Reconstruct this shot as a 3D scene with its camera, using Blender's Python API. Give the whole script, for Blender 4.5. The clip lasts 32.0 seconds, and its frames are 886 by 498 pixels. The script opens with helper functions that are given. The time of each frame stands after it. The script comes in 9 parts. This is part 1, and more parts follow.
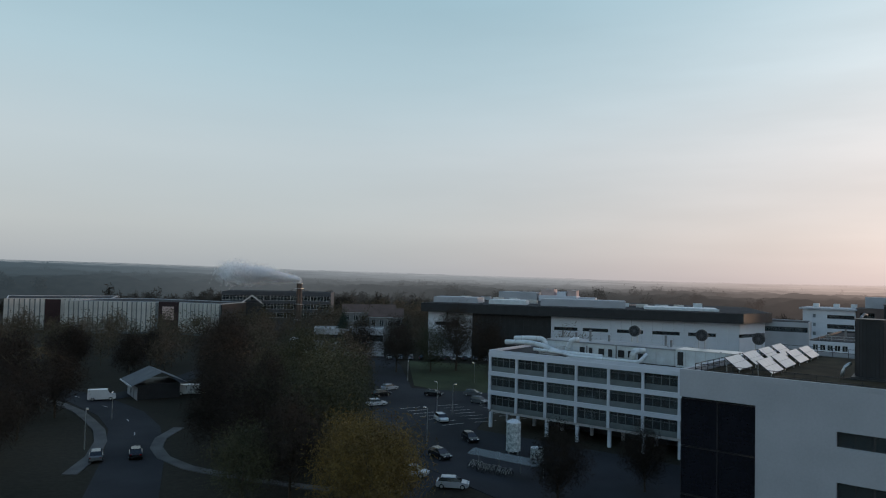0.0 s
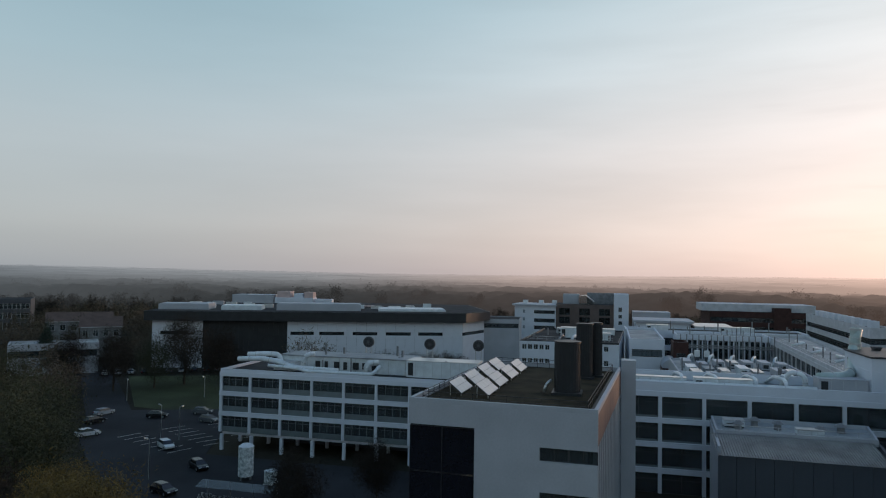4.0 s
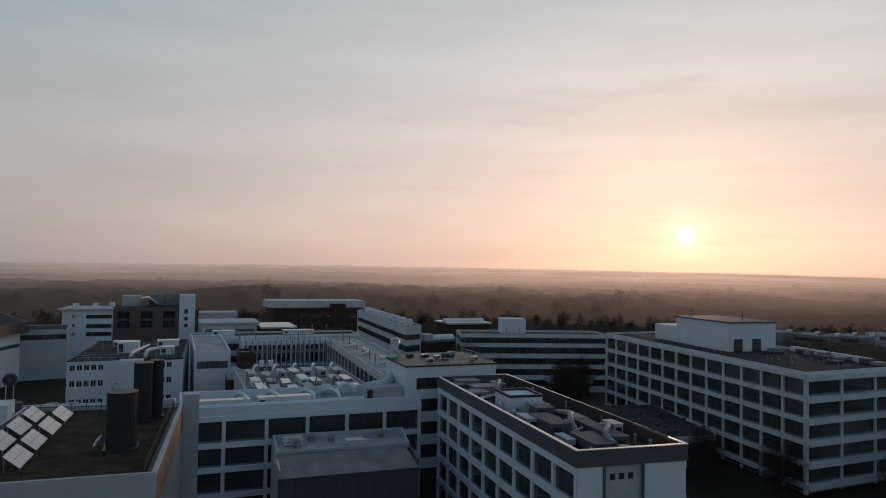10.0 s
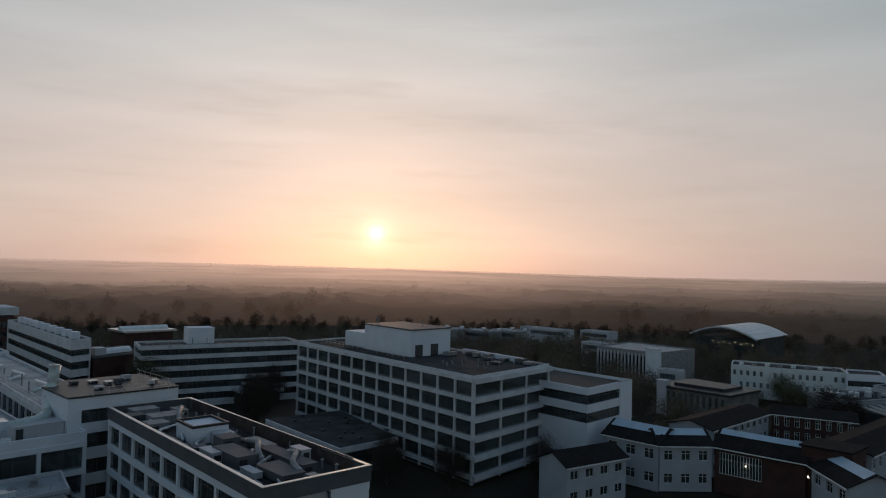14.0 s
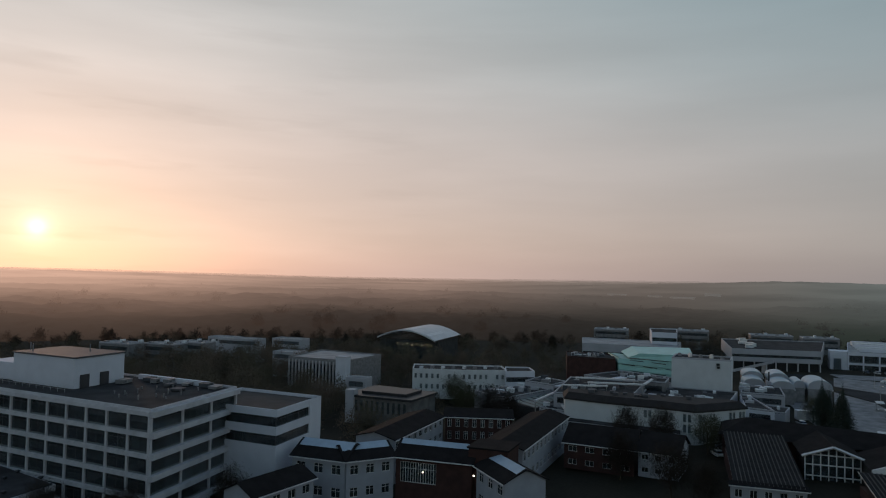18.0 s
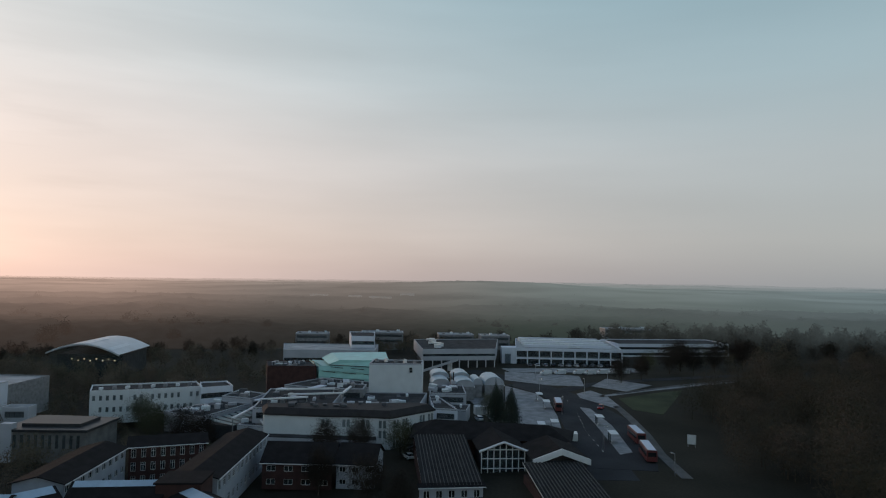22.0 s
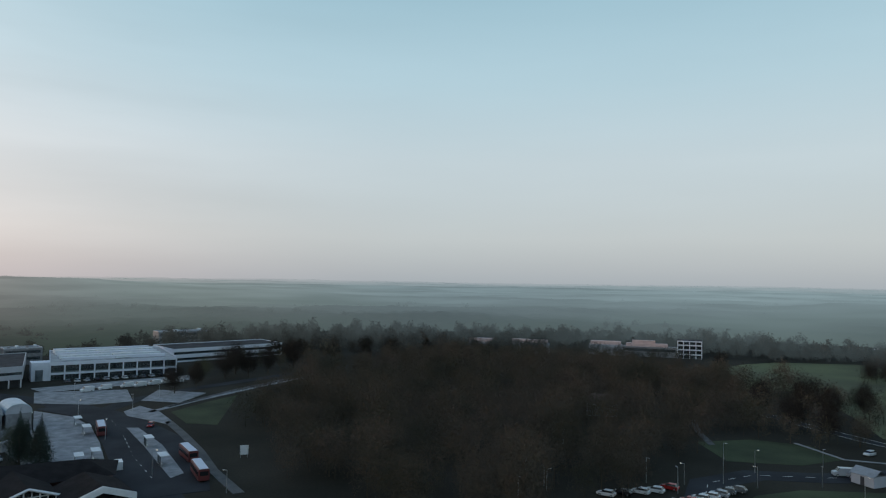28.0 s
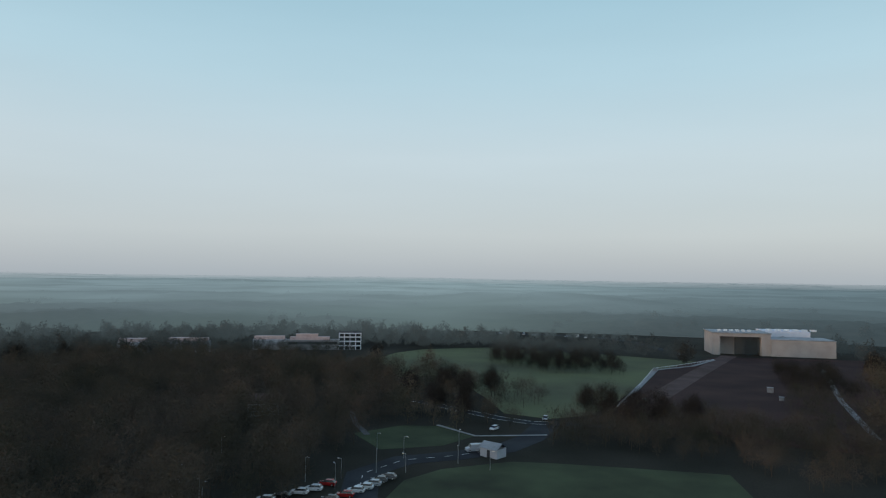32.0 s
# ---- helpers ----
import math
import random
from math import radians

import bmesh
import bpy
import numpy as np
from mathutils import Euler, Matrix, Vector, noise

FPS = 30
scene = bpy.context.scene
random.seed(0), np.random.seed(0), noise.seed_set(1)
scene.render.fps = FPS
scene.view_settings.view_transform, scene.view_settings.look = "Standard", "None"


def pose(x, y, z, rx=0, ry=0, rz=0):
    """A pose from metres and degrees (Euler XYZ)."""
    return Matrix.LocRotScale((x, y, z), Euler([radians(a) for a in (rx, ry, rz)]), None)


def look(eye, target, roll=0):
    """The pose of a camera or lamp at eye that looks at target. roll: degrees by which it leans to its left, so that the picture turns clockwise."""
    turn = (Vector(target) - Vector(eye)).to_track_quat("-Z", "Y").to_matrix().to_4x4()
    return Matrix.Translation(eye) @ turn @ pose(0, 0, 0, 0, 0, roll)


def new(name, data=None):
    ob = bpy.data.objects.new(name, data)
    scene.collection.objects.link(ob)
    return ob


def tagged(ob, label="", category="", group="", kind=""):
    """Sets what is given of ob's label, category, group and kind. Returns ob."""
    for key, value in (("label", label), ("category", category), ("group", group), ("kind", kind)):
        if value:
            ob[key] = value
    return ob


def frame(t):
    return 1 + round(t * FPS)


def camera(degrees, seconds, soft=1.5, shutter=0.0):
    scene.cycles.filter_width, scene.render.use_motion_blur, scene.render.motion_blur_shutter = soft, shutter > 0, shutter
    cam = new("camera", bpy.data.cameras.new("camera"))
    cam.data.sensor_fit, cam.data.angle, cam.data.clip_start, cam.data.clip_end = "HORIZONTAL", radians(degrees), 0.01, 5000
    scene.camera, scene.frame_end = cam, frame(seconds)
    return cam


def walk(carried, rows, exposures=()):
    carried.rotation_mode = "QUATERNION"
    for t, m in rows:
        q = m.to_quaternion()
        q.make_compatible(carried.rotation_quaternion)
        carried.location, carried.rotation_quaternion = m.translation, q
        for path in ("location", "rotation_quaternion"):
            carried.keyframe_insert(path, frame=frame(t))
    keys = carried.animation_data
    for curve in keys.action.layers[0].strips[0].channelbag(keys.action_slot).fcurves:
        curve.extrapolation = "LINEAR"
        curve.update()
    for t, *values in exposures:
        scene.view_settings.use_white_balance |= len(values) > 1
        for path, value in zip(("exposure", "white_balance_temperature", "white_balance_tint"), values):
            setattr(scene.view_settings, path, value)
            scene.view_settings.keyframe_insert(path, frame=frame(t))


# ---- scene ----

# ------------------------------------------------------------ camera
cam = camera(65.78, 32.0, soft=1.1)
# seconds, x, y, z, heading, tilt, lean
PATH = [
    (0, 0.00, 0.00, 22.04, 35.500, 2.310, 1.452),
    (1, -0.15, 0.12, 23.14, 30.724, 2.262, 1.300),
    (2, -0.08, 0.23, 24.18, 25.869, 2.176, 1.252),
    (3, -0.01, 0.35, 25.00, 19.866, 2.141, 1.114),
    (3.5, 0.00, 0.42, 25.42, 16.830, 2.139, 1.029),
    (5.5, -0.01, 0.69, 27.11, 4.817, 2.041, 0.717),
    (6, 0.00, 0.79, 27.53, 1.840, 1.989, 0.736),
    (7, 0.02, 0.93, 28.38, -4.094, 1.902, 0.742),
    (8, 0.07, 0.98, 29.34, -9.553, 1.791, 0.855),
    (9, 0.15, 1.08, 30.28, -15.128, 1.732, 0.868),
    (10, 0.22, 1.17, 31.22, -21.119, 1.654, 1.003),
    (11, 0.41, 1.25, 32.08, -27.317, 1.606, 1.160),
    (12, 0.57, 1.37, 32.93, -33.600, 1.611, 1.163),
    (13, 0.70, 1.55, 33.88, -39.949, 1.667, 1.200),
    (14, 0.98, 1.72, 34.72, -46.222, 1.731, 1.350),
    (14.5, 1.15, 1.75, 35.19, -49.338, 1.818, 1.323),
    (16.5, 1.89, 1.85, 37.25, -61.894, 2.005, 1.261),
    (17, 2.07, 1.85, 37.77, -65.083, 2.068, 1.204),
    (18, 2.36, 1.84, 38.73, -71.347, 2.234, 1.237),
    (19, 2.61, 1.77, 39.62, -77.567, 2.431, 1.200),
    (20, 2.97, 1.86, 40.53, -83.810, 2.501, 1.227),
    (21, 3.35, 1.92, 41.51, -89.748, 2.546, 1.249),
    (22, 3.73, 1.88, 42.52, -95.795, 2.611, 1.179),
    (23, 4.08, 1.80, 43.43, -101.821, 2.702, 1.121),
    (24, 4.37, 1.69, 44.28, -107.801, 2.777, 1.162),
    (25, 4.57, 1.45, 45.10, -113.742, 2.849, 1.060),
    (25.5, 4.61, 1.35, 45.54, -116.704, 2.866, 1.029),
    (27.5, 4.57, 1.26, 47.35, -128.485, 2.767, 0.951),
    (28, 4.55, 1.15, 47.79, -131.455, 2.746, 0.980),
    (29, 4.59, 0.79, 48.60, -137.848, 2.641, 1.014),
    (30, 4.76, 0.32, 49.31, -144.710, 2.601, 0.970),
    (31, 5.01, -0.33, 49.89, -151.627, 2.509, 0.941),
    (32, 5.28, -1.03, 50.47, -158.813, 2.420, 0.870),
]

walk(cam, [(t, pose(x, y, z, 0, 0, yaw) @ pose(0, 0, 0, 90 + tilt) @ pose(0, 0, 0, 0, 0, lean))
           for t, x, y, z, yaw, tilt, lean in PATH],
     exposures=[(0, 0.10, 6450, 10), (3, 0.0, 6450, 10), (6, -0.25, 6500, 10), (9, -0.55, 6700, 11), (13, -0.7, 6700, 11), (16.5, -0.74, 6800, 13), (20, -0.43, 6900, 13), (23, -0.1, 6550, 10), (28, 0.17, 6380, 9), (32, 0.22, 6250, 8)])

# ------------------------------------------------------------ sky and sun
SUN = Vector((0.650, 0.758, 0.0503)).normalized()


def build_world():
    w = bpy.data.worlds.new("evening_sky")
    scene.world = w
    w.use_nodes = True
    nt = w.node_tree
    N, L = nt.nodes, nt.links
    N.clear()

    def math_node(op, a, b=None, c=None, clamp=False):
        n = N.new("ShaderNodeMath")
        n.operation, n.use_clamp = op, clamp
        for k, val in enumerate((a, b, c)):
            if val is None:
                continue
            if isinstance(val, (int, float)):
                n.inputs[k].default_value = val
            else:
                L.new(val, n.inputs[k])
        return n.outputs[0]

    def mixed(fac, a, b, mode="MIX"):
        n = N.new("ShaderNodeMix")
        n.data_type, n.blend_type = "RGBA", mode
        for k, val in ((0, fac), (6, a), (7, b)):
            if isinstance(val, (int, float)):
                n.inputs[k].default_value = val
            elif isinstance(val, tuple):
                n.inputs[k].default_value = (*val, 1)
            else:
                L.new(val, n.inputs[k])
        return n.outputs[2]

    co = N.new("ShaderNodeTexCoord")
    sep = N.new("ShaderNodeSeparateXYZ")
    L.new(co.outputs["Generated"], sep.inputs[0])
    elev = math_node("MULTIPLY", math_node("ARCSINE", sep.outputs[2]), 2 / math.pi)
    ramp = N.new("ShaderNodeValToRGB")
    L.new(elev, ramp.inputs[0])
    stops = SKY_RAMP
    while len(ramp.color_ramp.elements) < len(stops):
        ramp.color_ramp.elements.new(0.5)
    for e, (p, c) in zip(ramp.color_ramp.elements, stops):
        e.position, e.color = p, (*c, 1)
    dot = N.new("ShaderNodeVectorMath")
    dot.operation = "DOT_PRODUCT"
    L.new(co.outputs["Generated"], dot.inputs[0])
    dot.inputs[1].default_value = SUN
    d = math_node("MAXIMUM", dot.outputs["Value"], 0.0)
    sky = ramp.outputs[0]
    # thin streaks of high cloud
    mp = N.new("ShaderNodeMapping")
    mp.inputs["Scale"].default_value = (1.6, 1.6, 11.0)
    mp.inputs["Rotation"].default_value = (0.05, 0.03, 0.4)
    L.new(co.outputs["Generated"], mp.inputs[0])
    no = N.new("ShaderNodeTexNoise")
    no.inputs["Scale"].default_value, no.inputs["Detail"].default_value = 1.3, 4.0
    L.new(mp.outputs[0], no.inputs["Vector"])
    cloud = N.new("ShaderNodeMapRange")
    for k, val in enumerate((0.32, 0.70, 0.91, 1.08)):
        cloud.inputs[k + 1].default_value = val
    L.new(no.outputs[0], cloud.inputs[0])
    low = math_node("SUBTRACT", 1.0, math_node("MULTIPLY", elev, 4.2), clamp=True)
    for power, colour, near_horizon in SUN_GLOW:
        amount = math_node("POWER", d, power)
        if near_horizon:
            amount = math_node("MULTIPLY", amount, low)
        sky = mixed(amount, sky, mixed(1.0, sky, colour, "ADD"))
    # the streaks show towards the light and fade away from it
    sky = mixed(math_node("MULTIPLY_ADD", d, 0.8, 0.2), sky, mixed(1.0, sky, cloud.outputs[0], "MULTIPLY"))
    mp2, no2, wisp = N.new("ShaderNodeMapping"), N.new("ShaderNodeTexNoise"), N.new("ShaderNodeMapRange")
    mp2.inputs["Scale"].default_value, mp2.inputs["Rotation"].default_value = (3.2, 3.2, 26.0), (-0.04, 0.05, 0.0)
    no2.inputs["Scale"].default_value, no2.inputs["Detail"].default_value = 1.6, 5.0
    for k, val in enumerate((0.56, 0.74, 0.0, 0.16)):
        wisp.inputs[k + 1].default_value = val
    L.new(co.outputs["Generated"], mp2.inputs[0])
    L.new(mp2.outputs[0], no2.inputs["Vector"])
    L.new(no2.outputs[0], wisp.inputs[0])
    sky = mixed(math_node("MULTIPLY", wisp.outputs[0], math_node("POWER", d, 7.0)), sky, (0.30, 0.27, 0.27))
    nishita = N.new("ShaderNodeTexSky")
    nishita.sky_type, nishita.sun_disc = "NISHITA", False
    nishita.sun_elevation, nishita.sun_rotation = math.asin(SUN.z), math.atan2(SUN.x, SUN.y)
    nishita.dust_density = 1.0
    bg1, bg2, add, out = (N.new("ShaderNodeBackground"), N.new("ShaderNodeBackground"),
                          N.new("ShaderNodeAddShader"), N.new("ShaderNodeOutputWorld"))
    L.new(nishita.outputs[0], bg1.inputs[0])
    bg1.inputs[1].default_value = 0.02
    L.new(sky, bg2.inputs[0])
    bg2.inputs[1].default_value = SKY_STRENGTH
    L.new(bg1.outputs[0], add.inputs[0])
    L.new(bg2.outputs[0], add.inputs[1])
    L.new(add.outputs[0], out.inputs[0])


SKY_STRENGTH = 0.9
SKY_RAMP = [(0.0, (0.38, 0.42, 0.45)), (0.04, (0.49, 0.53, 0.55)), (0.11, (0.52, 0.60, 0.64)),
            (0.18, (0.44, 0.59, 0.66)), (0.27, (0.32, 0.50, 0.59)), (0.6, (0.14, 0.26, 0.46)), (1.0, (0.09, 0.18, 0.37))]
# power of the fall-off round the sun, colour, whether it hugs the horizon
SUN_GLOW = [(1.4, (0.19, 0.03, -0.015), True), (3.0, (0.56, 0.42, 0.345), False), (9.0, (0.11, 0.08, 0.07), False), (40.0, (0.06, 0.045, 0.035), False), (700.0, (0.14, 0.12, 0.08), False), (4000.0, (0.45, 0.40, 0.28), False), (20000.0, (1.2, 1.05, 0.8), False)]
build_world()

sun = new("sun", bpy.data.lights.new("sun", "SUN"))
sun.data.energy, sun.data.angle, sun.data.color = 0.6, radians(4), (1.0, 0.62, 0.38)
sun.matrix_world = look(SUN * 100, (0, 0, 0))

# ------------------------------------------------------------ materials
MATS = {}


def mat(name, col, rough=0.8, var=0.18, scale=0.6, fine=9.0, metal=0.0, bump=0.0, rnd=0.0, island=0.0, tint=None, spec=0.35, stretch=None):
    """Procedural surface: broad stains and fine grain in metres, with an optional second tint, bump and per-object change."""
    if name in MATS:
        return MATS[name]
    m = bpy.data.materials.new(name)
    m.use_nodes = True
    nt = m.node_tree
    N, L = nt.nodes, nt.links
    b = N["Principled BSDF"]
    co = N.new("ShaderNodeTexCoord")
    src = co.outputs["Object"]
    if stretch:
        mp = N.new("ShaderNodeMapping")
        mp.inputs["Scale"].default_value = stretch
        L.new(src, mp.inputs[0])
        src = mp.outputs[0]
    n1, n2 = N.new("ShaderNodeTexNoise"), N.new("ShaderNodeTexNoise")
    for n, s, dt in ((n1, scale, 5.0), (n2, fine, 3.0)):
        n.inputs["Scale"].default_value, n.inputs["Detail"].default_value = s, dt
        L.new(src, n.inputs["Vector"])
    r1 = N.new("ShaderNodeMapRange")
    for k, v in enumerate((0.3, 0.7, 0.0, 1.0)):
        r1.inputs[k + 1].default_value = v
    L.new(n1.outputs[0], r1.inputs[0])
    lo = tuple(c * (1 - var) for c in col) if tint is None else tint
    hi = tuple(min(1, c * (1 + var)) for c in col)
    mx = N.new("ShaderNodeMix")
    mx.data_type = "RGBA"
    mx.inputs[6].default_value, mx.inputs[7].default_value = (*lo, 1), (*hi, 1)
    L.new(r1.outputs[0], mx.inputs[0])
    val = N.new("ShaderNodeMapRange")
    for k, v in enumerate((0.25, 0.75, 1 - var * 0.6, 1 + var * 0.6)):
        val.inputs[k + 1].default_value = v
    L.new(n2.outputs[0], val.inputs[0])
    last = val.outputs[0]
    for amount, kind, sock in ((rnd, "ShaderNodeObjectInfo", "Random"), (island, "ShaderNodeNewGeometry", "Random Per Island")):
        if amount:
            o = N.new(kind)
            rr = N.new("ShaderNodeMapRange")
            for k, v in enumerate((0.0, 1.0, 1 - amount, 1 + amount)):
                rr.inputs[k + 1].default_value = v
            L.new(o.outputs[sock], rr.inputs[0])
            mm = N.new("ShaderNodeMath")
            mm.operation = "MULTIPLY"
            L.new(last, mm.inputs[0])
            L.new(rr.outputs[0], mm.inputs[1])
            last = mm.outputs[0]
    mul = N.new("ShaderNodeMix")
    mul.data_type, mul.blend_type = "RGBA", "MULTIPLY"
    mul.inputs[0].default_value = 1.0
    L.new(mx.outputs[2], mul.inputs[6])
    L.new(last, mul.inputs[7])
    L.new(mul.outputs[2], b.inputs["Base Color"])
    b.inputs["Roughness"].default_value, b.inputs["Metallic"].default_value = rough, metal
    b.inputs["Specular IOR Level"].default_value = spec
    if bump:
        bp = N.new("ShaderNodeBump")
        bp.inputs["Strength"].default_value, bp.inputs["Distance"].default_value = bump, 0.05
        L.new(n2.outputs[0], bp.inputs["Height"])
        L.new(bp.outputs[0], b.inputs["Normal"])
    MATS[name] = m
    return m


def glass(name, col=(0.25, 0.3, 0.32), rough=0.04):
    if name in MATS:
        return MATS[name]
    m = mat(name, col, rough, 0.05, 0.3)
    b = m.node_tree.nodes["Principled BSDF"]
    b.inputs["Transmission Weight"].default_value = 0.85
    b.inputs["Specular IOR Level"].default_value = 0.5
    return m


def glow(name, col, power):
    m = bpy.data.materials.new(name)
    m.use_nodes = True
    b = m.node_tree.nodes["Principled BSDF"]
    b.inputs["Base Color"].default_value = (*col, 1)
    b.inputs["Emission Color"].default_value = (*col, 1)
    b.inputs["Emission Strength"].default_value = power
    return m


WHITE = mat("white_render", (0.62, 0.645, 0.70), 0.75, 0.05, 0.35, 6, bump=0.1)
BOARD = mat("grey_white_boarding", (0.34, 0.36, 0.40), 0.8, 0.08, 0.4, 7, bump=0.1)
STUCCO = mat("pale_grey_stucco", (0.60, 0.625, 0.63), 0.85, 0.06, 0.3, 6, bump=0.15)
# lawn colour lightened for the far field: haze put into the base colour
FIELD = mat("haze_paled_grass", (0.115, 0.125, 0.062), 0.95, 0.25, 0.02, 2, bump=0.6, tint=(0.088, 0.090, 0.055), spec=0.1)
CONC = mat("pale_concrete", (0.52, 0.52, 0.54), 0.8, 0.14, 0.5, 7, bump=0.15)
CLAD = mat("grey_cladding", (0.40, 0.41, 0.44), 0.55, 0.08, 0.25, 5)
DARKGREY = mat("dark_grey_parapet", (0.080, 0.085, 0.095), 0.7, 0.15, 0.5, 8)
CHAR = mat("charcoal_panel", (0.025, 0.027, 0.03), 0.5, 0.2, 0.5, 6)
ROOF = mat("roof_felt", (0.050, 0.050, 0.052), 0.95, 0.35, 0.25, 5, bump=0.3, tint=(0.03, 0.03, 0.03), spec=0.12)
UNIT = mat("weathered_unit", (0.21, 0.21, 0.215), 0.6, 0.25, 0.8, 7)
ROOFL = mat("pale_roof_membrane", (0.26, 0.28, 0.29), 0.6, 0.3, 0.2, 4, bump=0.2)
SEDUM = mat("sedum_roof", (0.046, 0.036, 0.022), 0.95, 0.4, 0.5, 6, bump=0.8, tint=(0.024, 0.020, 0.013), spec=0.1)
STEEL = mat("galvanised_steel", (0.50, 0.52, 0.53), 0.35, 0.12, 1.2, 12, metal=0.8)
DUCT = mat("white_ducting", (0.62, 0.66, 0.68), 0.4, 0.12, 0.8, 8)
BLACKM = mat("black_metal", (0.02, 0.02, 0.022), 0.45, 0.2, 1, 9)
FRAMEW = mat("white_window_frame", (0.65, 0.66, 0.66), 0.5, 0.06, 1, 9)
FRAMED = mat("dark_window_frame", (0.05, 0.05, 0.055), 0.5, 0.1, 1, 9)
INFILL = mat("grey_infill_panel", (0.14, 0.16, 0.165), 0.6, 0.12, 0.8, 8, rnd=0.15)
BLIND = mat("window_blind", (0.55, 0.54, 0.50), 0.8, 0.1, 1, 9, rnd=0.25)
# unlit room depth put into the colour of solid blocks behind the panes
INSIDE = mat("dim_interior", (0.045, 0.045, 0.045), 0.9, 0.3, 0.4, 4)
GLASS = glass("window_glass")
BRICK = mat("red_brown_brick", (0.056, 0.026, 0.022), 0.85, 0.25, 0.6, 16, bump=0.3)
TILE = mat("dark_roof_tile", (0.019, 0.017, 0.017), 0.95, 0.25, 0.5, 10, bump=0.4, spec=0.08)
TEAL = mat("pale_green_copper", (0.25, 0.50, 0.47), 0.5, 0.12, 0.2, 5)
PINK = mat("pinkish_cladding", (0.52, 0.39, 0.36), 0.7, 0.12, 0.4, 6)
ASPH = mat("asphalt", (0.034, 0.035, 0.038), 0.95, 0.3, 0.08, 7, bump=0.25, spec=0.12)
PAVE = mat("paving", (0.25, 0.25, 0.25), 0.9, 0.3, 0.3, 7, bump=0.2, spec=0.2)
PAINT = mat("road_paint", (0.55, 0.55, 0.52), 0.7, 0.2, 1.5, 9)
LAWN = mat("mown_grass", (0.056, 0.068, 0.035), 0.95, 0.35, 0.06, 4, bump=0.8, tint=(0.040, 0.044, 0.026), spec=0.1)
SOIL = mat("red_brown_soil", (0.050, 0.027, 0.023), 0.95, 0.3, 0.04, 2, bump=0.6, tint=(0.034, 0.019, 0.017), spec=0.1)
BARK = mat("bark", (0.07, 0.055, 0.04), 0.95, 0.3, 1.5, 14, bump=0.6)
LEAFS = {
    "bare": mat("bare_twigs", (0.046, 0.035, 0.028), 0.95, 0.2, 0.10, 3, island=0.2, rnd=0.25, tint=(0.028, 0.024, 0.019), spec=0.1),
    "olive": mat("olive_leaves", (0.070, 0.066, 0.030), 0.8, 0.2, 0.15, 3, island=0.3, rnd=0.2, tint=(0.042, 0.044, 0.022)),
    "yellow": mat("yellow_spring_leaves", (0.15, 0.098, 0.024), 0.8, 0.2, 0.25, 3, island=0.3, rnd=0.1, tint=(0.085, 0.058, 0.018)),
    # belt, wood and grove: twig colour lightened to stand for haze
    "belt": mat("brown_belt_twigs", (0.115, 0.085, 0.064), 0.95, 0.2, 0.05, 3, island=0.12, tint=(0.070, 0.068, 0.044), spec=0.05),
    "wood": mat("brown_wood_twigs", (0.092, 0.070, 0.054), 0.95, 0.22, 0.055, 3, island=0.12, tint=(0.050, 0.049, 0.033), spec=0.05),
    "grove": mat("haze_paled_grove_twigs", (0.15, 0.112, 0.086), 0.95, 0.2, 0.06, 3, island=0.12, tint=(0.095, 0.090, 0.060), spec=0.05),
    "dark": mat("conifer_needles", (0.020, 0.030, 0.020), 0.85, 0.2, 0.3, 3, island=0.4, rnd=0.2),
}

# ------------------------------------------------------------ mesh helpers


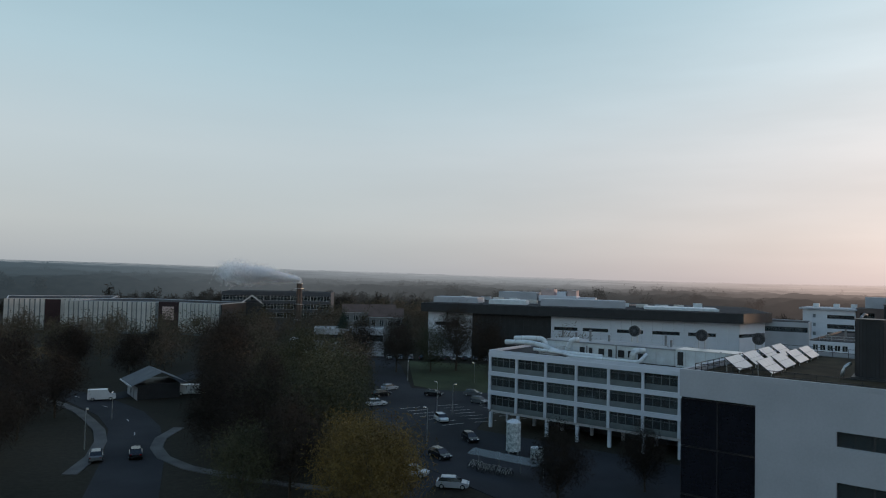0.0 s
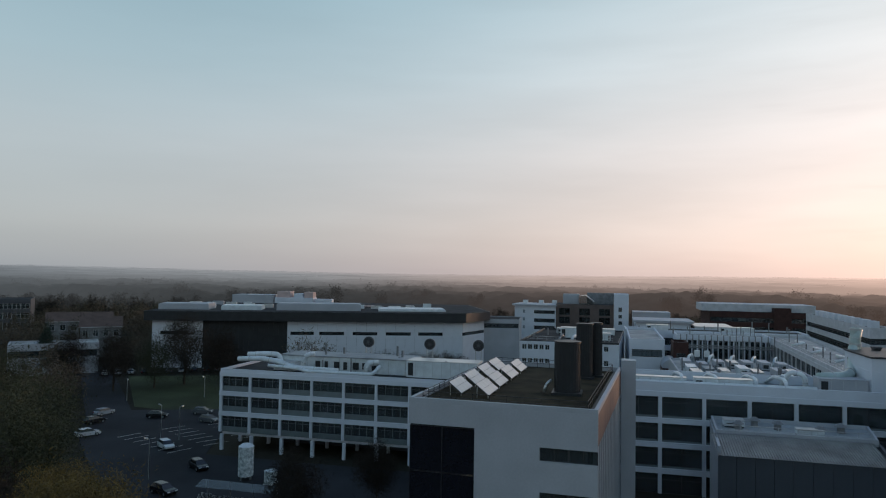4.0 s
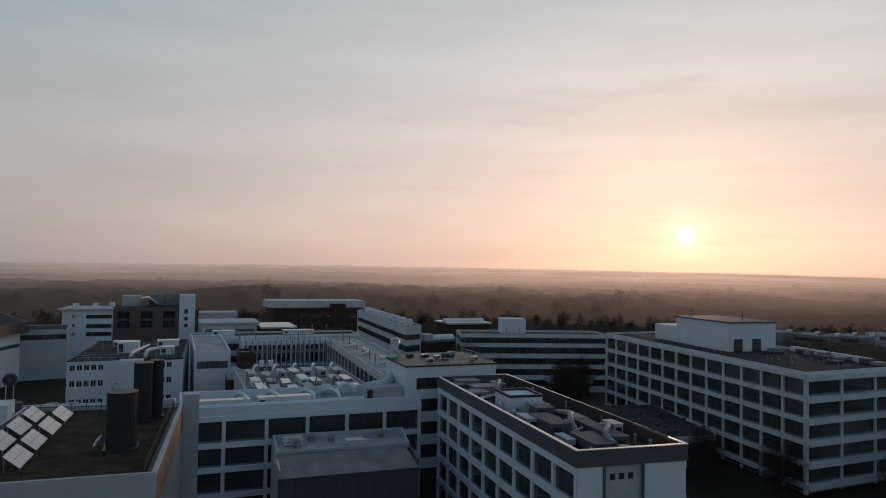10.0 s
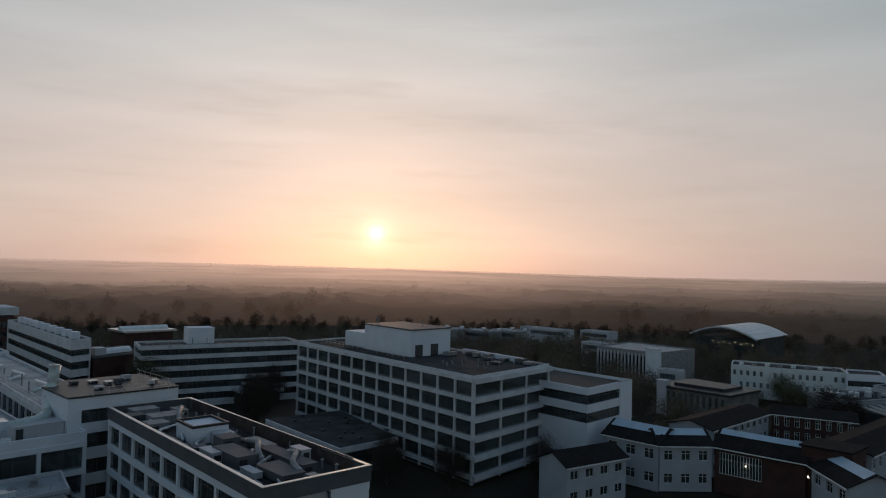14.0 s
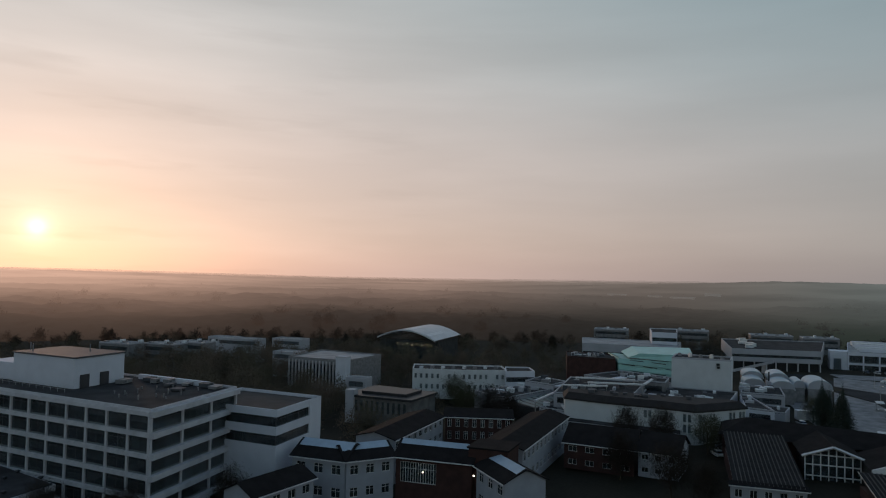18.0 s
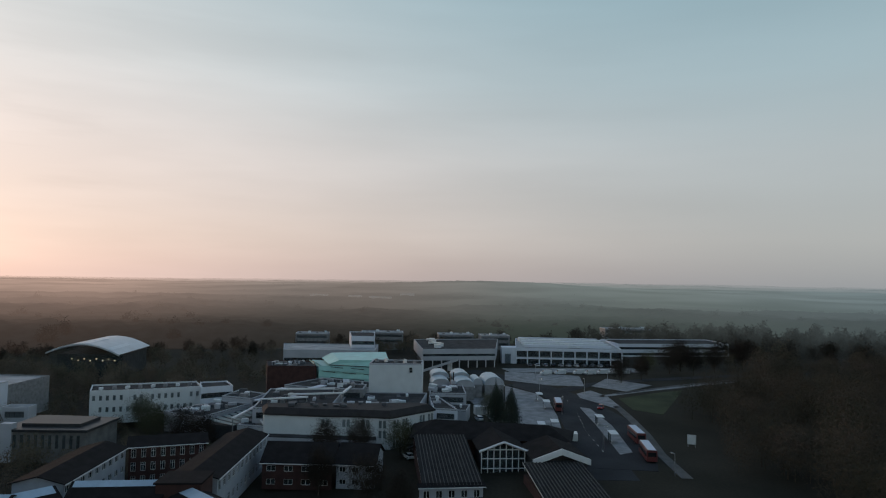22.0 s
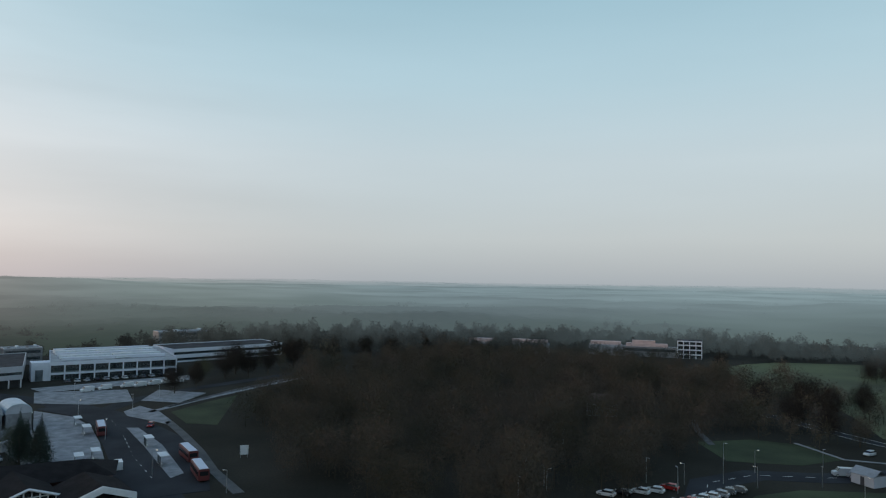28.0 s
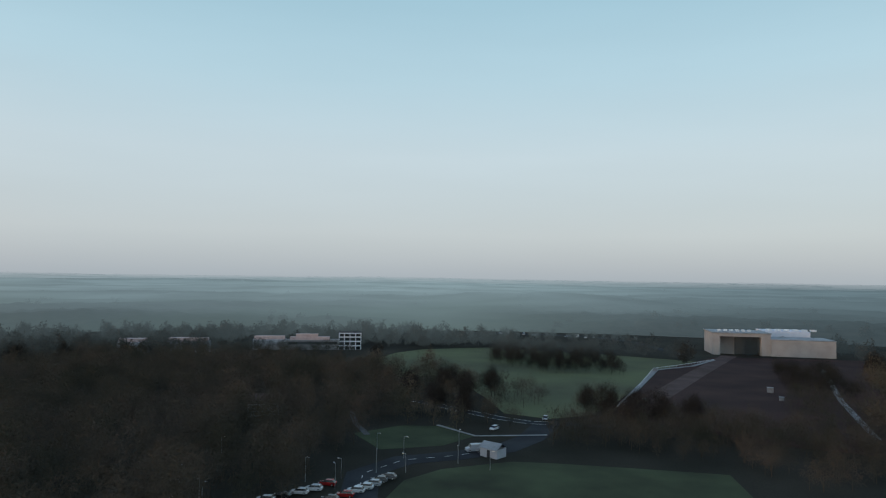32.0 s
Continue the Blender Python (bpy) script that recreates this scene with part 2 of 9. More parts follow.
class MB:
    """Collects vertices and faces of one mesh."""

    def __init__(self):
        self.v, self.f = [], []

    def box(self, x0, x1, y0, y1, z0, z1):
        n = len(self.v)
        self.v += [(x, y, z) for z in (z0, z1) for x, y in ((x0, y0), (x1, y0), (x1, y1), (x0, y1))]
        self.f += [tuple(n + k for k in q) for q in ((3, 2, 1, 0), (4, 5, 6, 7), (0, 1, 5, 4), (1, 2, 6, 5), (2, 3, 7, 6), (3, 0, 4, 7))]
        return self

    def prism(self, pts, z0, z1):
        n, k = len(self.v), len(pts)
        a = sum(pts[i][0] * pts[(i + 1) % k][1] - pts[(i + 1) % k][0] * pts[i][1] for i in range(k))
        if a < 0:
            pts = pts[::-1]
        self.v += [(p[0], p[1], z0) for p in pts] + [(p[0], p[1], z1) for p in pts]
        self.f += [tuple(range(n + k - 1, n - 1, -1)), tuple(range(n + k, n + 2 * k))]
        self.f += [(n + i, n + (i + 1) % k, n + k + (i + 1) % k, n + k + i) for i in range(k)]
        return self

    def cone(self, x, y, z0, z1, r0, r1, n=12, cap=True):
        s = len(self.v)
        for z, r in ((z0, r0), (z1, r1)):
            self.v += [(x + r * math.cos(2 * math.pi * i / n), y + r * math.sin(2 * math.pi * i / n), z) for i in range(n)]
        self.f += [(s + i, s + (i + 1) % n, s + n + (i + 1) % n, s + n + i) for i in range(n)]
        if cap:
            self.f += [tuple(range(s + n - 1, s - 1, -1)), tuple(range(s + n, s + 2 * n))]
        return self

    def tube(self, path, r0, r1=None, n=8):
        """A round tube along a path, tapering from r0 to r1."""
        r1 = r0 if r1 is None else r1
        P = [Vector(p) for p in path]
        s0 = len(self.v)
        for i, p in enumerate(P):
            d = (P[min(i + 1, len(P) - 1)] - P[max(i - 1, 0)]).normalized()
            a = d.cross(Vector((0, 0, 1)) if abs(d.z) < 0.9 else Vector((1, 0, 0))).normalized()
            b = a.cross(d)
            r = r0 + (r1 - r0) * i / (len(P) - 1)
            self.v += [tuple(p + (a * math.cos(2 * math.pi * k / n) + b * math.sin(2 * math.pi * k / n)) * r) for k in range(n)]
        for i in range(len(P) - 1):
            s = s0 + i * n
            self.f += [(s + k, s + n + k, s + n + (k + 1) % n, s + (k + 1) % n) for k in range(n)]
        self.f += [tuple(range(s0, s0 + n)), tuple(range(s0 + (len(P) - 1) * n + n - 1, s0 + (len(P) - 1) * n - 1, -1))]
        return self

    def face(self, *pts):
        n = len(self.v)
        self.v += [tuple(p) for p in pts]
        self.f.append(tuple(range(n, n + len(pts))))
        return self

    def lattice(self, xs, zs, solid, y0, y1):
        """One connected slab in the xz plane: cells of the grid that are solid, with true openings between."""
        nx, nz = len(xs), len(zs)
        n = len(self.v)
        self.v += [(x, y, z) for y in (y0, y1) for z in zs for x in xs]

        def vi(side, i, k):
            return n + side * nx * nz + k * nx + i

        def on(i, k):
            return 0 <= i < nx - 1 and 0 <= k < nz - 1 and solid(i, k)
        for i in range(nx - 1):
            for k in range(nz - 1):
                if not on(i, k):
                    continue
                a, b, c, d = (i, k), (i + 1, k), (i + 1, k + 1), (i, k + 1)
                self.f += [tuple(vi(0, *q) for q in (a, b, c, d)), tuple(vi(1, *q) for q in (d, c, b, a))]
                for p, q, di, dk in ((a, b, 0, -1), (b, c, 1, 0), (c, d, 0, 1), (d, a, -1, 0)):
                    if not on(i + di, k + dk):
                        self.f.append((vi(0, *q), vi(0, *p), vi(1, *p), vi(1, *q)))
        return self

    def mesh(self, name, material=None, smooth=False):
        me = bpy.data.meshes.new(name)
        me.from_pydata(self.v, [], self.f)
        if material:
            me.materials.append(material)
        if smooth:
            me.polygons.foreach_set("use_smooth", [True] * len(me.polygons))
        return me


def part(name, mb, material, parent, label="", m=None, smooth=False):
    """One mesh object under a thing or under a part."""
    me = mb if isinstance(mb, bpy.types.Mesh) else mb.mesh(name, material, smooth)
    ob = new(name, me)
    ob.parent = parent
    if m is not None:
        ob.matrix_local = m
    if label:
        ob["label"] = label
    return ob


def thing(name, label, category, m=None, group="", kind=""):
    ob = new(name)
    ob.empty_display_size = 0.5
    if m is not None:
        ob.matrix_basis = m
    return tagged(ob, label, category, group, kind)


def at(x, y, z=None, rz=0.0, s=1.0):
    return pose(x, y, ground_z(x, y) if z is None else z, 0, 0, rz) @ Matrix.Scale(s, 4)


def ground_z(x, y):
    """Lie of the land: the north yard is 5 m below the southern part, with low hills far out."""
    k = min(1.0, max(0.0, (90 - y) / 160))
    h = -5 + 5 * k * k * (3 - 2 * k)
    r = math.hypot(x, y)
    if r > 900:
        e = min(1.0, (r - 900) / 3200)
        h += e * e * (3 - 2 * e) * 22 * (0.6 + 0.6 * noise.noise((x * 0.0007, y * 0.0007, 3.1)))
    return h


CACHE = {}


def cached(key, build):
    if key not in CACHE:
        CACHE[key] = build()
    return CACHE[key]


def wall_frame(p0, p1, z=0.0):
    """Local frame of a wall that runs from p0 to p1 (left to right seen from outside): x along, y inwards, z up."""
    d = Vector((p1[0] - p0[0], p1[1] - p0[1]))
    return pose(p0[0], p0[1], z, 0, 0, math.degrees(math.atan2(d.y, d.x))), d.length


def inset(pts, d):
    """A convex outline moved inwards by d."""
    k = len(pts)
    a = sum(pts[i][0] * pts[(i + 1) % k][1] - pts[(i + 1) % k][0] * pts[i][1] for i in range(k))
    if a < 0:
        pts = pts[::-1]
    out = []
    for i in range(k):
        p, q, r = Vector(pts[i - 1]), Vector(pts[i]), Vector(pts[(i + 1) % k])
        n1, n2 = (q - p).normalized(), (r - q).normalized()
        n1, n2 = Vector((-n1.y, n1.x)), Vector((-n2.y, n2.x))
        b = n1 + n2
        out.append(tuple(q + b * (d / max(0.2, b.dot(n1)))))
    return out


def ring(parent, name, pts, z0, z1, t, material, label=""):
    """Parapet: one closed band along the outline, t thick."""
    inner = inset(pts, t)
    k = len(pts)
    a = sum(pts[i][0] * pts[(i + 1) % k][1] - pts[(i + 1) % k][0] * pts[i][1] for i in range(k))
    if a < 0:
        pts = pts[::-1]
    mb = MB()
    mb.v = [(x, y, z) for line, z in ((pts, z0), (pts, z1), (inner, z1), (inner, z0)) for x, y in line]
    for r in range(4):
        a, c = r * k, (r + 1) % 4 * k
        mb.f += [(a + i, a + (i + 1) % k, c + (i + 1) % k, c + i) for i in range(k)]
    return part(name, mb, material, parent, label)


# ------------------------------------------------------------ facades


def window_mesh(w, h, nx, sill, style):
    fm = {"white": FRAMEW, "grey": INFILL}.get(style, FRAMED)

    def frame_():
        t = 0.07
        xs, zs = [], [0, t]
        for i in range(nx + 1):
            x = i * (w - t) / nx
            xs += [x, x + t]
        if h > 1.5:
            zs += [h * 0.68, h * 0.68 + 0.05]
        zs += [h - t, h]
        mb = MB().lattice(xs, zs, lambda i, k: i % 2 == 0 or k % 2 == 0, 0.0, 0.1)
        return mb.mesh("window", fm)
    key = (round(w, 2), round(h, 2), nx, style)
    return (cached(("wf",) + key, frame_),
            cached(("wp",) + key, lambda: MB().box(0.03, w - 0.03, 0.04, 0.06, 0.03, h - 0.03).mesh("pane", GLASS)))


def blind_mesh(w, h, f):
    return cached(("bl", round(w, 2), round(h, 2), f), lambda: MB().box(0.08, w - 0.08, 0.16, 0.18, h * (1 - f), h - 0.05).mesh("blind", BLIND))


RND = random.Random(5)


def frame_facade(parent, p0, p1, levels, nb, cw=0.5, band=0.9, infill=0.9, proud=0.15, nx=4, style="dark", blinds=0.3, frame_mat=None, col_proud=0.1, open_floor=False):
    """Concrete frame: columns, floor bands and, set back in each bay, an infill panel and a window."""
    fm = frame_mat or CONC
    m, length = wall_frame(p0, p1)
    bw = length / nb
    z0 = levels[0]
    ztop = levels[-1]
    for z in levels[1:]:
        part("floor_band", MB().box(-0.02, length + 0.02, -proud, 0.40, z - band, z), fm, parent, m=m)
    col = cached(("col", cw, z0, ztop, col_proud, fm.name), lambda: MB().box(-cw / 2, cw / 2, -col_proud, 0.39, z0, ztop - 0.03).mesh("column", fm))
    for j in range(nb + 1):
        x = min(max(j * bw, cw / 2 + 0.004), length - cw / 2 - 0.004)
        part("column", col, None, parent, m=m @ pose(x, 0, 0))
    w = bw - cw - 0.02
    for i in range(len(levels) - 1):
        if open_floor and i == 0:
            continue
        zb, h = levels[i] + 0.004, levels[i + 1] - levels[i] - band - 0.008
        pan = cached(("inf", round(w, 2), infill), lambda: MB().box(0, w, 0.2, 0.3, 0, infill).mesh("infill_panel", INFILL))
        wf, wp = window_mesh(w, h - infill, nx, infill, style)
        for j in range(nb):
            mm = m @ pose(j * bw + cw / 2 + 0.01, 0, 0)
            part("infill_panel", pan, None, parent, m=mm @ pose(0, 0, zb))
            win = part("window", wf, None, parent, m=mm @ pose(0, 0.2, zb + infill))
            part("pane", wp, None, win)
            if RND.random() < blinds:
                part("blind", blind_mesh(w, h - infill, RND.choice((0.3, 0.5, 0.75, 0.95))), None, win)


def strip_windows(parent, p0, p1, z0, z1, piece=3.0, style="dark", recess=0.25, x0=0.0, x1=None, blinds=0.1):
    """A row of windows set between two solid bands."""
    m, length = wall_frame(p0, p1)
    x1 = length if x1 is None else x1
    n = max(1, round((x1 - x0) / piece))
    w = (x1 - x0) / n
    wf, wp = window_mesh(w - 0.01, z1 - z0, 2, 0, style)
    for j in range(n):
        win = part("window", wf, None, parent, m=m @ pose(x0 + j * w + 0.005, recess, z0))
        part("pane", wp, None, win)
        if RND.random() < blinds:
            part("blind", blind_mesh(w - 0.01, z1 - z0, RND.choice((0.4, 0.7))), None, win)


def banded_block(parent, pts, z0, bands, ztop, material, sides, piece=3.0, style="dark", recess=0.3, roof=None, par=0.5):
    """A block of solid wall bands with window strips between; bands: (bottom, top) of each window strip."""
    core = inset(pts, recess + 0.45)
    part("inner_wall", MB().prism(core, z0, ztop - 0.6), INSIDE, parent)
    zs = [z0] + [z for b in bands for z in b] + [ztop - par]
    for i in range(0, len(zs), 2):
        if zs[i + 1] - zs[i] > 0.01:
            part("wall_band", MB().prism(pts, zs[i], zs[i + 1]), material, parent)
    for b0, b1 in bands:
        for s in range(len(pts)):
            p, q = pts[s], pts[(s + 1) % len(pts)]
            if s in sides:
                strip_windows(parent, p, q, b0, b1, piece, style, recess, 0.3, math.dist(p, q) - 0.3)
            else:
                mm, ln = wall_frame(p, q)
                part("wall", MB().box(0, ln, 0.0, 0.3, b0, b1), material, parent, m=mm)
    ring(parent, "parapet", pts, ztop - par, ztop, 0.3, material)
    part("roof", MB().prism(inset(pts, 0.31), ztop - par, ztop - par + 0.08), roof or ROOF, parent)


def lerp(p, q, t):
    return (p[0] + (q[0] - p[0]) * t, p[1] + (q[1] - p[1]) * t)

# ------------------------------------------------------------ ground, roads, far land
GROUND = mat("rough_ground", (0.034, 0.029, 0.021), 0.95, 0.3, 0.03, 1.5, bump=0.8, tint=(0.020, 0.019, 0.013), spec=0.1)


def build_ground():
    radii = [0.0] + [4.0 * i for i in range(1, 110)]
    while radii[-1] < 4700:
        radii.append(radii[-1] * 1.055)
    na = 180
    v, f = [(0, 0, ground_z(0, 0))], []
    for r in radii[1:]:
        for i in range(na):
            x, y = r * math.cos(2 * math.pi * i / na), r * math.sin(2 * math.pi * i / na)
            v.append((x, y, ground_z(x, y)))
    for i in range(na):
        f.append((0, 1 + i, 1 + (i + 1) % na))
    for k in range(len(radii) - 2):
        a = 1 + k * na
        f += [(a + i, a + na + i, a + na + (i + 1) % na, a + (i + 1) % na) for i in range(na)]
    me = bpy.data.meshes.new("ground")
    me.from_pydata(v, [], f)
    me.materials.append(GROUND)
    tagged(new("ground", me), "dark rough grass and earth reaching the hazy horizon", "ground", kind="structure")


build_ground()


def drape(name, pts, material, lift, label, category, kind="structure", cut=6.0):
    """A thin slab of ground cover laid over the land, with edges that reach down into it."""
    bm = bmesh.new()
    f = bm.faces.new([bm.verts.new((x, y, 0)) for x, y in pts])
    bmesh.ops.triangulate(bm, faces=[f])
    ys, xs = [p[1] for p in pts], [p[0] for p in pts]
    for lo, hi, ax in ((min(ys), max(ys), 1), (min(xs), max(xs), 0)):
        step = cut if ax == 1 else 40.0
        k = lo + step
        while k < hi:
            co, no = [0, 0, 0], [0, 0, 0]
            co[ax], no[ax] = k, 1
            bmesh.ops.bisect_plane(bm, geom=bm.verts[:] + bm.edges[:] + bm.faces[:], plane_co=co, plane_no=no)
            k += step
    for v in bm.verts:
        v.co.z = ground_z(v.co.x, v.co.y) + lift
    ext = bmesh.ops.extrude_face_region(bm, geom=bm.faces[:])
    for g in ext["geom"]:
        if isinstance(g, bmesh.types.BMVert):
            g.co.z -= 0.3
    bmesh.ops.recalc_face_normals(bm, faces=bm.faces[:])
    me = bpy.data.meshes.new(name)
    bm.to_mesh(me)
    bm.free()
    me.materials.append(material)
    return tagged(new(name, me), label, category, kind=kind)


def strip_pts(line, width):
    """The outline of a band of that width along a line."""
    P = [Vector(p) for p in line]
    left, right = [], []
    for i, p in enumerate(P):
        d = (P[min(i + 1, len(P) - 1)] - P[max(i - 1, 0)]).normalized()
        n = Vector((-d.y, d.x)) * width / 2
        left.append(tuple(p + n))
        right.append(tuple(p - n))
    return left + right[::-1]


ROADS = [
    ("road", [(-250, 62), (-182, 73), (-139, 73), (-122, 70), (-109, 65), (-92, 55), (-70, 40), (-50, 28)], 8, "dark asphalt road curving below the trees"),
    ("road", [(-139, 73), (-141, 82), (-150, 100), (-170, 130)], 6, "dark asphalt side road past a flat shed"),
    ("road", [(-160, 185), (-139, 165), (-104, 127), (-90, 116), (-72, 98), (-60, 80), (-52, 60)], 9, "dark asphalt road through the car park"),
    ("road", [(150, -52), (170, -55), (190, -60), (215, -72), (245, -72), (262, -66), (296, -62), (330, -45)], 10, "asphalt bus road with waiting buses"),
    ("road", [(205, -600), (187, -613), (129, -622), (101, -620), (65, -588), (35, -530), (20, -505)], 8, "pale far road with parked vans beyond the field"),
    ("road", [(262, -66), (285, -88), (300, -120), (312, -160), (330, -230)], 7, "asphalt road along the edge of the wood"),
    ("road", [(60, -110), (78, -138), (88, -160), (84, -176), (72, -187), (62, -200), (58, -216), (58, -240)], 9, "asphalt road with parked cars at its side"),
    ("road", [(120, -263), (106, -256.5), (90, -248.5), (76, -242.5), (64, -239.5), (56, -242), (36, -245)], 5, "narrow asphalt road with white edge lines"),
]
for nm, line, width, label in ROADS:
    drape(nm, strip_pts(line, width), ASPH, 0.05, label, "road")
drape("road", [(-80, 140), (-110, 128), (-95, 108), (-68, 82), (-40, 72), (-22, 82), (-24, 104), (-66, 104)], ASPH, 0.09, "asphalt car park beside the white building", "car park")
drape("road", [(286, -54), (262, -62), (243, -62.5), (199, -54.5), (180, -49), (160, -49), (156, -64), (172, -70), (192, -74.6), (214, -78.6), (240, -78.5), (262, -76), (286, -70)], ASPH, 0.09, "asphalt bus station bay", "bus bay")
PAVES = [
    ("pavement", [(282, -53), (251, -47), (197, -40), (194, -49), (199, -53.5), (218, -57.5), (243, -61.5), (262, -61)], "pale paved bus island with rows of young trees"),
    ("pavement", [(234, -69.5), (207, -66), (171, -60.5), (173, -64.5), (205, -70.5), (232, -72.5)], "long paved bus island with shelters"),
    ("pavement", [(300, -40), (250, -34), (190, -37), (190, -39.5), (251, -46.5), (283, -52.5)], "pale paved square before the theatre"),
    ("pavement", [(262, -77), (253, -75.5), (242, -79), (232, -81.5), (236, -84.5), (256, -87), (270, -85)], "pale paved corner at the path's head"),
    ("pavement", strip_pts([(236, -83.3), (214, -80), (192, -76), (171, -71), (150, -68)], 2.6), "narrow paved path beside the bus road"),
    ("pavement", strip_pts([(256, -84), (268, -104), (286, -139), (300, -170)], 2.6), "pale paved path bending along the lawn"),
    ("pavement", [(324, -61), (311, -93), (281, -86), (283, -71), (298, -56)], "pale paved forecourt beside the bus road"),
    ("pavement", [(281, -89), (303, -103), (284, -116), (268, -99)], "pale paved triangle between lawns"),
    ("pavement", [(336, -62), (340, -130), (325, -128), (322, -64)], "pale forecourt before the long white building"),
    ("pavement", strip_pts([(262, -92), (285, -130), (300, -160), (306, -185)], 2.5), "narrow pale footpath beside the wood"),
    ("pavement", strip_pts([(39, -279), (33, -411), (14, -440), (2, -480)], 2.5), "pale kerb path along the playing field"),
    ("pavement", strip_pts([(-58, -470), (-48, -340), (-46, -262)], 2.5), "pale track along the field's edge"),
    ("pavement", strip_pts([(107, -199), (118, -212), (130, -230)], 2.0), "narrow footpath climbing to the wood"),
    ("pavement", strip_pts([(92, -222), (75, -212), (54, -223)], 1.2), "pale kerbed path beside the road"),
    ("pavement", strip_pts([(-182, 66), (-150, 67.4), (-139, 67), (-129, 65.6), (-120, 63), (-111, 60), (-103, 56), (-95, 50.5), (-88, 44)], 1.8), "dull footpath beside the dark road"),
    ("pavement", strip_pts([(-60, 62), (-67, 59.5), (-74, 57.5), (-81, 56.2), (-88, 57), (-94, 59.6), (-99, 63.5), (-104, 70)], 1.8), "curving dull footpath under the trees"),
]
# paving copy with lens vignette put into its colour as darkening
DULL = mat("dimmed_paving", (0.085, 0.083, 0.08), 0.85, 0.3, 0.3, 7, bump=0.2)
for nm, pts, label in PAVES:
    drape(nm, pts, DULL if "foot" in label or "narrow" in label else PAVE, 0.14, label, "pavement")
LAWNS = [
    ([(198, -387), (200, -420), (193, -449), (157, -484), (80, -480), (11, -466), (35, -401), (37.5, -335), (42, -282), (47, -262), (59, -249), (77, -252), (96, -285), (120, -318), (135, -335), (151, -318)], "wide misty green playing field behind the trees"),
    ([(60, -125), (74, -144), (76, -159), (71, -172), (65, -178), (56, -187), (45, -190), (24, -194), (0, -198), (-12, -150), (30, -115)], "green lawn inside the road's bend"),
    ([(112, -199), (103, -216), (88, -222), (75, -212), (80, -196), (95, -184)], "rough brown-green verge inside the road's bend"),
    ([(252, -90), (264, -108), (272, -124), (245, -108), (222, -94), (230, -87)], "dark green lawn beside the path"),
    ([(-78, 132), (-60, 150), (-100, 190), (-135, 172), (-104, 135)], "dull green lawn behind the car park"),
]
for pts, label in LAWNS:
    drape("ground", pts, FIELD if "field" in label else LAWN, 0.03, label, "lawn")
drape("pavement", strip_pts([(33, -268), (25, -321), (12, -400), (0, -468), (-8, -512)], 10), mat("pale_worn_earth", (0.105, 0.070, 0.062), 0.95, 0.3, 0.06, 2, bump=0.5, tint=(0.065, 0.042, 0.037), spec=0.1), 0.11, "paler worn track across the earth field", "track")
drape("ground", [(37, -282), (31, -411), (1, -500), (-90, -525), (-95, -300), (-60, -236), (-10, -240), (26, -262)], SOIL, 0.07, "bare red-brown earth field below the sports hall", "earth field")


def ramp_node(N, stops):
    r = N.new("ShaderNodeValToRGB")
    while len(r.color_ramp.elements) < len(stops):
        r.color_ramp.elements.new(0.5)
    for e, (p, c) in zip(r.color_ramp.elements, stops):
        e.position, e.color = p, (*c, 1)
    return r


# heading, half-width and height of the higher hills
HILLS = [(62, 14, 12), (14, 22, -16), (-64, 24, -24), (-155, 10, 6)]
# nearer ridges: heading, half-width, distance, depth and height
RIDGES = [(-100, 15, 1900, 420, 26), (-118, 9, 1500, 260, 10), (68, 12, 1500, 350, 12), (-46, 20, 2300, 500, 12), (-166, 9, 1300, 260, 12)]
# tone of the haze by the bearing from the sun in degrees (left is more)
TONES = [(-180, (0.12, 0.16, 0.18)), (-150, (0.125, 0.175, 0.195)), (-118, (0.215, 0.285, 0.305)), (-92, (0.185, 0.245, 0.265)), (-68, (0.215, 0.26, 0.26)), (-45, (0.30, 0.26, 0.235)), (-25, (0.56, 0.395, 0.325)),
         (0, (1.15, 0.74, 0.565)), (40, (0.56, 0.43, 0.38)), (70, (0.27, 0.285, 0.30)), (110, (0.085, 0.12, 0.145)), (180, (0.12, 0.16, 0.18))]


def inner_radius(bearing):
    """Where the far country begins: nearer beyond the northern and eastern woods."""
    k = np.clip((88 - np.abs(bearing - 4)) / 22, 0.0, 1.0)
    return 665 - 190 * k * k * (3 - 2 * k)


def bearing_of(x, y):
    return (np.degrees(np.arctan2(y, x) - math.atan2(SUN.y, SUN.x)) + 180) % 360 - 180


def lattice_noise(x, y, cell, seed):
    """Smooth noise from 0 to 1 on a square lattice of that cell size, for whole arrays."""
    gx, gy = np.floor(x / cell), np.floor(y / cell)
    fx, fy = x / cell - gx, y / cell - gy
    fx, fy = fx * fx * (3 - 2 * fx), fy * fy * (3 - 2 * fy)

    def corner(i, j):
        v = np.sin((gx + i) * 127.1 + (gy + j) * 311.7 + seed * 74.7) * 43758.5453
        return v - np.floor(v)
    return (corner(0, 0) * (1 - fx) + corner(1, 0) * fx) * (1 - fy) + (corner(0, 1) * (1 - fx) + corner(1, 1) * fx) * fy


